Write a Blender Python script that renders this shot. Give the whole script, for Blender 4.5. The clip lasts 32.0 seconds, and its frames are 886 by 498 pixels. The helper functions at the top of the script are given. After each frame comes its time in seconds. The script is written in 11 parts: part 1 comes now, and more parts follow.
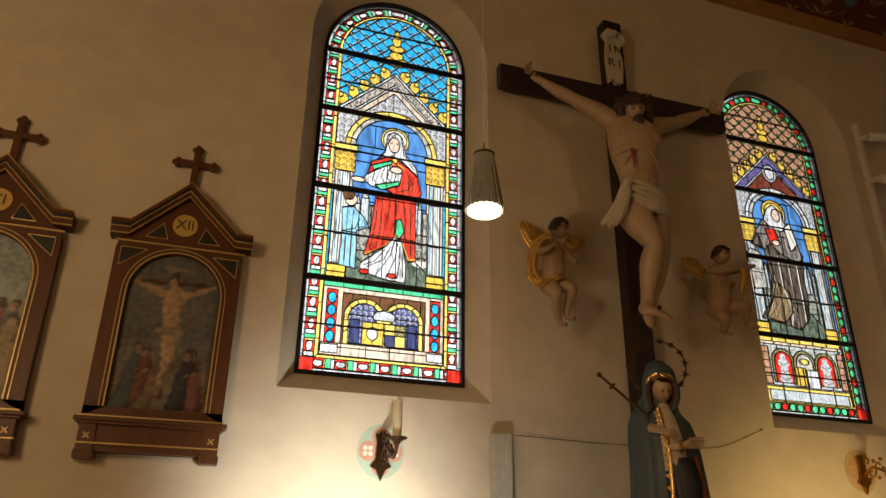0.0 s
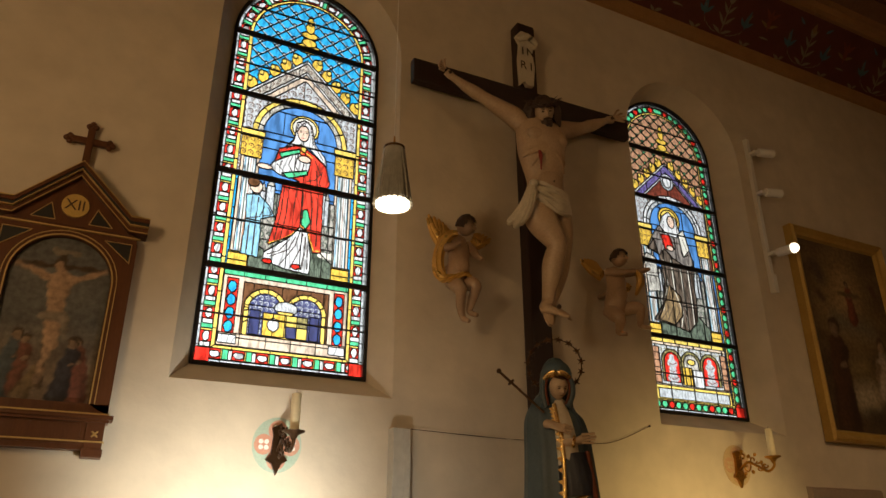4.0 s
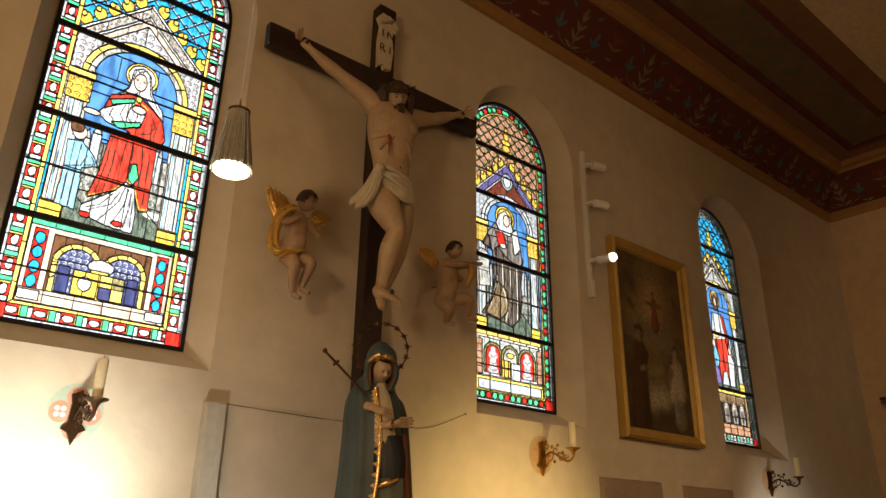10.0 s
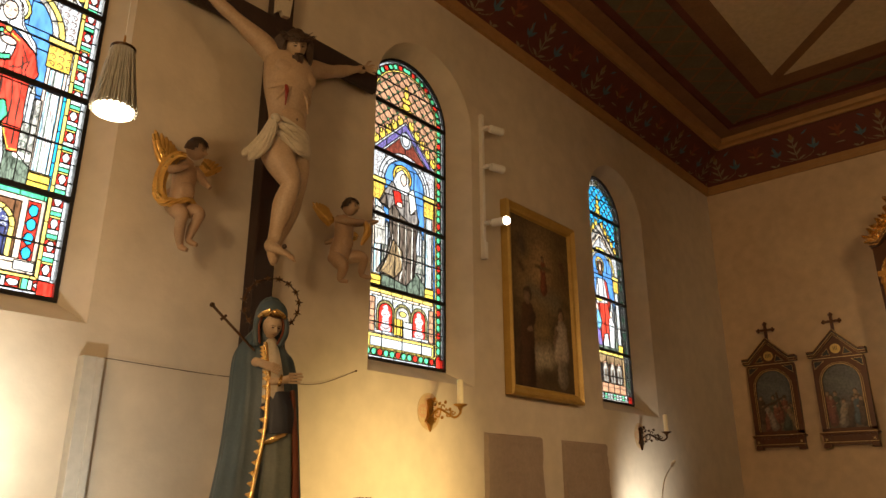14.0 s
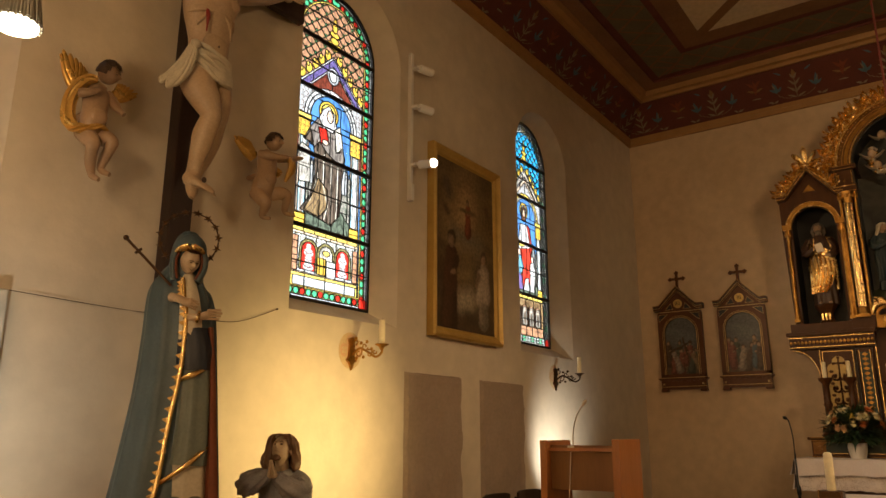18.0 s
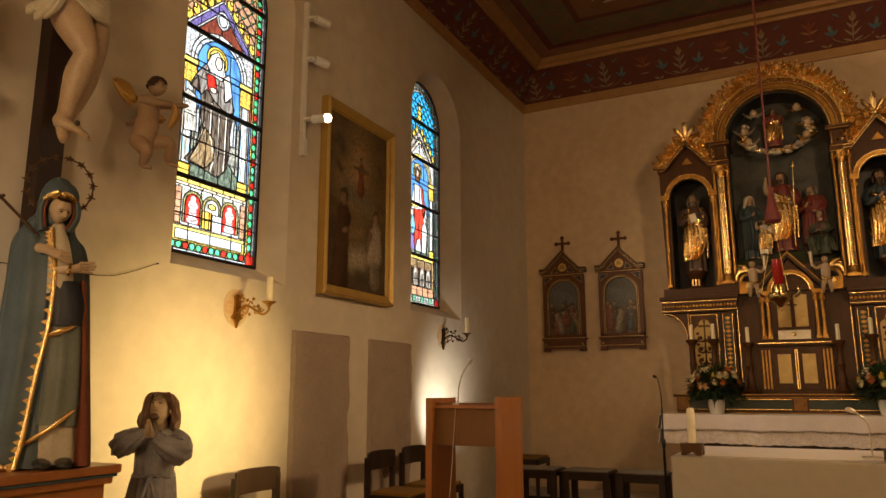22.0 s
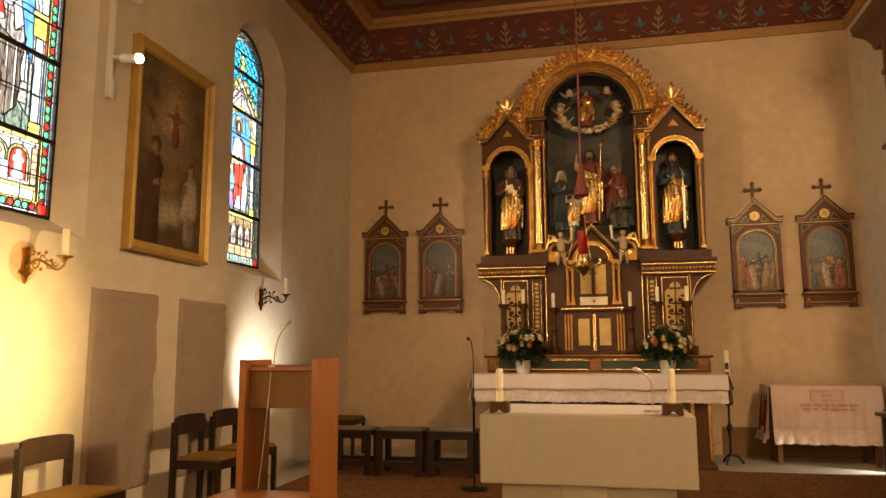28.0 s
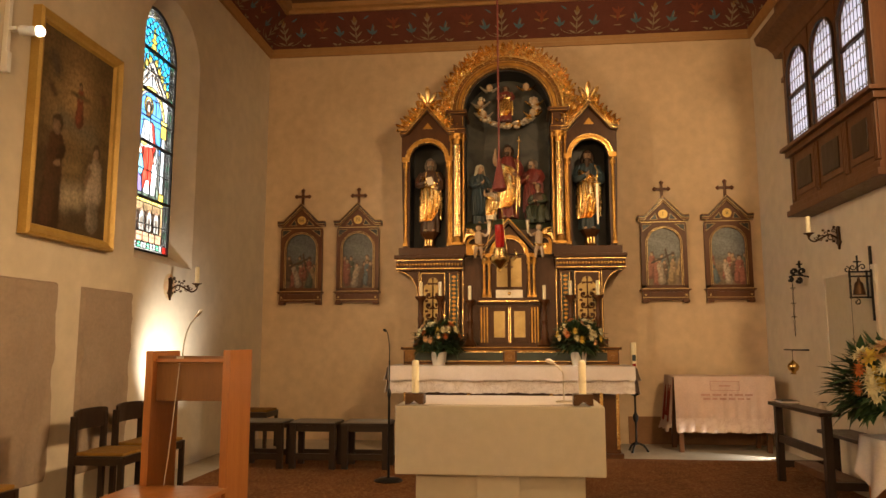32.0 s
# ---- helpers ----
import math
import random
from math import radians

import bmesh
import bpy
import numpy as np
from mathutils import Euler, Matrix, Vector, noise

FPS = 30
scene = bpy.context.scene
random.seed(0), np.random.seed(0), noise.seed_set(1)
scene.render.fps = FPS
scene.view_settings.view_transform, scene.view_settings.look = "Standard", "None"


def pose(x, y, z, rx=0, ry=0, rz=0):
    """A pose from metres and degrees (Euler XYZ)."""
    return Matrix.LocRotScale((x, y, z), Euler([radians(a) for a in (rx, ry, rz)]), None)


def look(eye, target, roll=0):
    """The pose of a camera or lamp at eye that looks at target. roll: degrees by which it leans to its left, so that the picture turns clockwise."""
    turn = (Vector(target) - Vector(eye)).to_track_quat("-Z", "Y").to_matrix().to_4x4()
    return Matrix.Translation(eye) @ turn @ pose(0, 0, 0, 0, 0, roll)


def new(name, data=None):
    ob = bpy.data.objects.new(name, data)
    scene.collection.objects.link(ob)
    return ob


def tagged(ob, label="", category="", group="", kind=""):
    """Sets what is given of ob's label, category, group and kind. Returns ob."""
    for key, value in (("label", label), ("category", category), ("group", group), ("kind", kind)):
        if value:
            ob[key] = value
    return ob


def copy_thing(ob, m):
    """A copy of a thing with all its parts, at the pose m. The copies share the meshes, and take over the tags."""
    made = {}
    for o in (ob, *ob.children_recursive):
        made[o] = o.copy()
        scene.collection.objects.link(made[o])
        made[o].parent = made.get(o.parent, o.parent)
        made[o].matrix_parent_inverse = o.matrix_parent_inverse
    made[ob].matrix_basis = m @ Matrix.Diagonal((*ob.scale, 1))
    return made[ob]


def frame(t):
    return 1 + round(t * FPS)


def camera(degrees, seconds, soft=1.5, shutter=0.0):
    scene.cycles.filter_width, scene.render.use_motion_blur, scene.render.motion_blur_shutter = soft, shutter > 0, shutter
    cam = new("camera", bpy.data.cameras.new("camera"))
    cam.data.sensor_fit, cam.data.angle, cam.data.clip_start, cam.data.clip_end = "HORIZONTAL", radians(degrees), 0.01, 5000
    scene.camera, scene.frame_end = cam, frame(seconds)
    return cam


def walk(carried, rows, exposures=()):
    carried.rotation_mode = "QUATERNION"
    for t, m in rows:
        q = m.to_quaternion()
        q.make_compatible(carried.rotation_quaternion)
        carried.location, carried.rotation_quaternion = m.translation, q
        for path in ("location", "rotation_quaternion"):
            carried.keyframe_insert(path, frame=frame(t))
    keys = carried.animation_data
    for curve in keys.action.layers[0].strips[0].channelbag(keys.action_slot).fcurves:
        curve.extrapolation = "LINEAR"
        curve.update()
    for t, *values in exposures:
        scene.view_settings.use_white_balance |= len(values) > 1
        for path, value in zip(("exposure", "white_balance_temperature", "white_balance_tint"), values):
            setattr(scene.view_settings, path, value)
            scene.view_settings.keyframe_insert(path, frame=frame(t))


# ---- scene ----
cam = camera(62.66, 32.0)
# seconds, yaw, pitch, roll, place: the camera turns almost on the spot, swaying a little as it is held
TURNS = [
    (0, -18.89, 23.27, -0.72, -0.040, -0.023, 1.412),
    (0.5, -19.71, 23.18, -0.61, -0.040, -0.022, 1.412),
    (1, -20.72, 23.11, -0.62, -0.040, -0.021, 1.412),
    (1.5, -21.64, 23.04, -0.41, -0.037, -0.018, 1.414),
    (2, -22.78, 22.87, -0.48, -0.033, -0.018, 1.412),
    (2.5, -23.82, 22.79, -0.40, -0.033, -0.018, 1.411),
    (3, -24.86, 22.89, -0.32, -0.032, -0.018, 1.411),
    (3.5, -25.67, 22.91, -0.16, -0.031, -0.018, 1.413),
    (5.5, -28.99, 22.90, 0.03, -0.023, -0.019, 1.411),
    (6, -30.13, 22.90, -0.33, -0.024, -0.018, 1.412),
    (6.5, -31.51, 22.86, -0.68, -0.025, -0.016, 1.413),
    (7, -32.91, 22.70, -0.72, -0.024, -0.015, 1.413),
    (7.5, -34.28, 22.57, -0.67, -0.021, -0.014, 1.412),
    (8, -35.45, 22.55, -0.52, -0.021, -0.013, 1.413),
    (8.5, -36.51, 22.56, -0.45, -0.021, -0.013, 1.413),
    (9, -37.70, 22.56, -0.50, -0.020, -0.012, 1.414),
    (9.5, -38.93, 22.31, -0.66, -0.019, -0.012, 1.411),
    (10, -40.29, 21.70, -0.79, -0.015, -0.014, 1.409),
    (10.5, -41.45, 21.37, -0.67, -0.011, -0.015, 1.408),
    (11, -42.67, 20.91, -0.60, -0.011, -0.015, 1.409),
    (11.5, -43.84, 20.67, -0.65, -0.012, -0.012, 1.411),
    (12, -45.15, 20.31, -0.59, -0.012, -0.013, 1.409),
    (12.5, -46.17, 19.80, -0.56, -0.010, -0.016, 1.408),
    (13, -47.27, 19.38, -0.39, -0.013, -0.016, 1.405),
    (13.5, -48.06, 19.01, -0.11, -0.009, -0.012, 1.403),
    (14, -48.67, 18.62, 0.06, -0.005, -0.009, 1.402),
    (14.5, -49.28, 18.18, -0.01, -0.003, -0.005, 1.403),
    (16.5, -51.91, 15.59, -0.09, 0.004, 0.005, 1.398),
    (17, -52.91, 15.03, -0.06, 0.005, 0.004, 1.395),
    (17.5, -53.82, 14.55, -0.05, 0.004, 0.003, 1.393),
    (18, -54.83, 14.19, 0.01, 0.005, 0.001, 1.390),
    (18.5, -55.92, 13.85, -0.20, 0.007, 0.002, 1.390),
    (19, -57.08, 13.70, -0.04, 0.009, 0.002, 1.392),
    (19.5, -58.17, 13.48, -0.05, 0.012, 0.002, 1.393),
    (20, -59.49, 12.77, -0.07, 0.013, 0.003, 1.392),
    (20.5, -60.38, 12.20, 0.04, 0.016, 0.004, 1.390),
    (21, -61.58, 11.74, -0.00, 0.018, 0.006, 1.389),
    (21.5, -62.52, 11.45, 0.12, 0.017, 0.006, 1.391),
    (22, -63.46, 11.02, 0.13, 0.018, 0.006, 1.391),
    (22.5, -64.55, 10.79, 0.14, 0.019, 0.009, 1.390),
    (23, -65.80, 10.37, 0.03, 0.019, 0.009, 1.390),
    (23.5, -66.97, 10.27, 0.18, 0.021, 0.011, 1.391),
    (24, -68.39, 10.10, 0.02, 0.023, 0.014, 1.391),
    (24.5, -69.75, 9.97, 0.02, 0.028, 0.016, 1.391),
    (25, -71.14, 9.71, 0.10, 0.029, 0.015, 1.393),
    (25.5, -72.13, 9.68, 0.16, 0.030, 0.012, 1.394),
    (27.5, -76.54, 8.54, 0.24, 0.041, 0.012, 1.393),
    (28, -77.48, 8.04, 0.20, 0.043, 0.012, 1.392),
    (28.5, -78.29, 7.88, 0.18, 0.047, 0.013, 1.391),
    (29, -79.07, 7.87, 0.20, 0.051, 0.014, 1.390),
    (29.5, -79.84, 7.78, 0.13, 0.052, 0.016, 1.389),
    (30, -80.79, 7.69, 0.11, 0.049, 0.017, 1.389),
    (30.5, -81.68, 7.50, 0.04, 0.049, 0.018, 1.391),
    (31, -82.57, 7.41, 0.05, 0.051, 0.018, 1.390),
    (31.5, -83.34, 7.41, 0.06, 0.054, 0.016, 1.390),
    (32, -84.02, 7.40, 0.03, 0.055, 0.017, 1.390),
]
EXPOSURES = [(0.0, -0.72), (3.0, -0.76), (6.0, -0.62), (9.0, -0.28), (12.0, 0.06), (14.0, 0.22), (16.5, 0.18), (19.0, 0.17), (23.0, 0.38), (25.0, 0.56), (28.0, 1.04), (30.0, 1.24), (32.0, 1.22)]
walk(cam, [(t, pose(x, y, z, 90 + p, r, w)) for t, w, p, r, x, y, z in TURNS], EXPOSURES)

# ---- world and light ----
world = bpy.data.worlds.new("sky")
scene.world = world
world.use_nodes = True
wn = world.node_tree.nodes
sky = wn.new("ShaderNodeTexSky")
sky.sky_type, sky.sun_disc = "NISHITA", False
sky.sun_elevation, sky.sun_rotation = radians(35), radians(-25)
wn["Background"].inputs[1].default_value = 0.56
haze = wn.new("ShaderNodeHueSaturation")
haze.inputs["Saturation"].default_value = 0.18
world.node_tree.links.new(sky.outputs[0], haze.inputs["Color"])
world.node_tree.links.new(haze.outputs[0], wn["Background"].inputs[0])

SUN = bpy.data.lights.new("sun", "SUN")
SUN.energy, SUN.angle, SUN.color = 0.5, radians(12), (1, 0.95, 0.88)
new("sun", SUN).matrix_world = look((0, 0, 20), (4, -9, 13))


def spot(name, eye, target, power, colour, angle, blend=0.6, size=0.05):
    d = bpy.data.lights.new(name, "SPOT")
    d.energy, d.color, d.spot_size, d.spot_blend, d.shadow_soft_size = power, colour, radians(angle), blend, size
    ob = new(name, d)
    ob.matrix_world = look(eye, target)
    return ob


def bulb(name, at, power, colour, size=0.04):
    d = bpy.data.lights.new(name, "POINT")
    d.energy, d.color, d.shadow_soft_size = power, colour, size
    ob = new(name, d)
    ob.location = at
    return ob


WARM, GOLDEN, COOL = (1, 0.66, 0.34), (1, 0.70, 0.27), (1, 0.93, 0.80)

# lamps: a cool wall lamp by the first window, a golden one by the statues, one behind the lectern, spots on the tracks,
# and added unseen fills
spot("wall_lamp", (0.62, 2.55, 1.18), (0.58, 3.4, 1.52), 145, (1.0, 0.95, 0.82), 86, 1.0, 0.04)
spot("wall_lamp_twin", (1.0, 2.55, 1.15), (1.15, 3.4, 1.42), 26, (1.0, 0.95, 0.82), 118, 1.0, 0.04)
spot("statue_lamp", (3.42, 1.95, 1.15), (3.35, 3.4, 1.30), 138, GOLDEN, 84, 1.0, 0.05)
spot("lectern_lamp", (6.45, 2.75, 0.95), (6.75, 3.4, 1.27), 56, COOL, 90, 1.0, 0.05)
spot("floor_lamp_south", (8.36, -2.95, 0.30), (8.44, -1.9, 0.16), 40, COOL, 46, 0.7, 0.03)
spot("south_track", (2.6, -2.75, 4.6), (9.2, -0.2, 2.9), 285, WARM, 70, 0.7, 0.25)
spot("south_track_lectern", (4.75, -2.7, 3.9), (4.8, 2.3, 0.7), 300, WARM, 56, 0.8, 0.08)
# unseen spot added to brighten the north wall and its window jambs
spot("north_wall_fill", (4.1, -2.7, 4.4), (3.6, 3.2, 2.7), 82, WARM, 72, 0.9, 0.25)
spot("north_track", (4.55, 3.2, 3.5), (8.8, -1.5, 2.2), 140, WARM, 80, 0.7, 0.06)
# unseen spot added on the nave side to light the altar front
spot("altar_fill", (0.6, -2.7, 4.2), (5.6, -1.1, 0.6), 118, WARM, 48, 0.9, 0.08)
# added fill light, no visible source: lifts the left wall and the statues
bulb("nave_fill", (-2.0, 0.3, 2.5), 185, WARM, 0.35)

# ---- materials ----
def rgb(c):
    return (c[0], c[1], c[2], 1.0)


def mat(name, base, rough=0.6, metal=0.0, second=None, scale=6.0, detail=6.0, amount=0.5, bump=0.1, bump_scale=60.0,
        stretch=(1, 1, 1), coat=0.0, spread=0.0, spec=0.5):
    """A principled surface whose colour drifts between two tones at two sizes, with fine relief."""
    m = bpy.data.materials.new(name)
    m.use_nodes = True
    n, l = m.node_tree.nodes, m.node_tree.links
    b = n["Principled BSDF"]
    b.inputs["Roughness"].default_value, b.inputs["Metallic"].default_value = rough, metal
    b.inputs["Coat Weight"].default_value = coat
    b.inputs["Specular IOR Level"].default_value = spec
    co = n.new("ShaderNodeTexCoord")
    mp = n.new("ShaderNodeMapping")
    mp.inputs["Scale"].default_value = stretch
    l.new(co.outputs["Object"], mp.inputs[0])
    second = second or tuple(v * 0.6 for v in base)
    big, fine = n.new("ShaderNodeTexNoise"), n.new("ShaderNodeTexNoise")
    big.inputs["Scale"].default_value, big.inputs["Detail"].default_value = scale, detail
    fine.inputs["Scale"].default_value, fine.inputs["Detail"].default_value = scale * 9, 4
    l.new(mp.outputs[0], big.inputs["Vector"])
    l.new(mp.outputs[0], fine.inputs["Vector"])
    ramp = n.new("ShaderNodeMapRange")
    ramp.inputs[1].default_value, ramp.inputs[2].default_value = 0.35, 0.7
    ramp.inputs[4].default_value = amount
    l.new(big.outputs["Fac"], ramp.inputs[0])
    mix = n.new("ShaderNodeMixRGB")
    mix.inputs[1].default_value, mix.inputs[2].default_value = rgb(base), rgb(second)
    l.new(ramp.outputs[0], mix.inputs[0])
    mix2 = n.new("ShaderNodeMixRGB")
    mix2.blend_type = "MULTIPLY"
    ramp2 = n.new("ShaderNodeMapRange")
    ramp2.inputs[1].default_value, ramp2.inputs[2].default_value = 0.3, 0.7
    ramp2.inputs[3].default_value, ramp2.inputs[4].default_value = 0.82, 1.12
    l.new(fine.outputs["Fac"], ramp2.inputs[0])
    mix2.inputs[0].default_value = min(1.0, amount * 1.2)
    l.new(mix.outputs[0], mix2.inputs[1])
    l.new(ramp2.outputs[0], mix2.inputs[2])
    last = mix2.outputs[0]
    if spread:
        info, hsv = n.new("ShaderNodeObjectInfo"), n.new("ShaderNodeHueSaturation")
        mr = n.new("ShaderNodeMapRange")
        mr.inputs[3].default_value, mr.inputs[4].default_value = 1 - spread, 1 + spread
        l.new(info.outputs["Random"], mr.inputs[0])
        l.new(mr.outputs[0], hsv.inputs["Value"])
        l.new(last, hsv.inputs["Color"])
        last = hsv.outputs[0]
    l.new(last, b.inputs["Base Color"])
    rr = n.new("ShaderNodeMapRange")
    rr.inputs[3].default_value, rr.inputs[4].default_value = max(0.02, rough - 0.12), min(1, rough + 0.12)
    l.new(big.outputs["Fac"], rr.inputs[0])
    l.new(rr.outputs[0], b.inputs["Roughness"])
    if bump:
        bn, bt = n.new("ShaderNodeBump"), n.new("ShaderNodeTexNoise")
        bt.inputs["Scale"].default_value, bt.inputs["Detail"].default_value = bump_scale, 5
        l.new(mp.outputs[0], bt.inputs["Vector"])
        l.new(bt.outputs["Fac"], bn.inputs["Height"])
        bn.inputs["Strength"].default_value, bn.inputs["Distance"].default_value = bump, 0.01
        l.new(bn.outputs[0], b.inputs["Normal"])
    return m


PLASTER = mat("plaster", (0.62, 0.54, 0.42), 0.9, second=(0.47, 0.40, 0.29), scale=0.8, amount=0.38, bump=0.15, bump_scale=30)
PLASTER_E = mat("plaster_east", (0.62, 0.47, 0.31), 0.9, second=(0.44, 0.31, 0.19), scale=0.9, amount=0.45, bump=0.15, bump_scale=30)
CARPET = mat("carpet", (0.17, 0.068, 0.026), 0.95, spec=0.1, second=(0.11, 0.042, 0.018), scale=5, amount=0.8, bump=0.6, bump_scale=220)


def weave(m, colour, size, width):
    """Lays a loose all-over pattern of small woven flecks on a carpet."""
    n, l = m.node_tree.nodes, m.node_tree.links
    b = n["Principled BSDF"]
    old = b.inputs["Base Color"].links[0].from_socket
    co, vo, wv, mr = n.new("ShaderNodeTexCoord"), n.new("ShaderNodeTexVoronoi"), n.new("ShaderNodeTexVoronoi"), n.new("ShaderNodeMapRange")
    vo.inputs["Scale"].default_value, vo.inputs["Randomness"].default_value = 1 / size, 0.45
    wv.feature, wv.inputs["Scale"].default_value = "DISTANCE_TO_EDGE", 2.4 / size
    l.new(co.outputs["Object"], vo.inputs["Vector"])
    l.new(co.outputs["Object"], wv.inputs["Vector"])
    mr.inputs[1].default_value, mr.inputs[2].default_value, mr.inputs[3].default_value, mr.inputs[4].default_value = width, width * 1.4, 0.75, 0.0
    l.new(vo.outputs["Distance"], mr.inputs[0])
    m2 = n.new("ShaderNodeMapRange")
    m2.inputs[1].default_value, m2.inputs[2].default_value, m2.inputs[3].default_value, m2.inputs[4].default_value = 0.03, 0.07, 0.55, 0.0
    l.new(wv.outputs["Distance"], m2.inputs[0])
    top = n.new("ShaderNodeMath")
    top.operation = "MAXIMUM"
    l.new(mr.outputs[0], top.inputs[0])
    l.new(m2.outputs[0], top.inputs[1])
    mix = n.new("ShaderNodeMixRGB")
    mix.inputs[2].default_value = rgb(colour)
    l.new(top.outputs[0], mix.inputs[0])
    l.new(old, mix.inputs[1])
    l.new(mix.outputs[0], b.inputs["Base Color"])


weave(CARPET, (0.34, 0.20, 0.085), 0.105, 0.26)
STONE_FLOOR = mat("stone_floor", (0.42, 0.38, 0.31), 0.55, second=(0.33, 0.29, 0.23), scale=3, bump=0.1)
EPITAPH = mat("red_stone", (0.34, 0.26, 0.195), 0.85, second=(0.25, 0.185, 0.14), scale=4, amount=0.35, bump=0.15, bump_scale=26)
LIMESTONE = mat("limestone", (0.45, 0.39, 0.285), 0.75, second=(0.38, 0.32, 0.23), scale=1.6, amount=0.22, bump=0.05, bump_scale=60)
WALNUT = mat("walnut", (0.12, 0.050, 0.02), 0.4, spec=0.25, second=(0.065, 0.026, 0.011), scale=5, stretch=(4, 4, 0.6), bump=0.08)
DARK_WOOD = mat("dark_wood", (0.032, 0.018, 0.011), 0.4, spec=0.3, second=(0.016, 0.009, 0.006), scale=6, stretch=(3, 3, 0.7), bump=0.08)
CROSS_WOOD = mat("cross_wood", (0.028, 0.012, 0.008), 0.55, second=(0.014, 0.007, 0.005), scale=5, stretch=(3, 3, 0.5), bump=0.2)
STATION_WOOD = mat("station_wood", (0.115, 0.043, 0.017), 0.4, spec=0.3, second=(0.066, 0.025, 0.011), scale=7, stretch=(3, 3, 0.5), bump=0.1)
CHERRY = mat("cherry_wood", (0.36, 0.135, 0.035), 0.4, second=(0.27, 0.095, 0.024), scale=4, stretch=(4, 4, 0.4), bump=0.06, coat=0.1)
# darker cherry for the lectern's front board: its shade is in the colour
CHERRY_SHADED = mat("shaded_cherry", (0.20, 0.088, 0.026), 0.45, second=(0.15, 0.06, 0.018), scale=4, stretch=(4, 4, 0.4), bump=0.06)
GILT = mat("gilding", (0.88, 0.62, 0.26), 0.25, 1.0, second=(0.62, 0.38, 0.12), scale=14, amount=0.6, bump=0.25, bump_scale=50)
OLD_GOLD = mat("old_gold", (0.52, 0.28, 0.065), 0.36, 0.95, second=(0.28, 0.14, 0.035), scale=12, amount=0.8, bump=0.3, bump_scale=60)
GOLD_PAINT = mat("gold_paint", (0.52, 0.34, 0.09), 0.45, 0.35, second=(0.40, 0.25, 0.06), scale=10, bump=0.1)
IRON = mat("black_iron", (0.020, 0.018, 0.017), 0.5, 0.6, scale=20, bump=0.15)
BRONZE = mat("dark_bronze", (0.075, 0.038, 0.016), 0.4, 0.85, second=(0.04, 0.022, 0.012), scale=20, bump=0.2)
WAX = mat("wax", (0.85, 0.76, 0.52), 0.45, second=(0.80, 0.69, 0.45), scale=6, amount=0.3, bump=0.03)
LINEN = mat("linen", (0.60, 0.53, 0.48), 0.9, second=(0.54, 0.47, 0.42), scale=12, amount=0.4, bump=0.25, bump_scale=160)
WHITE_PAINT = mat("white_paint", (0.78, 0.76, 0.70), 0.5, scale=5, amount=0.15, bump=0.03)
SEAT_CLOTH = mat("mustard_cloth", (0.26, 0.135, 0.02), 0.95, second=(0.20, 0.10, 0.015), scale=20, bump=0.5, bump_scale=240)
LEAD = mat("lead", (0.018, 0.018, 0.018), 0.6, 0.4, scale=20, bump=0.1)


# ---- mesh helpers ----
def obj(name, bm, material, smooth=False):
    me = bpy.data.meshes.new(name)
    bm.to_mesh(me)
    bm.free()
    for m in material if isinstance(material, (list, tuple)) else [material]:
        me.materials.append(m)
    if smooth:
        me.polygons.foreach_set("use_smooth", [True] * len(me.polygons))
        me.set_sharp_from_angle(angle=radians(50))
    return new(name, me)


def part(name, bm, material, parent, label="", smooth=False):
    """Links a bmesh as one mesh object under a thing or under a part."""
    ob = obj(name, bm, material, smooth)
    ob.parent = parent
    if label:
        ob["label"] = label
    return ob


def thing(name, label, category, at=(0, 0, 0), turn=0.0, group="", kind=""):
    ob = new(name)
    ob.empty_display_size = 0.1
    ob.matrix_world = pose(*at, 0, 0, turn)
    return tagged(ob, label, category, group, kind)


def box(bm, x0, y0, z0, x1, y1, z1, bevel=0.0, index=0):
    """A box between two corners, with an optional bevel."""
    got = bmesh.ops.create_cube(bm, size=1.0)
    vs = got["verts"]
    for v in vs:
        v.co = Vector(((x0 + x1) / 2 + v.co.x * (x1 - x0), (y0 + y1) / 2 + v.co.y * (y1 - y0), (z0 + z1) / 2 + v.co.z * (z1 - z0)))
    fs = {f for v in vs for f in v.link_faces}
    for f in fs:
        f.material_index = index
    if bevel:
        es = list({e for v in vs for e in v.link_edges})
        r = bmesh.ops.bevel(bm, geom=es, offset=bevel, segments=2, affect="EDGES", profile=0.7)
        for f in r["faces"]:
            f.material_index = index
    return bm


def boxed(*a, **k):
    return box(bmesh.new(), *a, **k)


def prism(bm, outline, axis, a, b, index=0):
    """A closed outline of 2D points pulled along an axis from a to b. The points fill the two other axes in order."""
    def at(p, v):
        return {"x": (v, p[0], p[1]), "y": (p[0], v, p[1]), "z": (p[0], p[1], v)}[axis]
    n = len(outline)
    va, vb = [bm.verts.new(at(p, a)) for p in outline], [bm.verts.new(at(p, b)) for p in outline]
    fs = [bm.faces.new(va), bm.faces.new(vb[::-1])]
    fs += [bm.faces.new((va[i], vb[i], vb[(i + 1) % n], va[(i + 1) % n])) for i in range(n)]
    for f in fs:
        f.material_index = index
    bmesh.ops.recalc_face_normals(bm, faces=fs)
    return bm


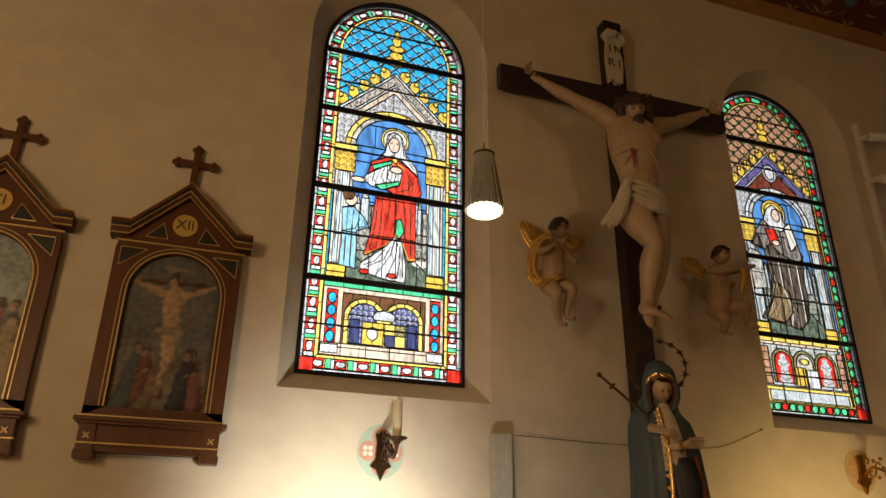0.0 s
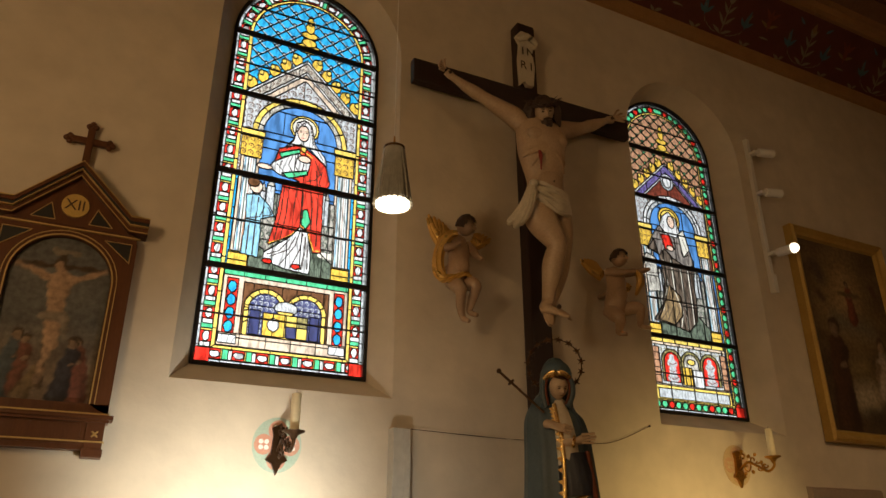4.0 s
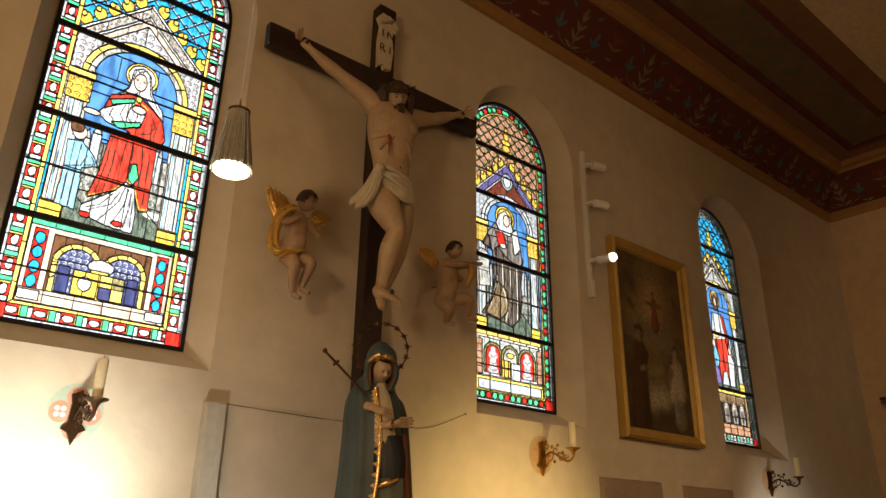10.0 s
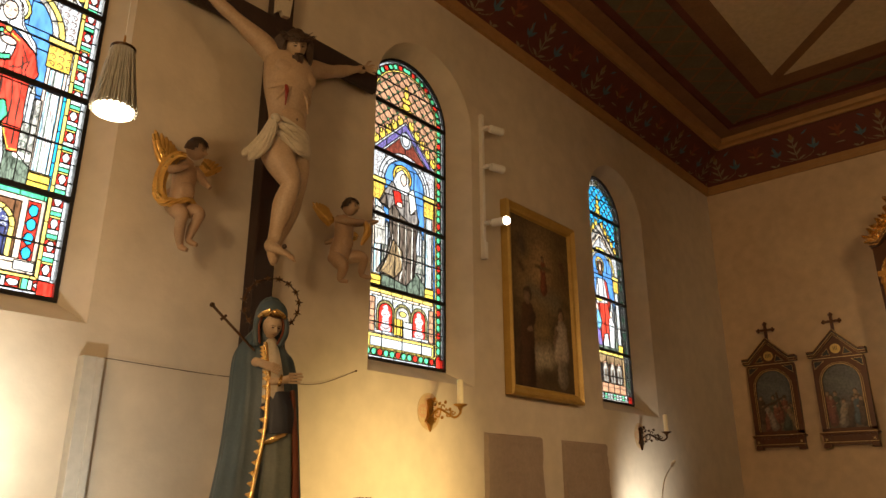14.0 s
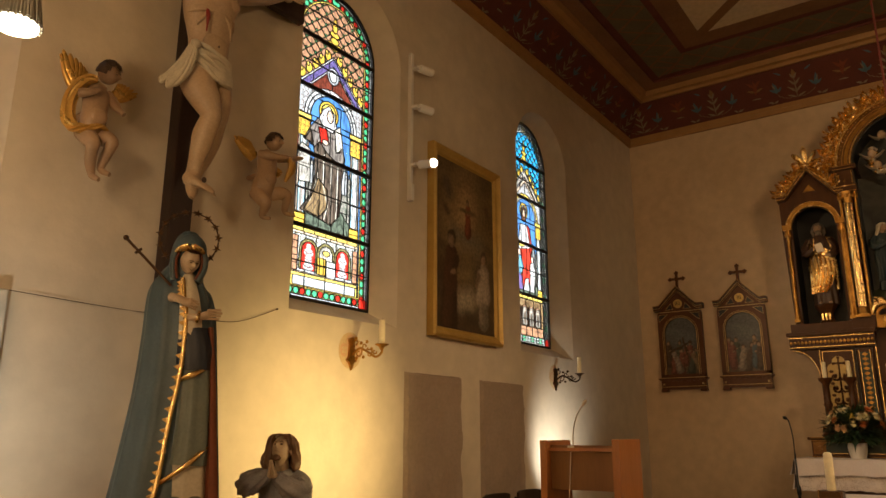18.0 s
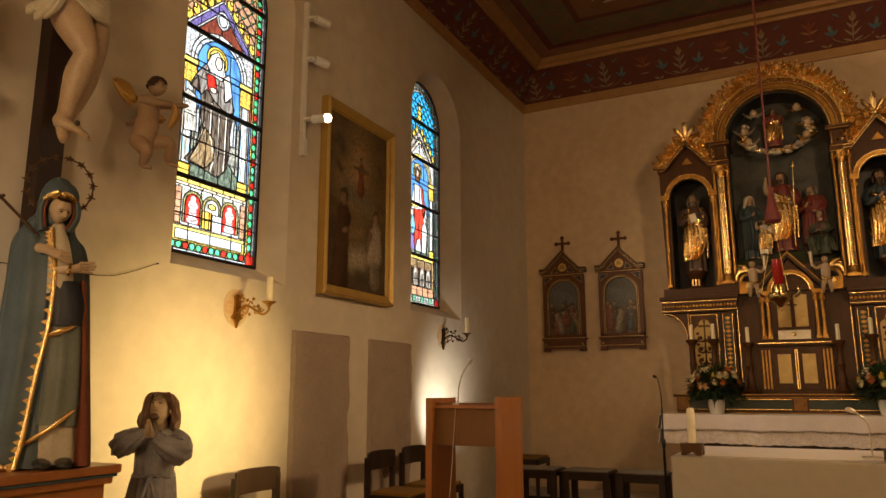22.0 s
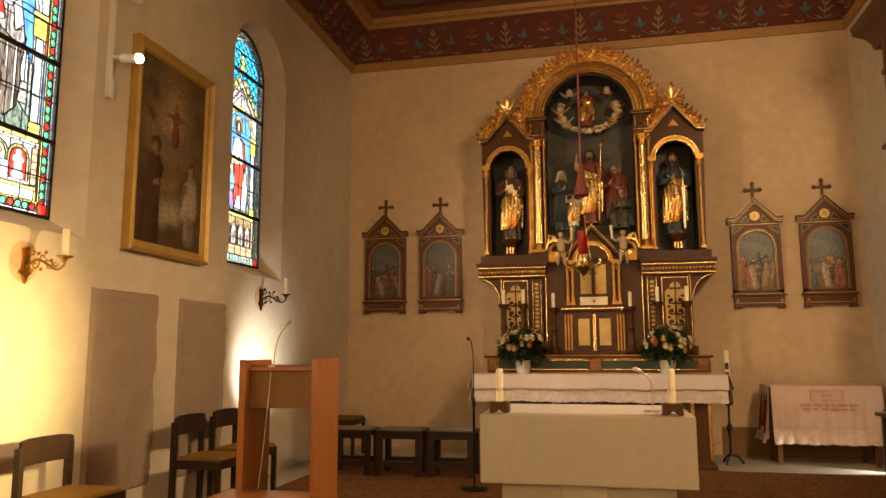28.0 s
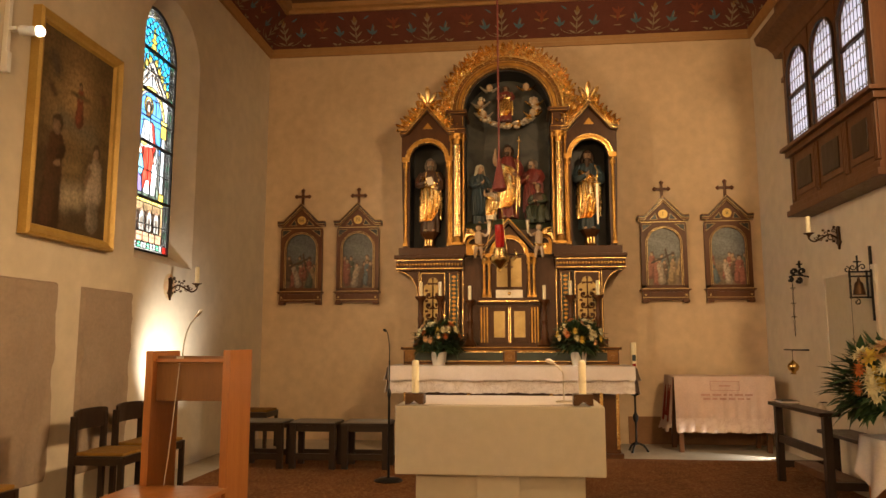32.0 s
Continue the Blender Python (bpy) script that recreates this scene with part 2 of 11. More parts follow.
def band(bm, inner, outer, axis, a, b, index=0, closed=False):
    """A strip between two lines of 2D points with equal counts, pulled along an axis."""
    def at(p, v):
        return {"x": (v, p[0], p[1]), "y": (p[0], v, p[1]), "z": (p[0], p[1], v)}[axis]
    n = len(inner)
    rows = [[bm.verts.new(at(p, v)) for p in line] for line, v in ((inner, a), (outer, a), (outer, b), (inner, b))]
    fs = []
    for i in range(n if closed else n - 1):
        j = (i + 1) % n
        for r in range(4):
            q = (r + 1) % 4
            fs.append(bm.faces.new((rows[r][i], rows[r][j], rows[q][j], rows[q][i])))
    if not closed:
        fs.append(bm.faces.new([rows[r][0] for r in range(4)]))
        fs.append(bm.faces.new([rows[r][-1] for r in range(4)][::-1]))
    for f in fs:
        f.material_index = index
    bmesh.ops.recalc_face_normals(bm, faces=fs)
    return bm


def lathe(bm, profile, at=(0, 0, 0), seg=16, index=0, flutes=0, depth=0.0):
    """A turned shape from rows of (radius, height)."""
    rings = []
    for r, z in profile:
        ring = []
        for i in range(seg):
            a = 2 * math.pi * i / seg
            rr = r * (1 - (depth if flutes and (i % 2) else 0))
            ring.append(bm.verts.new((at[0] + rr * math.cos(a), at[1] + rr * math.sin(a), at[2] + z)))
        rings.append(ring)
    fs = []
    for p, q in zip(rings, rings[1:]):
        fs += [bm.faces.new((p[i], p[(i + 1) % seg], q[(i + 1) % seg], q[i])) for i in range(seg)]
    fs += [bm.faces.new(rings[0][::-1]), bm.faces.new(rings[-1])]
    for f in fs:
        f.material_index = index
    return bm


def spline(points, steps):
    """Catmull-Rom through rows of numbers."""
    p = np.array(points, float)
    out = []
    for i in range(len(p) - 1):
        a, b, c, d = p[max(i - 1, 0)], p[i], p[i + 1], p[min(i + 2, len(p) - 1)]
        for s in range(steps):
            t = s / steps
            out.append(0.5 * (2 * b + (c - a) * t + (2 * a - 5 * b + 4 * c - d) * t * t + (3 * b - a - 3 * c + d) * t ** 3))
    out.append(p[-1])
    return np.array(out)


def tube(bm, rows, seg=10, steps=4, index=0, folds=0, depth=0.0, side=(1, 0, 0), swirl=0.0):
    """A limb or a robe: rows of (x, y, z, radius across, radius deep), rounded off at both ends; folds ripple its girth."""
    line = spline(rows, steps) if steps > 1 else np.array(rows, float)
    pts, fs, rings = line[:, :3], [], []
    for k, row in enumerate(line):
        t = Vector(pts[min(k + 1, len(pts) - 1)] - pts[max(k - 1, 0)])
        t = t.normalized() if t.length > 1e-9 else Vector((0, 0, 1))
        u = Vector(side) - t * Vector(side).dot(t)
        if u.length < 1e-3:
            u = t.orthogonal()
        u.normalize()
        v = t.cross(u)
        ring = []
        for i in range(seg):
            a = 2 * math.pi * i / seg
            w = 1 + depth * math.sin(folds * a + swirl * k + 0.7 * math.sin(3 * a)) if folds else 1
            ring.append(bm.verts.new(Vector(row[:3]) + u * (row[3] * w * math.cos(a)) + v * (row[4] * w * math.sin(a))))
        rings.append(ring)
    for p, q in zip(rings, rings[1:]):
        fs += [bm.faces.new((p[i], p[(i + 1) % seg], q[(i + 1) % seg], q[i])) for i in range(seg)]
    fs += [bm.faces.new(rings[0][::-1]), bm.faces.new(rings[-1])]
    for f in fs:
        f.material_index = index
    return bm


def ball(bm, at, rx, ry=None, rz=None, index=0, seg=12, turn=None):
    got = bmesh.ops.create_uvsphere(bm, u_segments=seg, v_segments=max(6, seg * 2 // 3), radius=1.0)["verts"]
    s = Vector((rx, ry or rx, rz or rx))
    for v in got:
        c = Vector((v.co.x * s.x, v.co.y * s.y, v.co.z * s.z))
        v.co = (turn @ c if turn else c) + Vector(at)
    for f in {f for v in got for f in v.link_faces}:
        f.material_index = index
    return bm


def head(bm, at, r, turn=None, skin=0, hair=1, beard=False, curls=0.08, low=-0.35, child=False):
    """A carved head looking along -y: brow, eyes, nose, lips and chin pressed out of a ball, under a lumpy cap of hair."""
    turn = turn or Matrix.Identity(3)
    got = bmesh.ops.create_uvsphere(bm, u_segments=30, v_segments=24, radius=1.0)["verts"]
    for v in got:
        d = v.co.copy()
        k = 1.0
        if d.y < 0.1:
            ax, f = abs(d.x), min(1.0, 0.1 - d.y)
            g = lambda x0, sx, z0, sz: math.exp(-((ax - x0) / sx) ** 2 - ((d.z - z0) / sz) ** 2)
            k += f * (0.36 * g(0, 0.13, -0.10, 0.13) + 0.20 * g(0, 0.10, 0.08, 0.14) - 0.24 * g(0.30, 0.15, 0.13, 0.10) + 0.05 * g(0.28, 0.2, 0.30, 0.07)
                      + 0.05 * g(0.27, 0.09, 0.12, 0.045) + 0.07 * g(0, 0.17, -0.42, 0.06) - 0.05 * g(0, 0.2, -0.50, 0.035) + 0.09 * g(0, 0.2, -0.68, 0.12)
                      + (0.09 if child else 0.03) * g(0.42, 0.2, -0.28, 0.2))
        jaw = 1 - (0.10 if child else 0.22) * max(0, -d.z)
        v.co = turn @ Vector((d.x * 0.76 * jaw, d.y * 0.88 * k, d.z * (0.92 if child else 1.04))) * r + Vector(at)
    for f in {f for v in got for f in v.link_faces}:
        f.material_index = skin
    a = Vector(at)
    for s in (-1, 1):
        ball(bm, turn @ Vector((s * 0.27, -0.80, 0.11)) * r + a, 0.115 * r, 0.06 * r, 0.05 * r, hair, 8, turn)
        q = [turn @ Vector(p) * r + a for p in ((s * 0.12, -0.88, 0.25), (s * 0.28, -0.86, 0.31), (s * 0.42, -0.74, 0.24))]
        tube(bm, [(*q[0], 0.015 * r, 0.02 * r), (*q[1], 0.025 * r, 0.025 * r), (*q[2], 0.01 * r, 0.01 * r)], 6, 2, hair)
    q = [turn @ Vector(p) * r + a for p in ((-0.2, -0.86, -0.44), (0, -0.94, -0.45), (0.2, -0.86, -0.44))]
    tube(bm, [(*p, 0.015 * r, 0.015 * r) for p in q], 6, 2, hair)
    got = bmesh.ops.create_uvsphere(bm, u_segments=30, v_segments=22, radius=1.0)["verts"]
    gone = []
    for f in {f for v in got for f in v.link_faces}:
        c = f.calc_center_median().normalized()
        f.material_index = hair
        face = c.y < -0.28 - 0.12 * (c.z > 0.2) and c.z < 0.52 + 0.1 * math.sin(9 * c.x)
        if c.z < low or (face):
            gone.append(f)
    for v in got:
        d = v.co.copy()
        k = 1.06 + curls * (noise.noise(d * 4.5) + 0.6 * noise.noise(d * 9) + 0.5) + 0.05
        v.co = turn @ Vector((d.x * 0.82 * k, d.y * 0.9 * k, d.z * 1.02 * k)) * r + Vector(at)
    bmesh.ops.delete(bm, geom=gone, context="FACES")
    if beard:
        p = [turn @ Vector(q) * r + a for q in ((0, -0.62, -0.55), (0, -0.82, -0.85), (0, -0.80, -1.15), (0, -0.72, -1.4))]
        tube(bm, [(*p[0], 0.42 * r, 0.25 * r), (*p[1], 0.42 * r, 0.28 * r), (*p[2], 0.30 * r, 0.22 * r), (*p[3], 0.1 * r, 0.08 * r)], 16, 3, hair, 7, 0.12)
        q = [turn @ Vector((s, -0.93, -0.30 - 0.12 * abs(s) * 3)) * r + a for s in (-0.28, 0, 0.28)]
        tube(bm, [(*q[0], 0.04 * r, 0.04 * r), (*q[1], 0.08 * r, 0.06 * r), (*q[2], 0.04 * r, 0.04 * r)], 8, 2, hair)
    return bm


def arc(cx, cy, r, a0=0, a1=180, n=24, ry=None):
    return [(cx + r * math.cos(radians(a0 + (a1 - a0) * i / n)), cy + (ry or r) * math.sin(radians(a0 + (a1 - a0) * i / n))) for i in range(n + 1)]


# ---- the room: north wall with three arched windows, altar wall, south wall ----
N_WALL, S_WALL, E_WALL, W_WALL, CEIL = 3.4, -3.0, 9.41, -5.0, 5.87
GLASS_Y, SPRING, SILL, HALF = 3.56, 4.235, 2.26, 0.4415
WINDOWS = [(0.843, 0.54, 0.54), (3.62, 0.475, 0.61), (6.58, 0.46, 0.69)]  # middle, reach of the splayed reveal to the west and to the east


def structure(name, bm, material, label, smooth=False):
    return tagged(obj(name, bm, material, smooth), label, name.split("_")[0], "", "structure")


def north_wall():
    """The wall is cut up round its openings; each reveal is splayed towards the room."""
    bm = bmesh.new()
    y = N_WALL
    edges = [W_WALL - 0.3] + [v for c, wl, wr in WINDOWS for v in (c - wl, c + wr)] + [E_WALL + 0.3]
    top = 6.3
    low = SILL - 0.11
    for i in range(0, len(edges), 2):
        bm.faces.new([bm.verts.new(p) for p in ((edges[i], y, -0.1), (edges[i + 1], y, -0.1), (edges[i + 1], y, top), (edges[i], y, top))])
    for c, wl, wr in WINDOWS:
        bm.faces.new([bm.verts.new(p) for p in ((c - wl, y, -0.1), (c + wr, y, -0.1), (c + wr, y, low), (c - wl, y, low))])
        head = arc(c + (wr - wl) / 2, SPRING, (wl + wr) / 2, 0, 180, 28, 0.55)
        outer = [(c - wl, low), (c + wr, low)] + head
        for p, q in zip(head, head[1:]):
            bm.faces.new([bm.verts.new(v) for v in ((p[0], y, p[1]), (q[0], y, q[1]), (q[0], y, top), (p[0], y, top))])
        inner = [(c - HALF, SILL), (c + HALF, SILL)] + arc(c, SPRING, HALF, 0, 180, 28)
        for i in range(len(outer)):
            a, b, p, q = outer[i], outer[(i + 1) % len(outer)], inner[i], inner[(i + 1) % len(inner)]
            bm.faces.new([bm.verts.new(v) for v in ((a[0], y, a[1]), (b[0], y, b[1]), (q[0], GLASS_Y, q[1]), (p[0], GLASS_Y, p[1]))])
            bm.faces.new([bm.verts.new(v) for v in ((p[0], GLASS_Y, p[1]), (q[0], GLASS_Y, q[1]), (q[0], GLASS_Y + 0.05, q[1]), (p[0], GLASS_Y + 0.05, p[1]))])
    bmesh.ops.remove_doubles(bm, verts=bm.verts[:], dist=0.0005)
    # outer skin
    yo = GLASS_Y + 0.05
    for i in range(0, len(edges), 2):
        lo = edges[i] - (0 if i == 0 else WINDOWS[i // 2 - 1][2] - HALF)
        hi = edges[i + 1] + (0 if i == len(edges) - 2 else WINDOWS[i // 2][1] - HALF)
        bm.faces.new([bm.verts.new(p) for p in ((hi, yo, -0.1), (lo, yo, -0.1), (lo, yo, top), (hi, yo, top))])
    for c, wl, wr in WINDOWS:
        bm.faces.new([bm.verts.new(p) for p in ((c + HALF, yo, -0.1), (c - HALF, yo, -0.1), (c - HALF, yo, SILL), (c + HALF, yo, SILL))])
        head = arc(c, SPRING, HALF, 0, 180, 28)
        for p, q in zip(head, head[1:]):
            bm.faces.new([bm.verts.new(v) for v in ((q[0], yo, q[1]), (p[0], yo, p[1]), (p[0], yo, top), (q[0], yo, top))])
    return structure("wall_north", bm, PLASTER, "cream plastered church wall with three arched window openings")


north_wall()
structure("wall_east", boxed(E_WALL, S_WALL, -0.1, E_WALL + 0.3, N_WALL, 6.3), PLASTER_E, "ochre plastered wall behind the high altar")
structure("wall_south", boxed(W_WALL - 0.3, S_WALL - 0.3, -0.1, E_WALL + 0.3, S_WALL, 6.3), PLASTER, "cream plastered side wall under a wooden oratory")
# the west wall is never in view; it is added to close the room
structure("wall_west", boxed(W_WALL - 0.3, S_WALL, -0.1, W_WALL, N_WALL, 6.3), PLASTER, "unseen plain wall added to close the nave")
structure("floor", boxed(W_WALL - 0.3, S_WALL - 0.3, -0.3, E_WALL + 0.3, N_WALL + 0.5, -0.012), STONE_FLOOR, "pale stone church floor")
structure("chancel_floor", boxed(2.6, S_WALL, -0.012, E_WALL, N_WALL, 0.17, 0.006), STONE_FLOOR, "pale stone chancel floor one step above the nave")
structure("carpet", boxed(2.8, S_WALL + 0.3, 0.17, 8.14, 2.97, 0.18, 0.004), CARPET, "worn red-brown patterned carpet on the chancel floor")

# ---- ceiling ----
FRIEZE = mat("frieze", (0.12, 0.028, 0.016), 0.8, second=(0.08, 0.022, 0.014), scale=6, bump=0.05)
TRIM = mat("trim_ochre", (0.36, 0.19, 0.06), 0.6, second=(0.28, 0.14, 0.045), scale=8, bump=0.05)
CEIL_CREAM = mat("ceiling_cream", (0.62, 0.50, 0.31), 0.85, second=(0.54, 0.43, 0.26), scale=2, bump=0.05)
CEIL_BROWN = mat("ceiling_brown", (0.23, 0.115, 0.048), 0.75, second=(0.17, 0.085, 0.035), scale=4, bump=0.05)
CEIL_GREEN = mat("ceiling_green", (0.15, 0.125, 0.065), 0.8, second=(0.11, 0.095, 0.05), scale=4, bump=0.05)
CEIL_RED = mat("ceiling_red", (0.13, 0.03, 0.018), 0.75, scale=5, bump=0.05)


def ring(k, z, k2, z2, material_index, bm):
    """One run of moulding round the room between two offsets from the walls."""
    def loop(k, z):
        return [(W_WALL + k, S_WALL + k, z), (E_WALL - k, S_WALL + k, z), (E_WALL - k, N_WALL - k, z), (W_WALL + k, N_WALL - k, z)]
    a, b = [bm.verts.new(p) for p in loop(k, z)], [bm.verts.new(p) for p in loop(k2, z2)]
    for i in range(4):
        f = bm.faces.new((a[i], a[(i + 1) % 4], b[(i + 1) % 4], b[i]))
        f.material_index = material_index


def ceiling():
    bm = bmesh.new()
    runs = [(0.44, 5.87, 0.62, 5.87, 3), (0.62, 5.87, 0.62, 5.90, 5), (0.62, 5.90, 0.70, 5.90, 5), (0.70, 5.90, 1.14, 5.90, 4),
            (1.14, 5.90, 1.22, 5.90, 5), (1.22, 5.90, 1.46, 5.90, 3), (1.46, 5.90, 3.19, 5.90, 2)]
    for r in runs:
        ring(*r, bm)
    ob = structure("ceiling", bm, [TRIM, FRIEZE, CEIL_CREAM, CEIL_BROWN, CEIL_GREEN, CEIL_RED], "painted church ceiling with brown bands round cream fields")
    # unseen slab over the ceiling, added to keep the sky's light out
    bm = bmesh.new()
    box(bm, W_WALL - 0.3, S_WALL - 0.3, 6.0, E_WALL + 0.3, N_WALL + 0.5, 6.3)
    structure("roof", bm, CEIL_BROWN, "unseen plain deck added above the painted ceiling")
    bm = bmesh.new()
    for a in ((0, 5.30, 0.035, 5.30, 0), (0.035, 5.30, 0.045, 5.35, 0), (0.045, 5.35, 0.03, 5.36, 0), (0.03, 5.36, 0.05, 5.41, 0), (0.05, 5.41, 0.0, 5.42, 0)):
        ring(*a, bm)
    structure("trim", bm, [TRIM], "moulded ochre cornice trim below the painted frieze")
    bm = bmesh.new()
    ring(0.0, 5.415, 0.33, 5.78, 0, bm)
    structure("frieze", bm, [FRIEZE], "dark red sloping frieze painted with blue and cream foliage")
    bm = bmesh.new()
    for a in ((0.30, 5.775, 0.36, 5.765, 0), (0.36, 5.765, 0.38, 5.80, 0), (0.38, 5.80, 0.43, 5.81, 0), (0.43, 5.81, 0.45, 5.88, 0)):
        ring(*a, bm)
    structure("trim_upper", bm, [TRIM], "gilded upper cornice moulding")


ceiling()

# ---- stained glass ----
def glass(name, colour, streak=0.25, scale=30.0, trace="", ink=0.75):
    """Antique glass: lets tinted light through, partly scattered, with painted shading in it."""
    m = bpy.data.materials.new(name)
    m.use_nodes = True
    n, l = m.node_tree.nodes, m.node_tree.links
    n.clear()
    co, nz, mr = n.new("ShaderNodeTexCoord"), n.new("ShaderNodeTexNoise"), n.new("ShaderNodeMapRange")
    mp = n.new("ShaderNodeMapping")
    mp.inputs["Scale"].default_value = (1.6, 1, 0.5)
    l.new(co.outputs["Object"], mp.inputs[0])
    l.new(mp.outputs[0], nz.inputs["Vector"])
    nz.inputs["Scale"].default_value, nz.inputs["Detail"].default_value = scale, 3
    mr.inputs[1].default_value, mr.inputs[2].default_value = 0.36, 0.56
    mr.inputs[3].default_value, mr.inputs[4].default_value = 1 - streak, 1.0
    l.new(nz.outputs["Fac"], mr.inputs[0])
    mul = n.new("ShaderNodeMixRGB")
    mul.blend_type, mul.inputs[0].default_value = "MULTIPLY", 1.0
    mul.inputs[1].default_value = rgb(colour)
    l.new(mr.outputs[0], mul.inputs[2])
    if trace:
        if trace == "fold":
            tx = n.new("ShaderNodeTexWave")
            tx.bands_direction = "X"
            tx.inputs["Scale"].default_value, tx.inputs["Distortion"].default_value = 4.0, 14.0
            tx.inputs["Detail"].default_value, tx.inputs["Detail Scale"].default_value = 2.0, 1.6
            lo, hi = 0.02, 0.22
        else:
            tx = n.new("ShaderNodeTexVoronoi")
            tx.feature = "DISTANCE_TO_EDGE"
            tx.inputs["Scale"].default_value = 42.0 if trace == "net" else 24.0
            lo, hi = 0.02, 0.09
        l.new(mp.outputs[0], tx.inputs["Vector"])
        inked = n.new("ShaderNodeMapRange")
        inked.inputs[1].default_value, inked.inputs[2].default_value = lo, hi
        inked.inputs[3].default_value, inked.inputs[4].default_value = 1 - ink, 1.0
        l.new(tx.outputs["Fac" if trace == "fold" else "Distance"], inked.inputs[0])
        more = n.new("ShaderNodeMixRGB")
        more.blend_type, more.inputs[0].default_value = "MULTIPLY", 1.0
        l.new(mul.outputs[0], more.inputs[1])
        l.new(inked.outputs[0], more.inputs[2])
        mul = more
    tr, tl, gl = n.new("ShaderNodeBsdfTransparent"), n.new("ShaderNodeBsdfTranslucent"), n.new("ShaderNodeBsdfGlossy")
    l.new(mul.outputs[0], tr.inputs[0])
    l.new(mul.outputs[0], tl.inputs[0])
    gl.inputs["Roughness"].default_value = 0.35
    m1, m2, out = n.new("ShaderNodeMixShader"), n.new("ShaderNodeMixShader"), n.new("ShaderNodeOutputMaterial")
    m1.inputs[0].default_value, m2.inputs[0].default_value = 0.25, 0.04
    l.new(tr.outputs[0], m1.inputs[1])
    l.new(tl.outputs[0], m1.inputs[2])
    l.new(m1.outputs[0], m2.inputs[1])
    l.new(gl.outputs[0], m2.inputs[2])
    l.new(m2.outputs[0], out.inputs[0])
    return m


GLASSES = {
    "white": glass("white_glass", (0.76, 0.76, 0.72), 0.2, 50, "fold", 0.55), "red": glass("ruby_glass", (0.85, 0.035, 0.02), 0.6, 40),
    "green": glass("green_glass", (0.10, 0.62, 0.28), 0.4), "yellow": glass("yellow_glass", (0.90, 0.66, 0.14), 0.4, 45),
    "cyan": glass("sky_blue_glass", (0.03, 0.42, 0.76), 0.45, 40), "blue": glass("blue_glass", (0.10, 0.28, 0.60), 0.55, 14),
    "navy": glass("navy_glass", (0.05, 0.06, 0.16), 0.5), "pink": glass("rose_glass", (0.52, 0.27, 0.15), 0.55, 45), "maroon": glass("maroon_glass", (0.26, 0.06, 0.035), 0.6, 40, "net", 0.6), "town": glass("town_glass", (0.46, 0.43, 0.36), 0.6, 40, "net", 0.8),
    "flesh": glass("flesh_glass", (0.85, 0.62, 0.46), 0.3, 60), "brown": glass("brown_glass", (0.16, 0.07, 0.03), 0.6, 40),
    "grey": glass("grisaille_glass", (0.66, 0.62, 0.52), 0.6, 60, "net", 0.55), "stone": glass("stone_glass", (0.74, 0.58, 0.42), 0.5, 35),
    "purple": glass("purple_glass", (0.20, 0.15, 0.36), 0.5, 40), "teal": glass("teal_glass", (0.22, 0.52, 0.66), 0.6, 45, "fold", 0.8),
    "habit": glass("dark_grey_glass", (0.16, 0.12, 0.085), 0.75, 28, "fold", 0.8), "meadow": glass("meadow_glass", (0.16, 0.20, 0.14), 0.75, 35, "net", 0.8),
    "robe": glass("scarlet_glass", (0.85, 0.065, 0.035), 0.45, 26, "fold", 0.5), "gold": glass("gold_glass", (0.85, 0.55, 0.08), 0.5, 60),
    "ivory": glass("ivory_glass", (0.80, 0.76, 0.62), 0.25, 50), "sky": glass("pale_blue_glass", (0.30, 0.58, 0.70), 0.4, 45), "ash": glass("ash_glass", (0.30, 0.26, 0.22), 0.5, 30, "fold", 0.6),
    "tan": glass("tan_glass", (0.34, 0.23, 0.11), 0.55, 40, "fold", 0.7), "ink": glass("fired_ink_glass", (0.045, 0.025, 0.018), 0.3, 40),
    "ice": glass("pale_glass", (0.62, 0.65, 0.64), 0.5, 50, "net", 0.45), "olive": glass("olive_glass", (0.36, 0.31, 0.12), 0.6, 50, "net", 0.8),
}
CELL, TALL = 0.004, SPRING + HALF - SILL
ARCH_V = SPRING - SILL


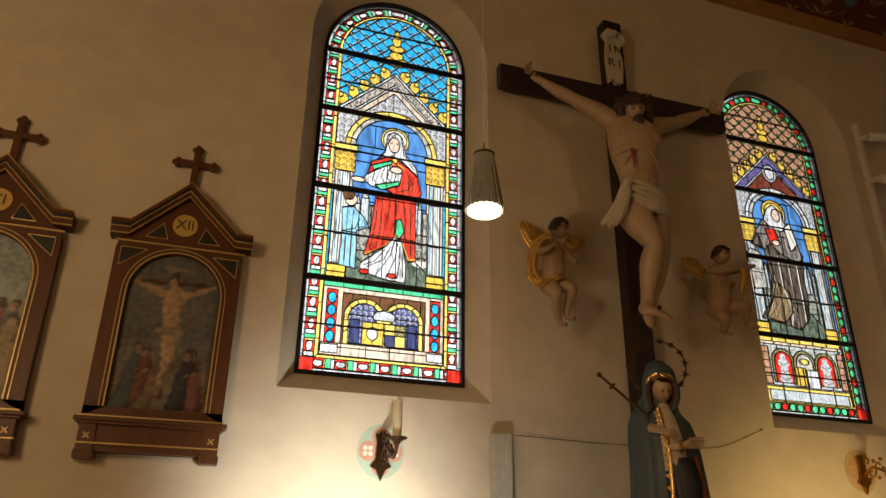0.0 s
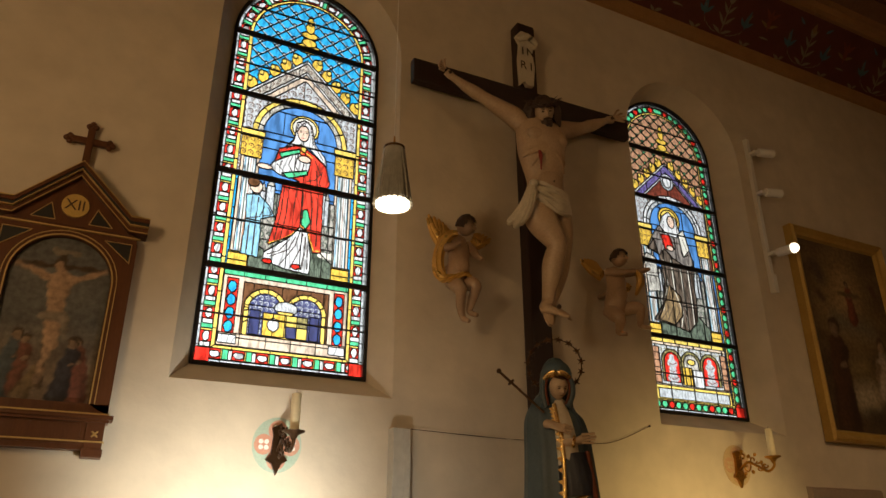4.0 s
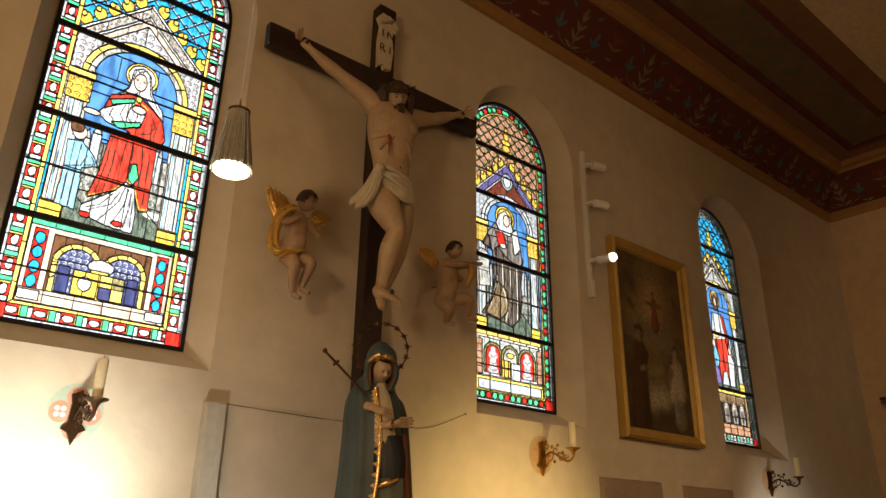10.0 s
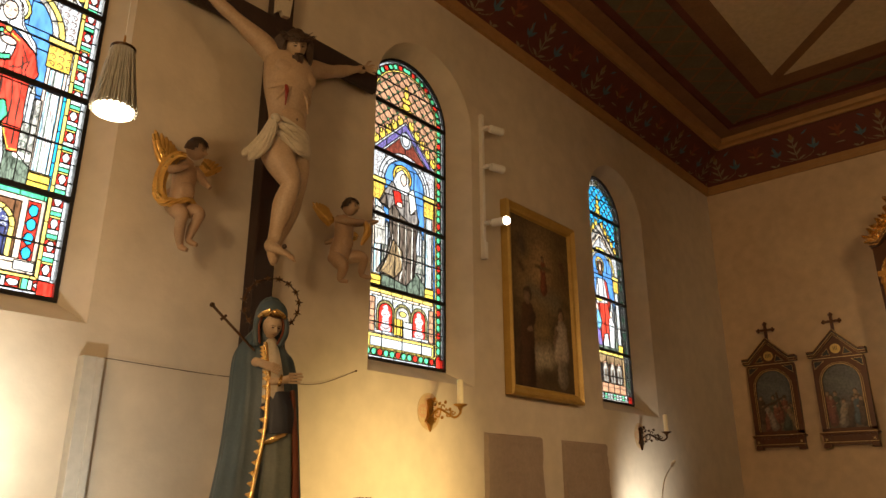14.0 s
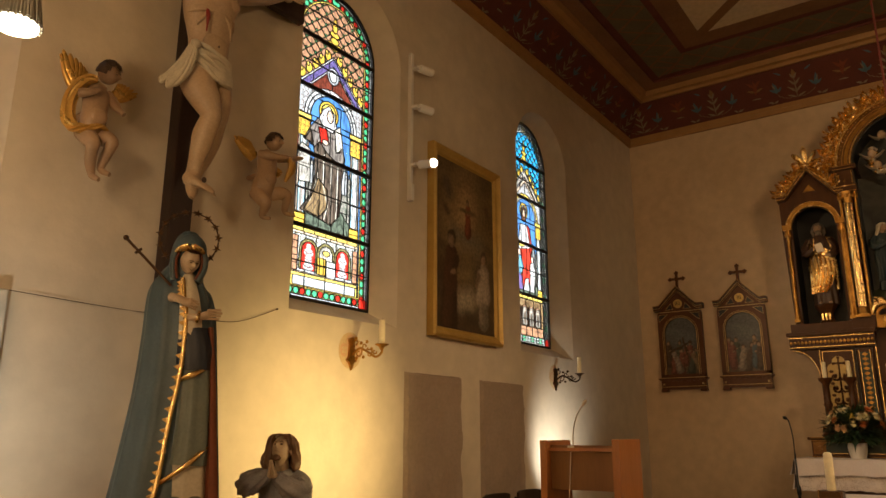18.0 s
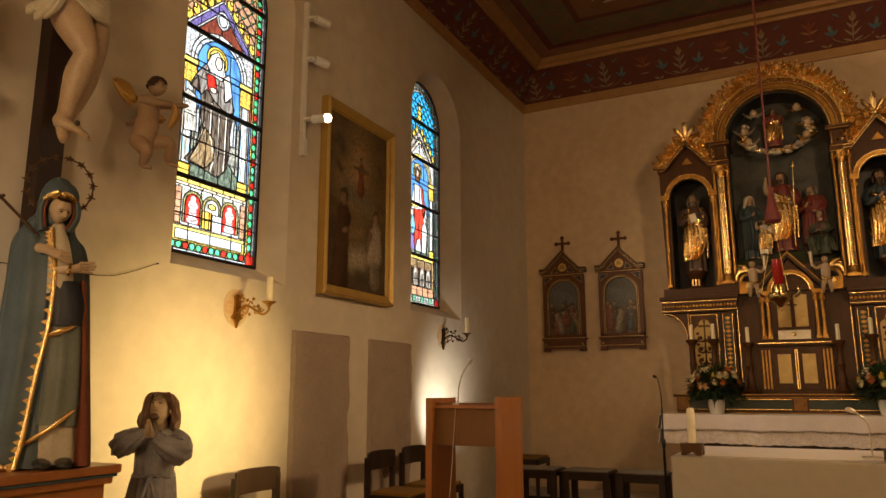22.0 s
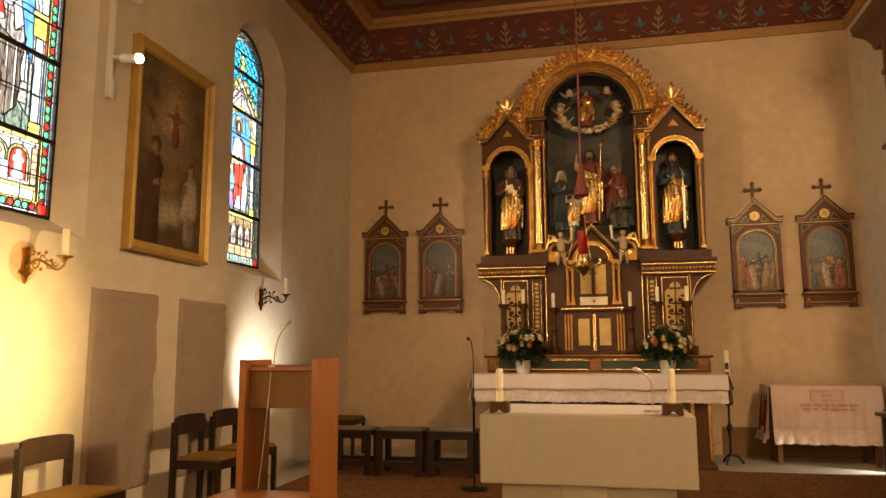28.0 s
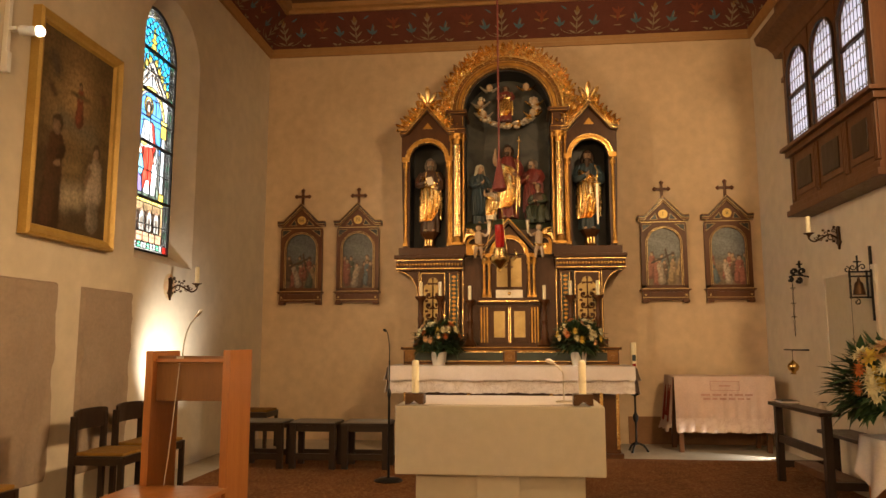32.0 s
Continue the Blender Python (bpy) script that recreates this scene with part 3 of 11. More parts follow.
class Glazing:
    """A field of cells, painted shape by shape; every shape becomes a pane, and lead runs where two panes meet."""

    def __init__(self):
        nu, nv = int(2 * HALF / CELL), int(TALL / CELL)
        self.u, self.v = np.meshgrid((np.arange(nu) + 0.5) * CELL - HALF, (np.arange(nv) + 0.5) * CELL)
        self.id = np.zeros(self.u.shape, int)
        self.group = np.zeros(self.u.shape, int)
        self.names = ["white"]
        up = self.v > ARCH_V
        self.r = np.hypot(self.u, self.v - ARCH_V)
        self.edge = np.where(up, HALF - self.r, HALF - np.abs(self.u))
        turn = np.arctan2(self.v - ARCH_V, np.abs(self.u))
        self.along = np.where(up, ARCH_V + turn * HALF * 0.9, self.v)
        low = (self.v < self.edge)
        self.edge, self.along = np.where(low, self.v, self.edge), np.where(low, self.u + 5.0, self.along)
        self.inside = self.edge > 0.012

    def paint(self, mask, name, pieces=None, fired=False):
        """pieces: whole numbers that split the shape further; fired: painted on the glass, so with no lead round it."""
        key = np.zeros(self.u.shape, int) if pieces is None else pieces.astype(int)
        for k in np.unique(key[mask]):
            self.names.append(name)
            self.id[mask & (key == k)] = len(self.names) - 1
            if not fired:
                self.group[mask & (key == k)] = len(self.names) - 1

    def stroke(self, name, width, *pts):
        """A line of fired paint through some points."""
        hit = np.zeros(self.u.shape, bool)
        for (a, b), (c, d) in zip(pts, pts[1:]):
            t = np.clip(((self.u - a) * (c - a) + (self.v - b) * (d - b)) / ((c - a) ** 2 + (d - b) ** 2 + 1e-9), 0, 1)
            hit |= np.hypot(self.u - a - t * (c - a), self.v - b - t * (d - b)) < width / 2
        self.paint(hit, name, None, True)

    def scrolls(self, mask, step, name):
        """An all-over pattern of small fired curls."""
        fu, fv = (self.u / step) % 1 - 0.5, (self.v / step) % 1 - 0.5
        d = np.hypot(fu, fv)
        self.paint(mask & (((d > 0.26) & (d < 0.42) & (fu + fv > -0.2)) | (d < 0.1)), name, None, True)

    def oval(self, u, v, a, b=None):
        return ((self.u - u) / a) ** 2 + ((self.v - v) / (b or a)) ** 2 < 1

    def rect(self, u0, u1, v0, v1):
        return (self.u > u0) & (self.u < u1) & (self.v > v0) & (self.v < v1)

    def poly(self, *pts):
        inside = np.zeros(self.u.shape, bool)
        for (x0, y0), (x1, y1) in zip(pts, pts[1:] + pts[:1]):
            cross = ((y0 > self.v) != (y1 > self.v)) & (self.u < (x1 - x0) * (self.v - y0) / ((y1 - y0) or 1e-9) + x0)
            inside ^= cross
        return inside

    def build(self, parent, cx):
        """Joins the cells of each pane into strips and hangs panes and leads under the window."""
        ids = np.where(self.inside, self.id, -1)
        lead = np.zeros(ids.shape, bool)
        come = np.where(self.inside, self.group, -1)
        lead[:, :-1] |= come[:, :-1] != come[:, 1:]
        lead[:-1] |= come[:-1] != come[1:]
        ids = np.where(lead & self.inside, -2, ids)
        runs = {}
        for row in range(ids.shape[0]):
            line = ids[row]
            cut = np.flatnonzero(np.diff(line)) + 1
            for a, b in zip(np.r_[0, cut], np.r_[cut, len(line)]):
                if line[a] != -1:
                    runs.setdefault(int(line[a]), []).append((row, int(a), int(b)))
        def place(c, r):
            return c * CELL - HALF + cx, r * CELL + SILL
        area = {k: sum(b - a for _, a, b in some) for k, some in runs.items() if k >= 0}
        large = set(sorted(area, key=lambda k: -area[k])[:285])
        rest = {}
        for key, some in sorted(runs.items()):
            if key >= 0 and key not in large:
                rest.setdefault(self.names[key], []).extend(some)
                continue
            verts, faces = [], []
            for row, a, b in some:
                (x0, z0), (x1, z1) = place(a, row), place(b, row + 1)
                k = len(verts)
                if key == -2:
                    y0, y1 = GLASS_Y - 0.005, GLASS_Y + 0.004
                    verts += [(x0, y0, z0), (x1, y0, z0), (x1, y0, z1), (x0, y0, z1), (x0, y1, z0), (x1, y1, z0), (x1, y1, z1), (x0, y1, z1)]
                    faces += [(k, k + 1, k + 2, k + 3), (k, k + 3, k + 7, k + 4), (k + 1, k + 5, k + 6, k + 2), (k, k + 4, k + 5, k + 1), (k + 3, k + 2, k + 6, k + 7), (k + 4, k + 7, k + 6, k + 5)]
                else:
                    verts += [(x0, GLASS_Y, z0), (x1, GLASS_Y, z0), (x1, GLASS_Y, z1), (x0, GLASS_Y, z1)]
                    faces.append((k, k + 1, k + 2, k + 3))
            me = bpy.data.meshes.new("lead_came" if key == -2 else "glass_pane")
            me.from_pydata(verts, [], faces)
            me.materials.append(LEAD if key == -2 else GLASSES[self.names[key]])
            ob = new(me.name, me)
            ob.parent = parent
            if key != -2:
                ob.visible_shadow = False
        # the smallest bits of glass stay together in one part
        verts, faces, mats = [], [], []
        for i, (name, some) in enumerate(sorted(rest.items())):
            for row, a, b in some:
                (x0, z0), (x1, z1) = place(a, row), place(b, row + 1)
                k = len(verts)
                verts += [(x0, GLASS_Y, z0), (x1, GLASS_Y, z0), (x1, GLASS_Y, z1), (x0, GLASS_Y, z1)]
                faces.append((k, k + 1, k + 2, k + 3))
                mats.append(i)
        me = bpy.data.meshes.new("small_glass_bits")
        me.from_pydata(verts, [], faces)
        for name in sorted(rest):
            me.materials.append(GLASSES[name])
        me.polygons.foreach_set("material_index", mats)
        ob = tagged(new("small_glass_bits", me), "", "", "", "stuff")
        ob.parent, ob.visible_shadow = parent, False


def border(g, kind):
    e, s = g.edge, g.along
    step = 0.058
    k = np.floor(s / step)
    f = s / step - k
    if kind == "mosaic":
        g.paint(e < 0.11, "white")
        g.paint(e < 0.034, "ice", np.floor(s / 0.1))
        inner = (e > 0.034) & (e < 0.088)
        mid = np.abs(e - 0.061)
        g.paint(inner & (k % 2 == 0), "red", k)
        g.paint(inner & (k % 2 == 0) & ((mid / 0.017) ** 2 + ((f - 0.5) / 0.46) ** 2 < 1), "white", k)
        g.paint(inner & (k % 2 == 1), "green", k)
        g.paint(inner & (k % 2 == 1) & (f > 0.62) & (mid < 0.024), "white", k)
        g.paint(inner & (k % 2 == 1) & (f < 0.16), "yellow", k)
        g.paint((e > 0.088) & (e < 0.106), "yellow", np.floor(s / 0.19))
        g.paint((e > 0.106) & (e < 0.122) & (g.v > 0.08) & (g.v < 1.16), "cyan", np.floor(s / 0.17))
    elif kind == "beads":
        g.paint(e < 0.11, "yellow")
        g.paint(e < 0.034, "ice", np.floor(s / 0.12))
        inner = (e > 0.034) & (e < 0.084)
        mid = np.abs(e - 0.059)
        g.paint(inner, "olive", np.floor(s / 0.264))
        bead = inner & ((mid / 0.023) ** 2 + ((f - 0.5) / 0.44) ** 2 < 1)
        for j, c in enumerate(("green", "red", "green")):
            g.paint(bead & (k % 3 == j), c, k)
        g.paint((e > 0.084) & (e < 0.10), "yellow", np.floor(s / 0.2))
        g.paint((e > 0.10) & (e < 0.118) & (g.v > 0.08) & (g.v < 1.2), "blue", np.floor(s / 0.17))
    else:
        g.paint(e < 0.115, "ice")
        g.paint(e < 0.034, "grey", np.floor(s / 0.1))
        g.paint((e > 0.034) & (e < 0.09), "ice", np.floor(s / 0.06))
        g.paint((e > 0.034) & (e < 0.09) & (k % 3 == 0), "green", k)
        g.paint((e > 0.034) & (e < 0.09) & (g.v > 1.6) & (k % 2 == 0), "olive", k)
        g.paint((e > 0.055) & (e < 0.07), "grey", np.floor(s / 0.06) + 1)
        g.paint((e > 0.09) & (e < 0.106), "white", np.floor(s / 0.15))
    corner = (e < 0.088) & (g.v < 0.088) & (np.abs(g.u) > HALF - 0.088) & (e > 0.012)
    g.paint(corner, "red", g.u > 0)


def architecture(g, field, dots, gable, arch_col, sky):
    """Lattice field, gable with crockets, round arch on two columns."""
    inner = g.edge > (0.106 if field != "pink" else 0.10)
    p, q = g.u * 0.95 + g.v, g.v - g.u * 0.95
    step = 0.092
    top = inner & (g.v > 1.5)
    g.paint(top, field, np.floor(p / step) * 1000 + np.floor(q / step))
    fp, fq = p / step - np.floor(p / step), q / step - np.floor(q / step)
    g.paint(top & ((fp < 0.13) | (fq < 0.13)), "ice" if field != "pink" else "olive", None, True)
    g.paint(top & (fp < 0.27) & (fq < 0.27), dots, np.floor(p / step) * 1000 + np.floor(q / step))
    # crockets along the slopes, then the finial
    slope = 1.90 - np.abs(g.u) * 0.95
    for i in range(1, 6):
        for sgn in (-1, 1):
            u = sgn * 0.062 * i
            g.paint(inner & g.oval(u, 1.93 - 0.95 * abs(u) + 0.012, 0.032, 0.042), "gold")
            g.paint(inner & g.oval(u + sgn * 0.014, 1.93 - 0.95 * abs(u) + 0.038, 0.014, 0.018), "yellow")
    for v, a, b in ((1.985, 0.085, 0.035), (2.03, 0.045, 0.03), (2.085, 0.05, 0.026), (2.14, 0.028, 0.04), (2.19, 0.018, 0.03)):
        g.paint(inner & g.oval(0, v, a, b), "gold")
    tri = inner & (g.v < slope) & (g.v > 1.05)
    g.paint(tri, gable[0], g.u > 0)
    g.paint(tri & (g.v > slope - 0.022), "white", g.u > 0)
    run = tri & (g.v < slope - 0.022) & (g.v > slope - 0.085)
    g.paint(run, gable[1], np.floor((g.u + 1) / 0.16))
    g.paint(tri & (g.v < slope - 0.085) & (g.v > slope - 0.105), "white", g.u > 0)
    g.paint(tri & (g.v < slope - 0.105), gable[2], (g.u > 0) + 2 * (g.v > 1.5))
    if gable[2] == "maroon":
        g.paint(g.oval(0, 1.735, 0.062, 0.07), "ice")
        g.paint(g.oval(0, 1.735, 0.04, 0.047), "white")
    # fired curls in the gable
    g.scrolls(run, 0.036, "brown" if gable[1] == "grey" else "navy")
    if gable[2] != "maroon":
        g.paint(tri & (g.v < slope - 0.105) & (g.v > slope - 0.15), "stone", np.floor((g.u + 1) / 0.15))
        g.scrolls(tri & (g.v < slope - 0.15), 0.045, "brown")
    body = inner & (g.v > 0.53) & (g.v < 1.56)
    rr = np.hypot(g.u, (g.v - 1.34))
    fold = np.floor(np.arctan2(g.v - 1.34, g.u) / 0.42)
    g.paint(body & (g.v > 1.33) & (np.abs(g.u) < 0.33), "grey", (g.u > 0) + 2 * (np.abs(g.u) > 0.27))
    corner = body & (g.v > 1.33) & (np.abs(g.u) < 0.33)
    g.paint(corner & (np.abs(g.u) > 0.21), "ice", g.u > 0)
    g.scrolls(corner, 0.04, "brown")
    bow = (g.v > 1.34) & inner
    g.paint(bow & (rr < 0.275), arch_col, fold)
    g.paint(bow & (rr < 0.245), "grey" if arch_col != "white" else "ice", fold + 30)
    g.paint(bow & (rr < 0.215), sky, np.floor((g.u + 0.1) / 0.2) + 5 * (g.v > 1.55))
    g.paint(bow & (rr < 0.215) & (g.v > 1.50), sky)
    g.paint(inner & (g.v > 0.53) & (g.v <= 1.35) & (np.abs(g.u) < 0.225), sky, (g.u > 0) + 2 * np.floor(g.v / 0.25))
    for sgn in (-1, 1):
        c = sgn * 0.268
        g.paint(g.rect(c - 0.05, c + 0.05, 0.53, 1.35), "stone")
        g.paint(g.rect(c - 0.034, c + 0.034, 0.6, 1.17), "white", np.floor(g.v / 0.26))
        for du, tone in ((-0.026, "teal"), (-0.010, "meadow"), (0.004, "pink"), (0.016, "meadow"), (0.028, "teal")):
            g.stroke(tone, 0.007, (c + du, 0.61), (c + du, 1.165))
        g.paint(g.rect(c - 0.058, c + 0.058, 1.17, 1.30), "gold", np.floor(g.v / 0.13))
        g.scrolls(g.rect(c - 0.058, c + 0.058, 1.17, 1.30), 0.042, "brown")
        g.paint(g.rect(c - 0.065, c + 0.065, 1.30, 1.345), "yellow")
        g.paint(g.rect(c - 0.058, c + 0.058, 0.53, 0.61), "gold", np.floor(g.v / 0.04))
    # distance with a town, and the ground
    g.paint(g.rect(-0.225, 0.225, 0.53, 0.98), "town", np.floor((g.u + 1) / 0.1) + 40 * np.floor(g.v / 0.14))
    g.paint(g.rect(-0.225, 0.225, 0.53, 0.70) & (g.v < 0.66 + 0.05 * np.sin(g.u * 18)), "meadow", np.floor((g.u + 1) / 0.13))
    g.scrolls(g.rect(-0.225, 0.225, 0.53, 0.98), 0.05, "meadow")
    for u, w, h in ((0.15, 0.02, 1.03), (0.115, 0.014, 0.97), (0.18, 0.012, 1.0), (-0.14, 0.022, 1.02), (-0.18, 0.014, 0.98)):
        g.paint(g.rect(u - w, u + w, 0.84, h), "ice")
        g.paint(g.poly((u - w, h), (u + w, h), (u, h + 0.06)), "grey")


def predella(g, kind):
    e = g.edge
    g.paint(g.rect(-0.33, 0.33, 0.09, 0.52) & (e > 0.106), "stone", np.floor((g.u + 1) / 0.13) + 20 * np.floor(g.v / 0.05))
    g.paint(g.rect(-0.33, 0.33, 0.475, 0.505), "green" if kind == 1 else "yellow", np.floor((g.u + 1) / 0.11))
    if kind == 1:
        g.paint(g.rect(-0.33, 0.33, 0.17, 0.475), "stone")
        g.paint(g.rect(-0.225, 0.225, 0.17, 0.45), "brown", np.floor((g.u + 1) / 0.075))
        for sgn in (-1, 1):
            c = sgn * 0.282
            g.paint(g.rect(c - 0.028, c + 0.028, 0.17, 0.46), "red", np.floor(g.v / 0.07))
            for i in range(4):
                g.paint(g.oval(c, 0.205 + 0.07 * i, 0.022, 0.03), "cyan")
            g.paint(g.rect(c - 0.045, c + 0.045, 0.12, 0.165), "white")
            a = sgn * 0.105
            up = np.hypot(g.u - a, g.v - 0.315)
            arch = (up < 0.11) & (g.v > 0.315) | g.rect(a - 0.11, a + 0.11, 0.17, 0.316)
            g.paint(arch, "yellow", np.floor(np.arctan2(g.v - 0.315, g.u - a) / 0.5))
            hole = (up < 0.085) & (g.v > 0.315) | g.rect(a - 0.085, a + 0.085, 0.175, 0.316)
            g.paint(hole, "navy", g.v > 0.33)
            g.scrolls(hole, 0.03, "ice")
        for sgn in (-1, 1):
            g.paint(g.rect(sgn * 0.155 - 0.025, sgn * 0.155 + 0.025, 0.18, 0.31), "navy")
        g.paint(g.rect(-0.115, -0.002, 0.18, 0.30), "gold", np.floor((g.u + 0.3) / 0.06))
        g.paint(g.oval(-0.06, 0.24, 0.03, 0.035), "white")
        g.paint(g.rect(0.008, 0.118, 0.18, 0.30), "yellow", np.floor((g.u - 0.008) / 0.055) + 3 * np.floor((g.v - 0.18) / 0.06))
        g.paint(g.rect(0.008, 0.063, 0.18, 0.24), "navy")
        g.paint(g.rect(0.063, 0.118, 0.24, 0.30), "olive")
        g.paint(g.oval(0.0, 0.335, 0.06, 0.036), "ice")
        g.paint(g.rect(-0.04, 0.04, 0.30, 0.318), "yellow")
    elif kind == 2:
        g.paint(g.rect(-0.33, 0.33, 0.09, 0.185), "yellow", np.floor((g.u + 1) / 0.2) + 9 * (g.v > 0.165))
        g.paint(g.rect(-0.31, 0.31, 0.10, 0.165), "ice", np.floor((g.u + 1) / 0.2))
        g.paint(g.rect(-0.33, 0.33, 0.19, 0.455), "ice", np.floor((g.u + 1) / 0.1))
        g.scrolls(g.rect(-0.33, 0.33, 0.19, 0.455), 0.04, "olive")
        for sgn in (-1, 1):
            g.paint(g.rect(min(sgn * 0.275, sgn * 0.325), max(sgn * 0.275, sgn * 0.325), 0.19, 0.44), "pink", np.floor(g.v / 0.05))
        for c in (-0.17, 0.0, 0.17):
            up = np.hypot(g.u - c, g.v - 0.345)
            g.paint((up < 0.088) & (g.v > 0.345) | g.rect(c - 0.088, c + 0.088, 0.21, 0.346), "olive")
            hole = (up < 0.066) & (g.v > 0.345) | g.rect(c - 0.066, c + 0.066, 0.21, 0.346)
            g.paint(hole, "red" if c else "grey")
            if c:
                for dv, a, b in ((0.235, 0.05, 0.028), (0.285, 0.032, 0.034), (0.335, 0.044, 0.03), (0.378, 0.022, 0.02)):
                    g.paint(hole & g.oval(c, dv, a, b), "ice", None, True)
                for dv in (0.245, 0.295, 0.345):
                    g.stroke("maroon", 0.006, (c - 0.045, dv), (c, dv - 0.02), (c + 0.045, dv))
        g.paint(g.rect(-0.085, 0.0, 0.20, 0.32), "gold", np.floor((g.u + 0.3) / 0.04) + 9 * (g.v > 0.26))
        g.paint(g.rect(0.005, 0.1, 0.19, 0.31), "white")
        g.paint(g.oval(0.0, 0.36, 0.035, 0.02), "yellow")
    else:
        g.paint(g.rect(-0.33, 0.33, 0.09, 0.19), "pink", np.floor((g.u + 1) / 0.12) + 12 * np.floor(g.v / 0.05))
        g.paint(g.rect(-0.33, 0.33, 0.19, 0.47), "tan", np.floor((g.u + 1) / 0.16))
        g.scrolls(g.rect(-0.33, 0.33, 0.19, 0.47), 0.05, "brown")
        for c in (-0.21, -0.07, 0.07, 0.21):
            up = np.hypot(g.u - c, g.v - 0.34)
            g.paint((up < 0.068) & (g.v > 0.34) | g.rect(c - 0.068, c + 0.068, 0.2, 0.341), "pink")
            hole = (up < 0.05) & (g.v > 0.34) | g.rect(c - 0.05, c + 0.05, 0.2, 0.341)
            g.paint(hole, "town", np.floor(g.v / 0.09))
            g.paint(hole & g.oval(c, 0.27, 0.026, 0.07), "habit", None, True)
            g.paint(hole & g.oval(c, 0.352, 0.016, 0.02), "flesh", None, True)


def face(g, u, v, s):
    """Fired eyes, brows, nose and mouth on a pane of flesh glass."""
    for e in (-1, 1):
        g.stroke("brown", 0.005, (u + e * 0.007 * s, v + 0.006 * s), (u + e * 0.016 * s, v + 0.006 * s))
        g.stroke("olive", 0.004, (u + e * 0.005 * s, v + 0.014 * s), (u + e * 0.018 * s, v + 0.013 * s))
    g.stroke("olive", 0.004, (u, v + 0.006 * s), (u - 0.002 * s, v - 0.008 * s))
    g.stroke("robe", 0.005, (u - 0.007 * s, v - 0.02 * s), (u + 0.006 * s, v - 0.02 * s))


def folds(g, name, *lines):
    for pts in lines:
        g.stroke(name, 0.0065, *pts)


def standing_saint(g):
    """Veiled figure in a scarlet mantle over a white gown, with a kneeling one in pale blue."""
    g.paint(g.oval(0.017, 1.425, 0.084), "yellow")
    g.paint(g.oval(0.017, 1.425, 0.070), "ivory")
    g.paint(g.poly((-0.028, 1.456), (0.015, 1.482), (0.060, 1.451), (0.084, 1.340), (0.151, 1.263), (0.162, 1.209), (0.045, 1.310), (-0.011, 1.310), (-0.097, 1.233), (-0.121, 1.229), (-0.041, 1.340)), "white", g.u > 0.02)
    g.paint(g.oval(0.013, 1.394, 0.033, 0.052), "flesh")
    g.paint(g.poly((-0.116, 1.263), (0.004, 1.319), (0.090, 1.263), (0.158, 1.209), (0.188, 1.102), (0.153, 1.032), (0.161, 0.678), (0.118, 0.669), (0.069, 0.801), (-0.016, 0.743), (-0.131, 0.672), (-0.098, 0.832), (-0.079, 1.048), (0.012, 1.082), (-0.091, 1.109), (-0.150, 1.125)), "robe", (g.u > 0.035) + 2 * (g.v > 1.03) + 4 * (g.v > 0.80))
    g.paint(g.poly((-0.165, 1.132), (-0.144, 1.168), (-0.074, 1.220), (-0.008, 1.266), (0.067, 1.209), (0.053, 1.132), (-0.044, 1.091), (-0.105, 1.100)), "white", g.u > -0.02)
    g.paint(g.poly((-0.117, 1.236), (-0.001, 1.288), (0.003, 1.263), (-0.101, 1.209)), "green")
    g.paint(g.poly((-0.094, 1.112), (0.052, 1.162), (0.050, 1.134), (-0.049, 1.088)), "green")
    g.paint(g.oval(0.031, 1.229, 0.036, 0.022), "flesh")
    g.paint(g.oval(-0.188, 1.131, 0.042, 0.017), "flesh")
    g.paint(g.oval(0.021, 1.291, 0.016, 0.020), "yellow")
    g.paint(g.poly((0.036, 0.807), (0.081, 0.783), (0.108, 0.647), (0.104, 0.543), (-0.021, 0.552), (-0.144, 0.583), (-0.144, 0.629), (-0.064, 0.697), (-0.013, 0.740)), "white", np.floor((g.u + 1) / 0.075))
    g.paint(g.oval(-0.124, 0.581, 0.026, 0.015) | g.oval(0.030, 0.575, 0.026, 0.014), "red")
    g.paint(g.poly((0.049, 0.917), (0.070, 0.921), (0.092, 0.848), (0.069, 0.801), (0.041, 0.824)), "green")
    g.paint(g.poly((-0.266, 0.943), (-0.203, 0.955), (-0.139, 0.897), (-0.110, 0.844), (-0.176, 0.814), (-0.174, 0.592), (-0.264, 0.601), (-0.256, 0.786)), "sky", (g.v > 0.80) + 2 * (g.u > -0.17))
    g.paint(g.oval(-0.219, 0.998, 0.034, 0.040), "flesh")
    g.paint(g.oval(-0.235, 1.025, 0.032, 0.030), "brown")
    g.paint(g.oval(0.191, 0.663, 0.050, 0.018), "ivory", None, True)
    face(g, 0.013, 1.391, 1.5)
    folds(g, "gold", ((-0.129, 0.681), (-0.065, 0.712), (-0.010, 0.752), (0.042, 0.817), (0.078, 0.789), (0.118, 0.681), (0.158, 0.687)), ((0.004, 1.316), (0.022, 1.271), (-0.008, 1.256)), ((0.021, 1.279), (0.074, 1.248)))
    folds(g, "ink", ((-0.018, 1.460), (-0.029, 1.402), (-0.038, 1.343), (-0.081, 1.263)), ((0.053, 1.448), (0.072, 1.340), (0.137, 1.248)), ((0.034, 1.476), (-0.003, 1.451), (-0.018, 1.460)), ((-0.039, 1.233), (-0.058, 1.171), (-0.019, 1.112)), ((-0.008, 1.256), (-0.021, 1.171), (0.009, 1.132)), ((-0.122, 1.162), (-0.084, 1.125)), ((-0.095, 1.194), (-0.107, 1.140)), ((0.028, 1.202), (0.023, 1.155)))
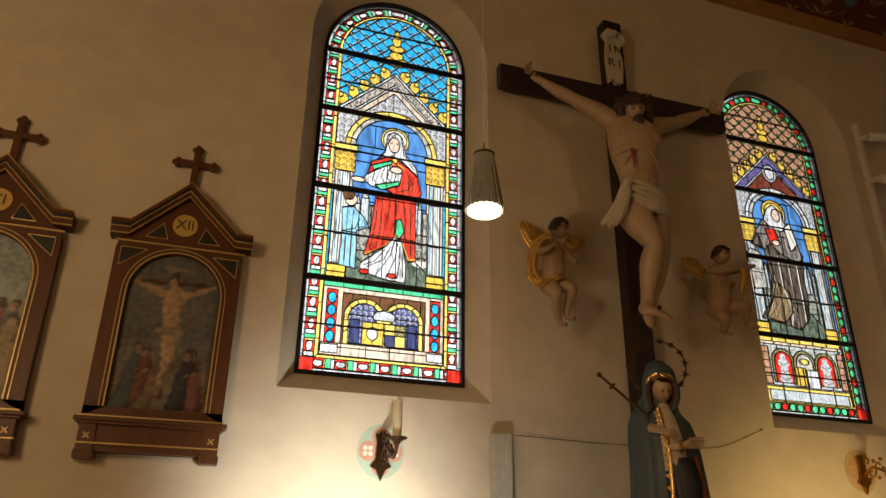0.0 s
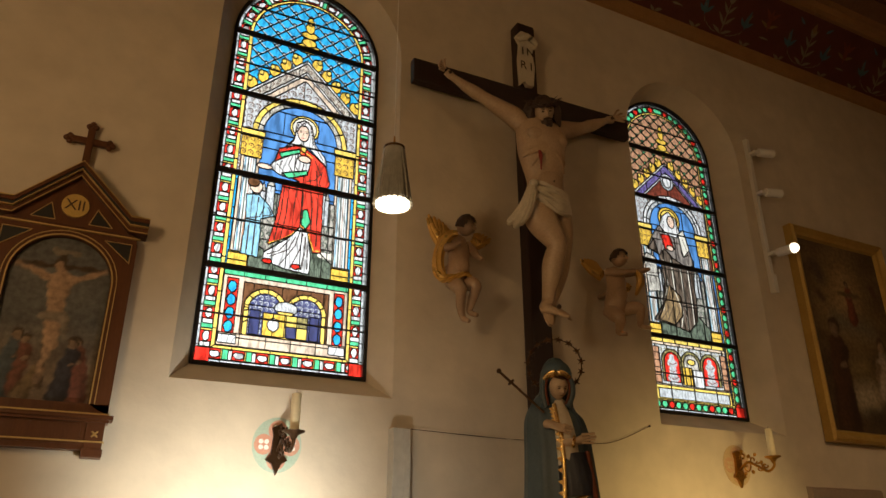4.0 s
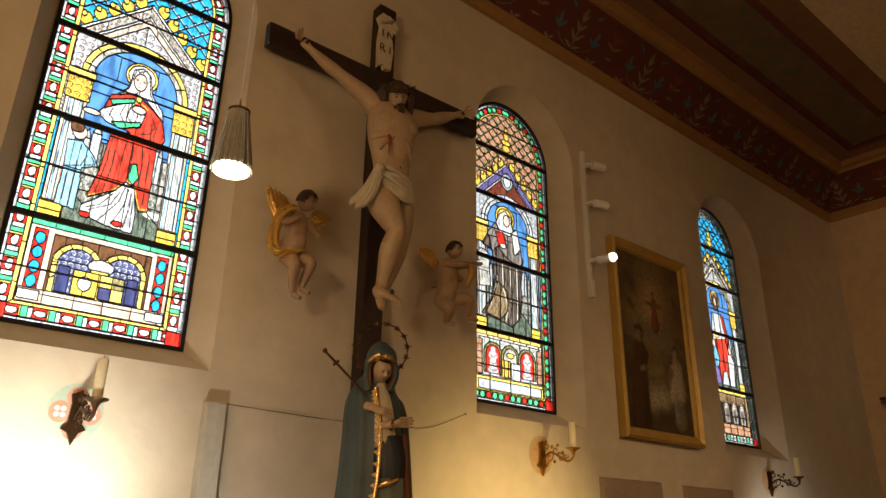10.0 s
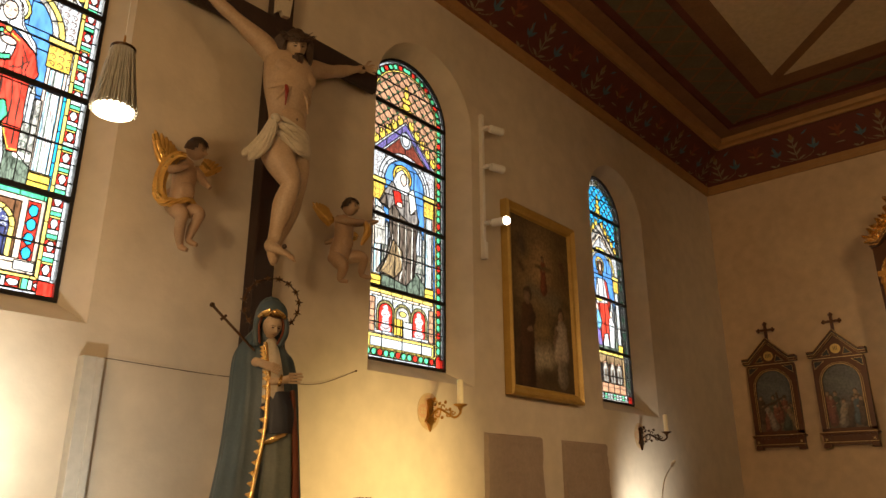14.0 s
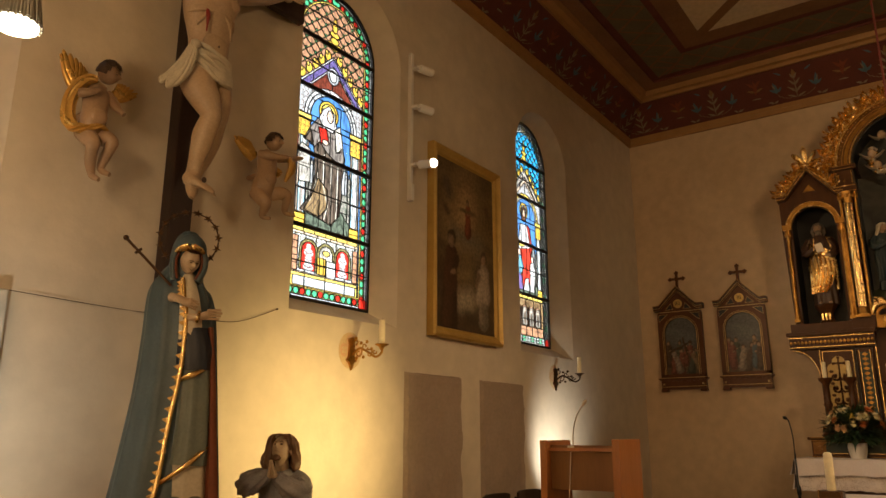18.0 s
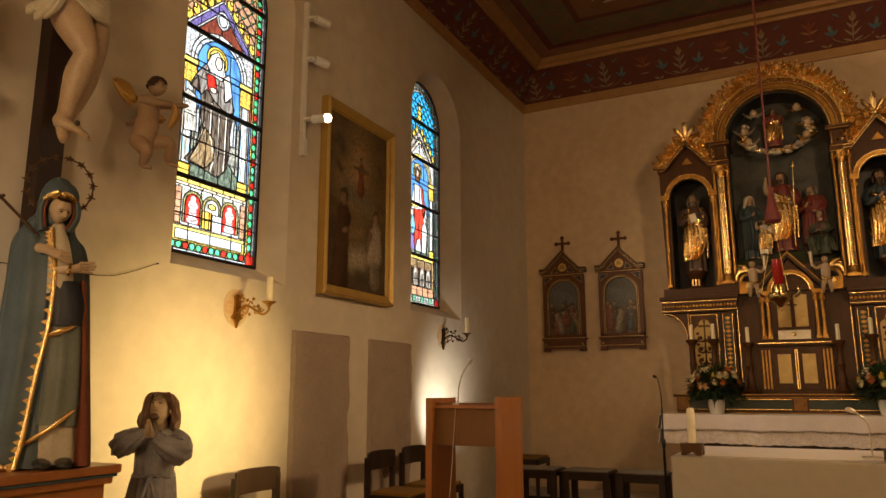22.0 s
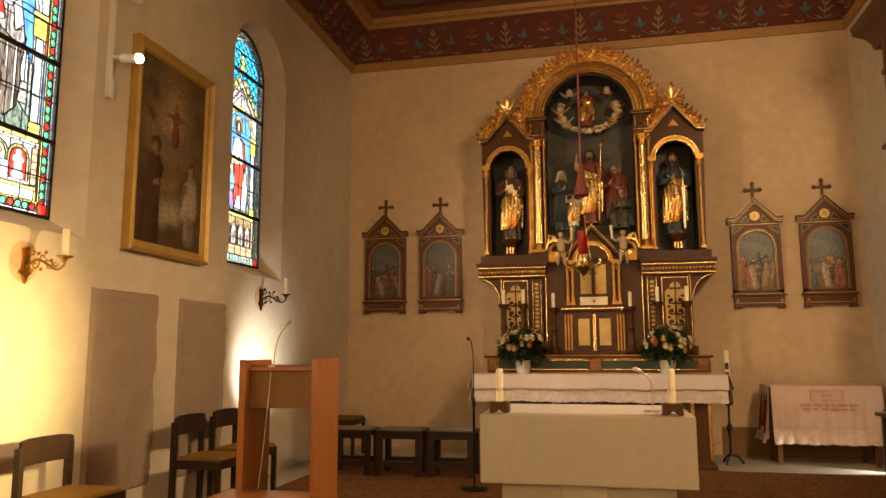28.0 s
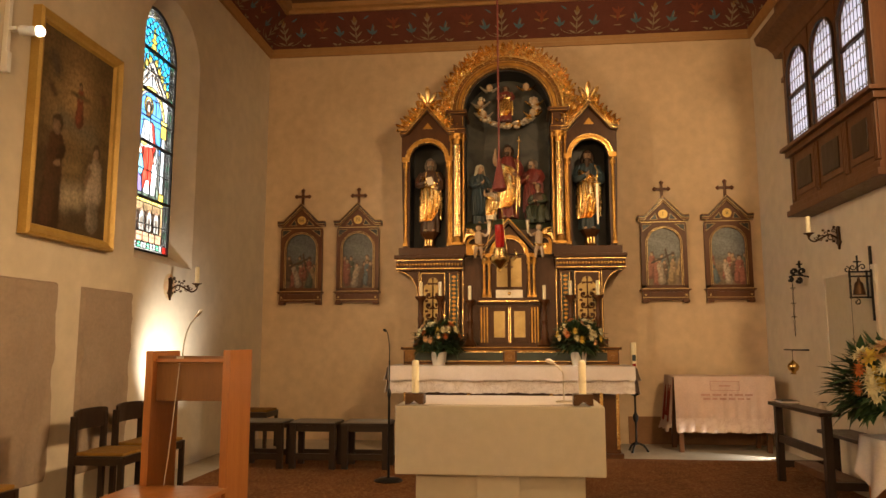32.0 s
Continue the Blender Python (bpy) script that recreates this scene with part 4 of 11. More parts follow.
    folds(g, "ink", ((-0.070, 1.025), (-0.074, 0.894), (-0.098, 0.709)), ((-0.042, 1.048), (-0.047, 0.863), (-0.066, 0.724)), ((0.002, 1.048), (-0.008, 0.894), (-0.008, 0.771)), ((0.036, 1.063), (0.040, 0.925), (0.035, 0.832)), ((0.069, 1.109), (0.093, 0.955), (0.095, 0.801)), ((0.102, 1.171), (0.124, 1.017), (0.127, 0.863), (0.131, 0.709)), ((0.138, 1.171), (0.124, 1.094), (0.156, 1.048)), ((0.092, 1.233), (0.127, 1.155), (0.098, 1.109), (0.055, 1.094)))
    folds(g, "ink", ((0.040, 0.794), (0.018, 0.694), (-0.058, 0.570)), ((0.055, 0.771), (0.045, 0.678), (0.000, 0.563)), ((0.071, 0.755), (0.072, 0.663), (0.058, 0.563)), ((0.016, 0.743), (-0.019, 0.663), (-0.111, 0.609)), ((-0.015, 0.724), (-0.069, 0.647), (-0.126, 0.620)), ((0.084, 0.709), (0.091, 0.570)))
    folds(g, "ink", ((-0.235, 0.937), (-0.235, 0.832), (-0.239, 0.609)), ((-0.202, 0.932), (-0.205, 0.817), (-0.205, 0.601)), ((-0.167, 0.886), (-0.186, 0.824), (-0.253, 0.801)), ((-0.146, 0.886), (-0.125, 0.848), (-0.165, 0.832)))


def nun(g):
    """Figure in a brown-grey habit with a white veil, a red book and a tall candle."""
    g.paint(g.oval(-0.029, 1.418, 0.100, 0.098), "gold")
    g.paint(g.oval(-0.029, 1.418, 0.078, 0.078), "yellow")
    g.paint(g.poly((-0.167, 1.127), (-0.126, 1.259), (0.077, 1.259), (0.159, 1.118), (0.132, 0.938), (0.133, 0.787), (0.116, 0.664), (0.027, 0.575), (-0.090, 0.602), (-0.277, 0.628), (-0.184, 0.745), (-0.145, 0.919)), "habit", np.floor((g.u + 0.5) / 0.075) + 20 * (g.v > 1.02) + 40 * (g.v > 0.76))
    g.paint(g.poly((-0.267, 1.155), (-0.208, 1.259), (-0.136, 1.354), (0.017, 1.286), (0.109, 1.312), (0.154, 1.089), (0.086, 1.061), (-0.033, 1.112), (-0.111, 1.174), (-0.160, 1.118)), "ash", (g.u > 0.0) + 2 * (g.v > 1.24))
    g.paint(g.poly((-0.260, 1.150), (-0.201, 1.240), (-0.166, 1.118), (-0.214, 1.146)), "habit")
    g.paint(g.poly((-0.172, 0.745), (-0.110, 0.900), (-0.013, 0.825), (-0.013, 0.692), (-0.091, 0.613), (-0.237, 0.636)), "tan", g.u > -0.09)
    g.paint(g.poly((-0.094, 1.433), (-0.032, 1.482), (0.034, 1.433), (0.056, 1.331), (0.023, 1.282), (-0.087, 1.293), (-0.125, 1.358)), "white")
    g.paint(g.oval(-0.014, 1.401, 0.034, 0.048), "flesh")
    g.paint(g.poly((-0.128, 1.286), (-0.047, 1.293), (-0.013, 1.184), (-0.099, 1.169)), "red")
    g.paint(g.oval(-0.053, 1.188, 0.032, 0.022), "flesh")
    g.paint(g.oval(0.081, 1.174, 0.030, 0.022), "flesh")
    g.paint(g.poly((0.039, 1.316), (0.095, 1.358), (0.132, 1.203), (0.065, 1.136)), "ivory")
    face(g, -0.011, 1.399, 1.4)
    folds(g, "ink", ((-0.130, 1.335), (-0.172, 1.240), (-0.203, 1.165)), ((-0.092, 1.278), (-0.124, 1.203), (-0.149, 1.127)), ((0.076, 1.278), (0.116, 1.165), (0.102, 1.089)), ((0.019, 1.259), (0.019, 1.127)), ((-0.086, 1.392), (-0.094, 1.316), (-0.041, 1.288)), ((0.035, 1.401), (0.033, 1.316)))
    folds(g, "ivory", ((-0.130, 1.089), (-0.121, 0.900), (-0.182, 0.711)), ((-0.060, 1.089), (-0.062, 0.862), (-0.008, 0.711), (-0.038, 0.607)), ((0.016, 1.070), (0.021, 0.825), (0.020, 0.598)), ((0.087, 1.033), (0.087, 0.787), (0.082, 0.636)))
    folds(g, "ink", ((-0.095, 1.089), (-0.092, 0.900), (-0.145, 0.711), (-0.214, 0.636)), ((-0.020, 1.089), (-0.020, 0.844), (0.021, 0.711), (-0.008, 0.587)), ((0.051, 1.051), (0.056, 0.825), (0.054, 0.617)), ((-0.122, 0.844), (-0.091, 0.749), (-0.156, 0.636)), ((-0.060, 0.825), (-0.043, 0.711), (-0.091, 0.626)), ((0.116, 1.033), (0.108, 0.825), (0.104, 0.673)))
    g.paint(g.poly((-0.307, 1.089), (-0.279, 1.118), (-0.200, 1.089), (-0.188, 0.844), (-0.295, 0.825)), "grey", g.v > 0.95)
    folds(g, "ink", ((-0.271, 0.938), (-0.268, 0.881)), ((-0.222, 0.938), (-0.219, 0.881)), ((-0.293, 0.966), (-0.200, 0.972)), ((-0.295, 1.014), (-0.276, 1.051), (-0.254, 1.014)))
    folds(g, "meadow", ((0.177, 0.976), (0.210, 1.014), (0.248, 0.938), (0.212, 0.844)), ((0.184, 0.825), (0.243, 0.787)), ((0.158, 0.749), (0.249, 0.673)))


def teacher(g):
    """Bearded figure in white with a scarlet mantle among children."""
    g.paint(g.oval(-0.04, 1.42, 0.085), "gold")
    g.paint(g.oval(-0.04, 1.42, 0.062), "white")
    g.paint(g.poly((-0.085, 1.3), (-0.08, 1.44), (-0.04, 1.47), (0.0, 1.44), (0.005, 1.3)), "brown")
    g.paint(g.oval(-0.04, 1.39, 0.028, 0.042), "flesh")
    g.paint(g.poly((-0.17, 1.05), (-0.12, 1.27), (0.04, 1.27), (0.09, 1.1), (0.06, 0.96), (-0.15, 0.95)), "white", np.floor((g.u + 1) / 0.1))
    g.paint(g.poly((0.02, 1.28), (0.08, 1.25), (0.13, 1.02), (0.06, 0.92), (0.07, 1.1)), "robe")
    g.paint(g.poly((-0.14, 0.99), (0.06, 1.02), (0.10, 0.9), (0.05, 0.58), (-0.14, 0.6), (-0.16, 0.8)), "robe", np.floor((g.u + 1) / 0.1))
    g.paint(g.oval(-0.10, 1.04, 0.06, 0.024), "yellow")
    g.paint(g.poly((-0.2, 0.72), (-0.17, 0.93), (-0.12, 0.92), (-0.07, 0.80), (-0.12, 0.72)), "teal")
    g.paint(g.oval(-0.155, 0.95, 0.03, 0.036), "flesh")
    g.paint(g.poly((-0.2, 0.56), (-0.19, 0.74), (-0.11, 0.7), (-0.09, 0.56)), "purple")
    g.paint(g.poly((0.06, 0.56), (0.07, 0.86), (0.13, 0.88), (0.18, 0.8), (0.15, 0.56)), "white", g.v > 0.74)
    g.paint(g.oval(0.12, 0.91, 0.03, 0.036), "flesh")
    g.paint(g.poly((-0.08, 0.56), (-0.05, 0.68), (0.03, 0.7), (0.05, 0.56)), "ice")
    face(g, -0.04, 1.39, 1.1)
    folds(g, "ink", ((-0.10, 0.96), (-0.09, 0.8), (-0.12, 0.62)), ((-0.04, 0.97), (-0.02, 0.8), (-0.05, 0.62)), ((0.03, 0.98), (0.05, 0.8), (0.02, 0.62)), ((0.07, 1.22), (0.10, 1.05)))
    folds(g, "ink", ((-0.12, 1.22), (-0.13, 1.08)), ((-0.07, 1.25), (-0.07, 1.1)), ((0.0, 1.25), (0.02, 1.08)), ((0.10, 0.84), (0.10, 0.6)), ((0.14, 0.82), (0.13, 0.6)))


def window(number, cx, label, frame_kind, field, dots, gable, arch_col, sky, figure, base):
    top = new("window_%d" % number)
    tagged(top, label, "window", "stained glass windows", "structure")
    g = Glazing()
    border(g, frame_kind)
    architecture(g, field, dots, gable, arch_col, sky)
    predella(g, base)
    figure(g)
    g.build(top, cx)

    def outline(half, low):
        return [(cx - half, low), (cx + half, low)] + arc(cx, SPRING, half, 0, 180, 28)
    part("window_frame", band(bmesh.new(), outline(HALF - 0.016, SILL + 0.016), outline(HALF + 0.004, SILL - 0.004), "y", GLASS_Y - 0.02, GLASS_Y + 0.02, 0, True), IRON, top, "black iron frame")
    for v in (0.51, 1.05, 1.555, 1.965):
        part("saddle_bar", boxed(cx - HALF, GLASS_Y - 0.026, SILL + v - 0.014, cx + HALF, GLASS_Y - 0.007, SILL + v + 0.014, 0.003), IRON, top)
    for v in (0.26, 0.78, 1.30, 1.76, 2.17):
        w = HALF if v < ARCH_V else math.sqrt(HALF ** 2 - (v - ARCH_V) ** 2)
        part("tie_bar", boxed(cx - w, GLASS_Y - 0.016, SILL + v - 0.004, cx + w, GLASS_Y - 0.007, SILL + v + 0.004), IRON, top)
    return top


window(1, WINDOWS[0][0], "arched stained glass window, veiled saint in a scarlet mantle", "mosaic", "cyan", "white", ("grey", "grey", "ice"), "yellow", "blue", standing_saint, 1)
window(2, WINDOWS[1][0], "arched stained glass window, nun in a dark habit under a rose lattice", "beads", "pink", "green", ("ice", "purple", "maroon"), "white", "blue", nun, 2)
window(3, WINDOWS[2][0], "arched stained glass window, figure in white and red among children", "plain", "cyan", "yellow", ("ice", "grey", "ice"), "yellow", "blue", teacher, 3)

# ---- stations of the cross ----


def painting(name, tones, scale=3.0, seed=0.0):
    """Old varnished oil paint: soft patches of a few dull tones with craquelure."""
    m = bpy.data.materials.new(name)
    m.use_nodes = True
    n, l = m.node_tree.nodes, m.node_tree.links
    b = n["Principled BSDF"]
    co, mp = n.new("ShaderNodeTexCoord"), n.new("ShaderNodeMapping")
    mp.inputs["Location"].default_value = (seed, seed * 1.7, seed * 0.6)
    l.new(co.outputs["Object"], mp.inputs[0])
    nz, ramp = n.new("ShaderNodeTexNoise"), n.new("ShaderNodeValToRGB")
    nz.inputs["Scale"].default_value, nz.inputs["Detail"].default_value, nz.inputs["Distortion"].default_value = scale, 5, 0.8
    l.new(mp.outputs[0], nz.inputs["Vector"])
    ramp.color_ramp.interpolation = "EASE"
    while len(ramp.color_ramp.elements) < len(tones):
        ramp.color_ramp.elements.new(0.5)
    for i, c in enumerate(tones):
        ramp.color_ramp.elements[i].position = 0.3 + 0.4 * i / (len(tones) - 1)
        ramp.color_ramp.elements[i].color = rgb(c)
    l.new(nz.outputs["Fac"], ramp.inputs[0])
    l.new(ramp.outputs[0], b.inputs["Base Color"])
    b.inputs["Roughness"].default_value = 0.42
    vo, bn = n.new("ShaderNodeTexVoronoi"), n.new("ShaderNodeBump")
    vo.inputs["Scale"].default_value = 90
    l.new(mp.outputs[0], vo.inputs["Vector"])
    l.new(vo.outputs["Distance"], bn.inputs["Height"])
    bn.inputs["Strength"].default_value, bn.inputs["Distance"].default_value = 0.08, 0.002
    l.new(bn.outputs[0], b.inputs["Normal"])
    return m


CANVAS = painting("dark_canvas", [(0.028, 0.03, 0.03), (0.05, 0.045, 0.038), (0.085, 0.07, 0.052), (0.055, 0.036, 0.024)], 5)
OIL_OCHRE = painting("oil_ochre", [(0.16, 0.10, 0.04), (0.24, 0.17, 0.08), (0.14, 0.09, 0.045)], 10)
DISC = mat("disc_gold", (0.62, 0.42, 0.12), 0.4, 0.3, second=(0.52, 0.34, 0.09), scale=20, bump=0.05)
NUMERAL = mat("numeral_brown", (0.06, 0.03, 0.015), 0.6, bump=0)
BLACK_PAINT = mat("black_paint", (0.022, 0.022, 0.020), 0.35, bump=0.03)


def oil_material():
    """Old varnished oil paint whose picture is laid down as colour on a fine mesh, with brush grain and craquelure."""
    m = bpy.data.materials.new("oil_paint")
    m.use_nodes = True
    n, l = m.node_tree.nodes, m.node_tree.links
    b = n["Principled BSDF"]
    at, co, nz, mr, mul = n.new("ShaderNodeAttribute"), n.new("ShaderNodeTexCoord"), n.new("ShaderNodeTexNoise"), n.new("ShaderNodeMapRange"), n.new("ShaderNodeMixRGB")
    at.attribute_name = "paint"
    nz.inputs["Scale"].default_value, nz.inputs["Detail"].default_value = 38, 5
    l.new(co.outputs["Object"], nz.inputs["Vector"])
    mr.inputs[1].default_value, mr.inputs[2].default_value, mr.inputs[3].default_value, mr.inputs[4].default_value = 0.3, 0.7, 0.7, 1.3
    l.new(nz.outputs["Fac"], mr.inputs[0])
    mul.blend_type, mul.inputs[0].default_value = "MULTIPLY", 1.0
    l.new(at.outputs["Color"], mul.inputs[1])
    l.new(mr.outputs[0], mul.inputs[2])
    l.new(mul.outputs[0], b.inputs["Base Color"])
    b.inputs["Roughness"].default_value, b.inputs["Specular IOR Level"].default_value = 0.38, 0.35
    vo, bn = n.new("ShaderNodeTexVoronoi"), n.new("ShaderNodeBump")
    vo.inputs["Scale"].default_value = 90
    l.new(co.outputs["Object"], vo.inputs["Vector"])
    l.new(vo.outputs["Distance"], bn.inputs["Height"])
    bn.inputs["Strength"].default_value, bn.inputs["Distance"].default_value = 0.08, 0.002
    l.new(bn.outputs[0], b.inputs["Normal"])
    return m


OIL_PAINT = oil_material()


def oil_picture(name, half, low, ceiling_at, y, ground, strokes, parent, nx=72, nz=120, label=""):
    """A painted panel. ground(x, z) gives its colour by height; each stroke is a soft-edged limb: (x0, z0, x1, z1, r0, r1, softness, colour)."""
    u = np.linspace(-half, half, nx + 1)
    tops = np.array([ceiling_at(v) for v in u])
    x = np.repeat(u[None, :], nz + 1, 0)
    z = low + np.linspace(0, 1, nz + 1)[:, None] * (tops - low)[None, :]
    col = ground(x, z)
    wob = 0.004 * np.sin(61 * x + 37 * z) + 0.003 * np.sin(143 * z - 97 * x)
    for x0, z0, x1, z1, r0, r1, soft, tone in strokes:
        dx, dz = x1 - x0, z1 - z0
        t = np.clip(((x - x0) * dx + (z - z0) * dz) / (dx * dx + dz * dz + 1e-9), 0, 1)
        d = np.hypot(x - x0 - t * dx, z - z0 - t * dz) + wob - (r0 + (r1 - r0) * t)
        a = np.clip(0.5 - d / (soft + 1e-6), 0, 1)[..., None]
        shade = 1 + 0.35 * np.clip((x - x0 - t * dx) / (r0 + r1 + 1e-6) * -1, -1, 1)[..., None]
        col = col * (1 - a) + np.array(tone) * shade * a
    verts = np.stack([x, np.full_like(x, y), z], -1).reshape(-1, 3)
    faces = [(j * (nx + 1) + i, j * (nx + 1) + i + 1, (j + 1) * (nx + 1) + i + 1, (j + 1) * (nx + 1) + i) for j in range(nz) for i in range(nx)]
    me = bpy.data.meshes.new(name)
    me.from_pydata(verts.tolist(), [], faces)
    me.materials.append(OIL_PAINT)
    layer = me.color_attributes.new("paint", "FLOAT_COLOR", "POINT")
    layer.data.foreach_set("color", np.concatenate([np.clip(col, 0.004, 1), np.ones(col.shape[:2] + (1,))], -1).astype(np.float32).ravel())
    ob = new(name, me)
    ob.parent = parent
    if label:
        ob["label"] = label
    return ob


def painted_robe(cx, z0, h, robe, tone, lean=0.0, w=0.2):
    """Soft strokes for one draped figure of height h in a picture: skirt, chest, arm, head and hair."""
    dark = tuple(v * 0.55 for v in robe)
    top = cx + lean * h
    return [(cx, z0, (cx + top) / 2, z0 + 0.45 * h, w * h * 0.8, w * h * 0.62, 0.02 * h + 0.006, dark),
            (cx - 0.03 * h, z0 + 0.05 * h, (cx + top) / 2, z0 + 0.5 * h, w * h * 0.42, w * h * 0.36, 0.05 * h, robe),
            ((cx + top) / 2, z0 + 0.45 * h, top, z0 + 0.76 * h, w * h * 0.6, w * h * 0.55, 0.02 * h + 0.006, robe),
            (top + 0.10 * h, z0 + 0.72 * h, top + 0.02 * h, z0 + 0.55 * h, 0.045 * h, 0.04 * h, 0.02 * h, dark),
            (top, z0 + 0.56 * h, top + 0.05 * h, z0 + 0.58 * h, 0.03 * h, 0.025 * h, 0.015 * h, tone),
            (top, z0 + 0.92 * h, top, z0 + 0.95 * h, 0.075 * h, 0.075 * h, 0.02 * h, tuple(v * 0.25 for v in tone)),
            (top - 0.008 * h, z0 + 0.885 * h, top - 0.008 * h, z0 + 0.915 * h, 0.055 * h, 0.055 * h, 0.02 * h, tone)]


BLUE_OIL, RED_OIL, OCHRE_OIL, BROWN_OIL, PALE_OIL, GREEN_OIL, FLESH_OIL = (0.055, 0.075, 0.085), (0.15, 0.058, 0.04), (0.15, 0.105, 0.055), (0.06, 0.038, 0.025), (0.20, 0.165, 0.125), (0.055, 0.062, 0.045), (0.21, 0.14, 0.09)


def words(text, size, material, depth=0.001):
    """Flat lettering in the built-in font as a mesh, centred, in the xz plane facing -y."""
    c = bpy.data.curves.new("lettering", "FONT")
    c.body, c.size, c.extrude, c.align_x, c.align_y = text, size, depth, "CENTER", "CENTER"
    tmp = bpy.data.objects.new("lettering", c)
    me = bpy.data.meshes.new_from_object(tmp)
    bpy.data.objects.remove(tmp)
    me.transform(pose(0, 0, 0, 90))
    me.materials.clear()
    me.materials.append(material)
    return me


def ellipse(cx, cz, a, b, n=14):
    return [(cx + a * math.cos(2 * math.pi * i / n), cz + b * math.sin(2 * math.pi * i / n)) for i in range(n)]


THIN_GILT = mat("thin_gilding", (0.60, 0.43, 0.17), 0.38, 0.45, second=(0.40, 0.26, 0.09), scale=20, bump=0.05)


def station(at, turn, numeral, scenes, label, sink=0.0):
    """Wooden aedicule: console, frame with round-headed picture, gable with numbered disc and a budded cross. Faces -y."""
    top = thing("station_of_the_cross", label, "wall picture", at, turn, "stations of the cross")
    H = 0.282
    # frame with an arched opening
    inner = [(0.2, 0.215), (0.2, 0.735)] + arc(0, 0.735, 0.2, 0, 180, 20)[1:] + [(-0.2, 0.215)]
    n = len(inner)
    outer = [(H, 0.17), (H, 0.735)] + [(H * max(-1, min(1, 1.35 * math.cos(radians(a)))), 0.735 + (0.305 - sink) * min(1, 1.35 * math.sin(radians(a)))) for a in np.linspace(0, 180, 21)[1:]] + [(-H, 0.17)]
    bm = band(bmesh.new(), inner, outer, "y", -0.055, -0.004)
    box(bm, -H, -0.055, 0.165, H, -0.004, 0.216)
    part("frame", bm, STATION_WOOD, top)
    for r, w, y in ((0.203, 0.006, -0.060), (0.222, 0.004, -0.059)):
        d = r - 0.2
        a = [(r, 0.215), (r, 0.735)] + arc(0, 0.735, r, 0, 180, 20)[1:] + [(-r, 0.215)]
        b = [(r + w, 0.215), (r + w, 0.735)] + arc(0, 0.735, r + w, 0, 180, 20)[1:] + [(-r - w, 0.215)]
        part("gilt_fillet", band(bmesh.new(), a, b, "y", y, -0.05), THIN_GILT, top, "thin gilded moulding round the picture")
    pic = part("picture", prism(bmesh.new(), [(-0.2, 0.2), (0.2, 0.2)] + arc(0, 0.735, 0.2, 0, 180, 20), "y", -0.028, -0.004), CANVAS, top, "dark varnished painted panel")
    oil_picture("painted_scene", 0.199, 0.205, lambda v: 0.735 + math.sqrt(max(0.0, 0.199 ** 2 - v * v)) + 0.0, -0.0295, *scenes, pic, 56, 96)
    for sgn in (-1, 1):
        bm = bmesh.new()
        prism(bm, [(sgn * 0.256, 0.982 - sink), (sgn * 0.150, 0.982 - sink), (sgn * 0.256, 0.90 - sink)], "y", -0.0575, -0.05)
        part("spandrel", bm, BLACK_PAINT, top, "black painted corner field")
        bm = bmesh.new()
        for (x0, z0), (x1, z1) in (((0.258, 0.985 - sink), (0.145, 0.985 - sink)), ((0.145, 0.985 - sink), (0.258, 0.895 - sink)), ((0.258, 0.895 - sink), (0.258, 0.985 - sink))):
            tube(bm, [(sgn * x0, -0.058, z0, 0.0022, 0.0022), (sgn * x1, -0.058, z1, 0.0022, 0.0022)], 6, 1)
        part("gilt_line", bm, THIN_GILT, top)
    # console
    part("console", box(boxed(-0.272, -0.07, 0.03, 0.272, -0.002, 0.15), -0.19, -0.075, 0.05, 0.19, -0.01, 0.13, 0.004), STATION_WOOD, top)
    part("ledge", box(boxed(-0.305, -0.095, 0.15, 0.305, -0.002, 0.168, 0.004), -0.29, -0.085, 0.138, 0.29, -0.002, 0.152, 0.003), STATION_WOOD, top)
    for z in (0.172, 0.062):
        part("gilt_line", boxed(-0.285, -0.088 if z > 0.1 else -0.079, z - 0.003, 0.285, -0.05, z + 0.003), THIN_GILT, top)
    for sgn in (-1, 1):
        x = sgn * 0.245
        part("foot", box(boxed(x - 0.04, -0.082, 0.0, x + 0.04, -0.002, 0.035, 0.006), x - 0.034, -0.078, 0.03, x + 0.034, -0.002, 0.142, 0.003), STATION_WOOD, top)
        bm = bmesh.new()
        for a in (45, 135):
            c, s = 0.016 * math.cos(radians(a)), 0.016 * math.sin(radians(a))
            tube(bm, [(x - c, -0.08, 0.092 - s, 0.004, 0.004), (x + c, -0.08, 0.092 + s, 0.004, 0.004)], 6, 1)
        part("rosette", bm, THIN_GILT, top, "small gilded rosette")
    # cornice that breaks up into the gable
    eave, peak = 1.035 - sink, 1.27 - sink * 1.15
    path = [(-0.315, eave), (-0.235, eave), (0.0, peak), (0.235, eave), (0.315, eave)]
    for off, thick, y, material, nm in ((0.0, 0.034, -0.088, STATION_WOOD, "cornice"), (0.030, 0.022, -0.104, BLACK_PAINT, "black_moulding"), (0.048, 0.016, -0.112, STATION_WOOD, "cap_moulding")):
        low = [(x, z + off) for x, z in path]
        high = [(x, z + off + thick * (1.35 if i == 2 else 1)) for i, (x, z) in enumerate(path)]
        part(nm, band(bmesh.new(), low, high, "y", y, -0.002), material, top)
    for off, y in ((0.002, -0.091), (0.028, -0.106), (0.066, -0.115)):
        low = [(x, z + off) for x, z in path]
        part("gilt_line", band(bmesh.new(), low, [(x, z + 0.005) for x, z in low], "y", y, -0.09), THIN_GILT, top)
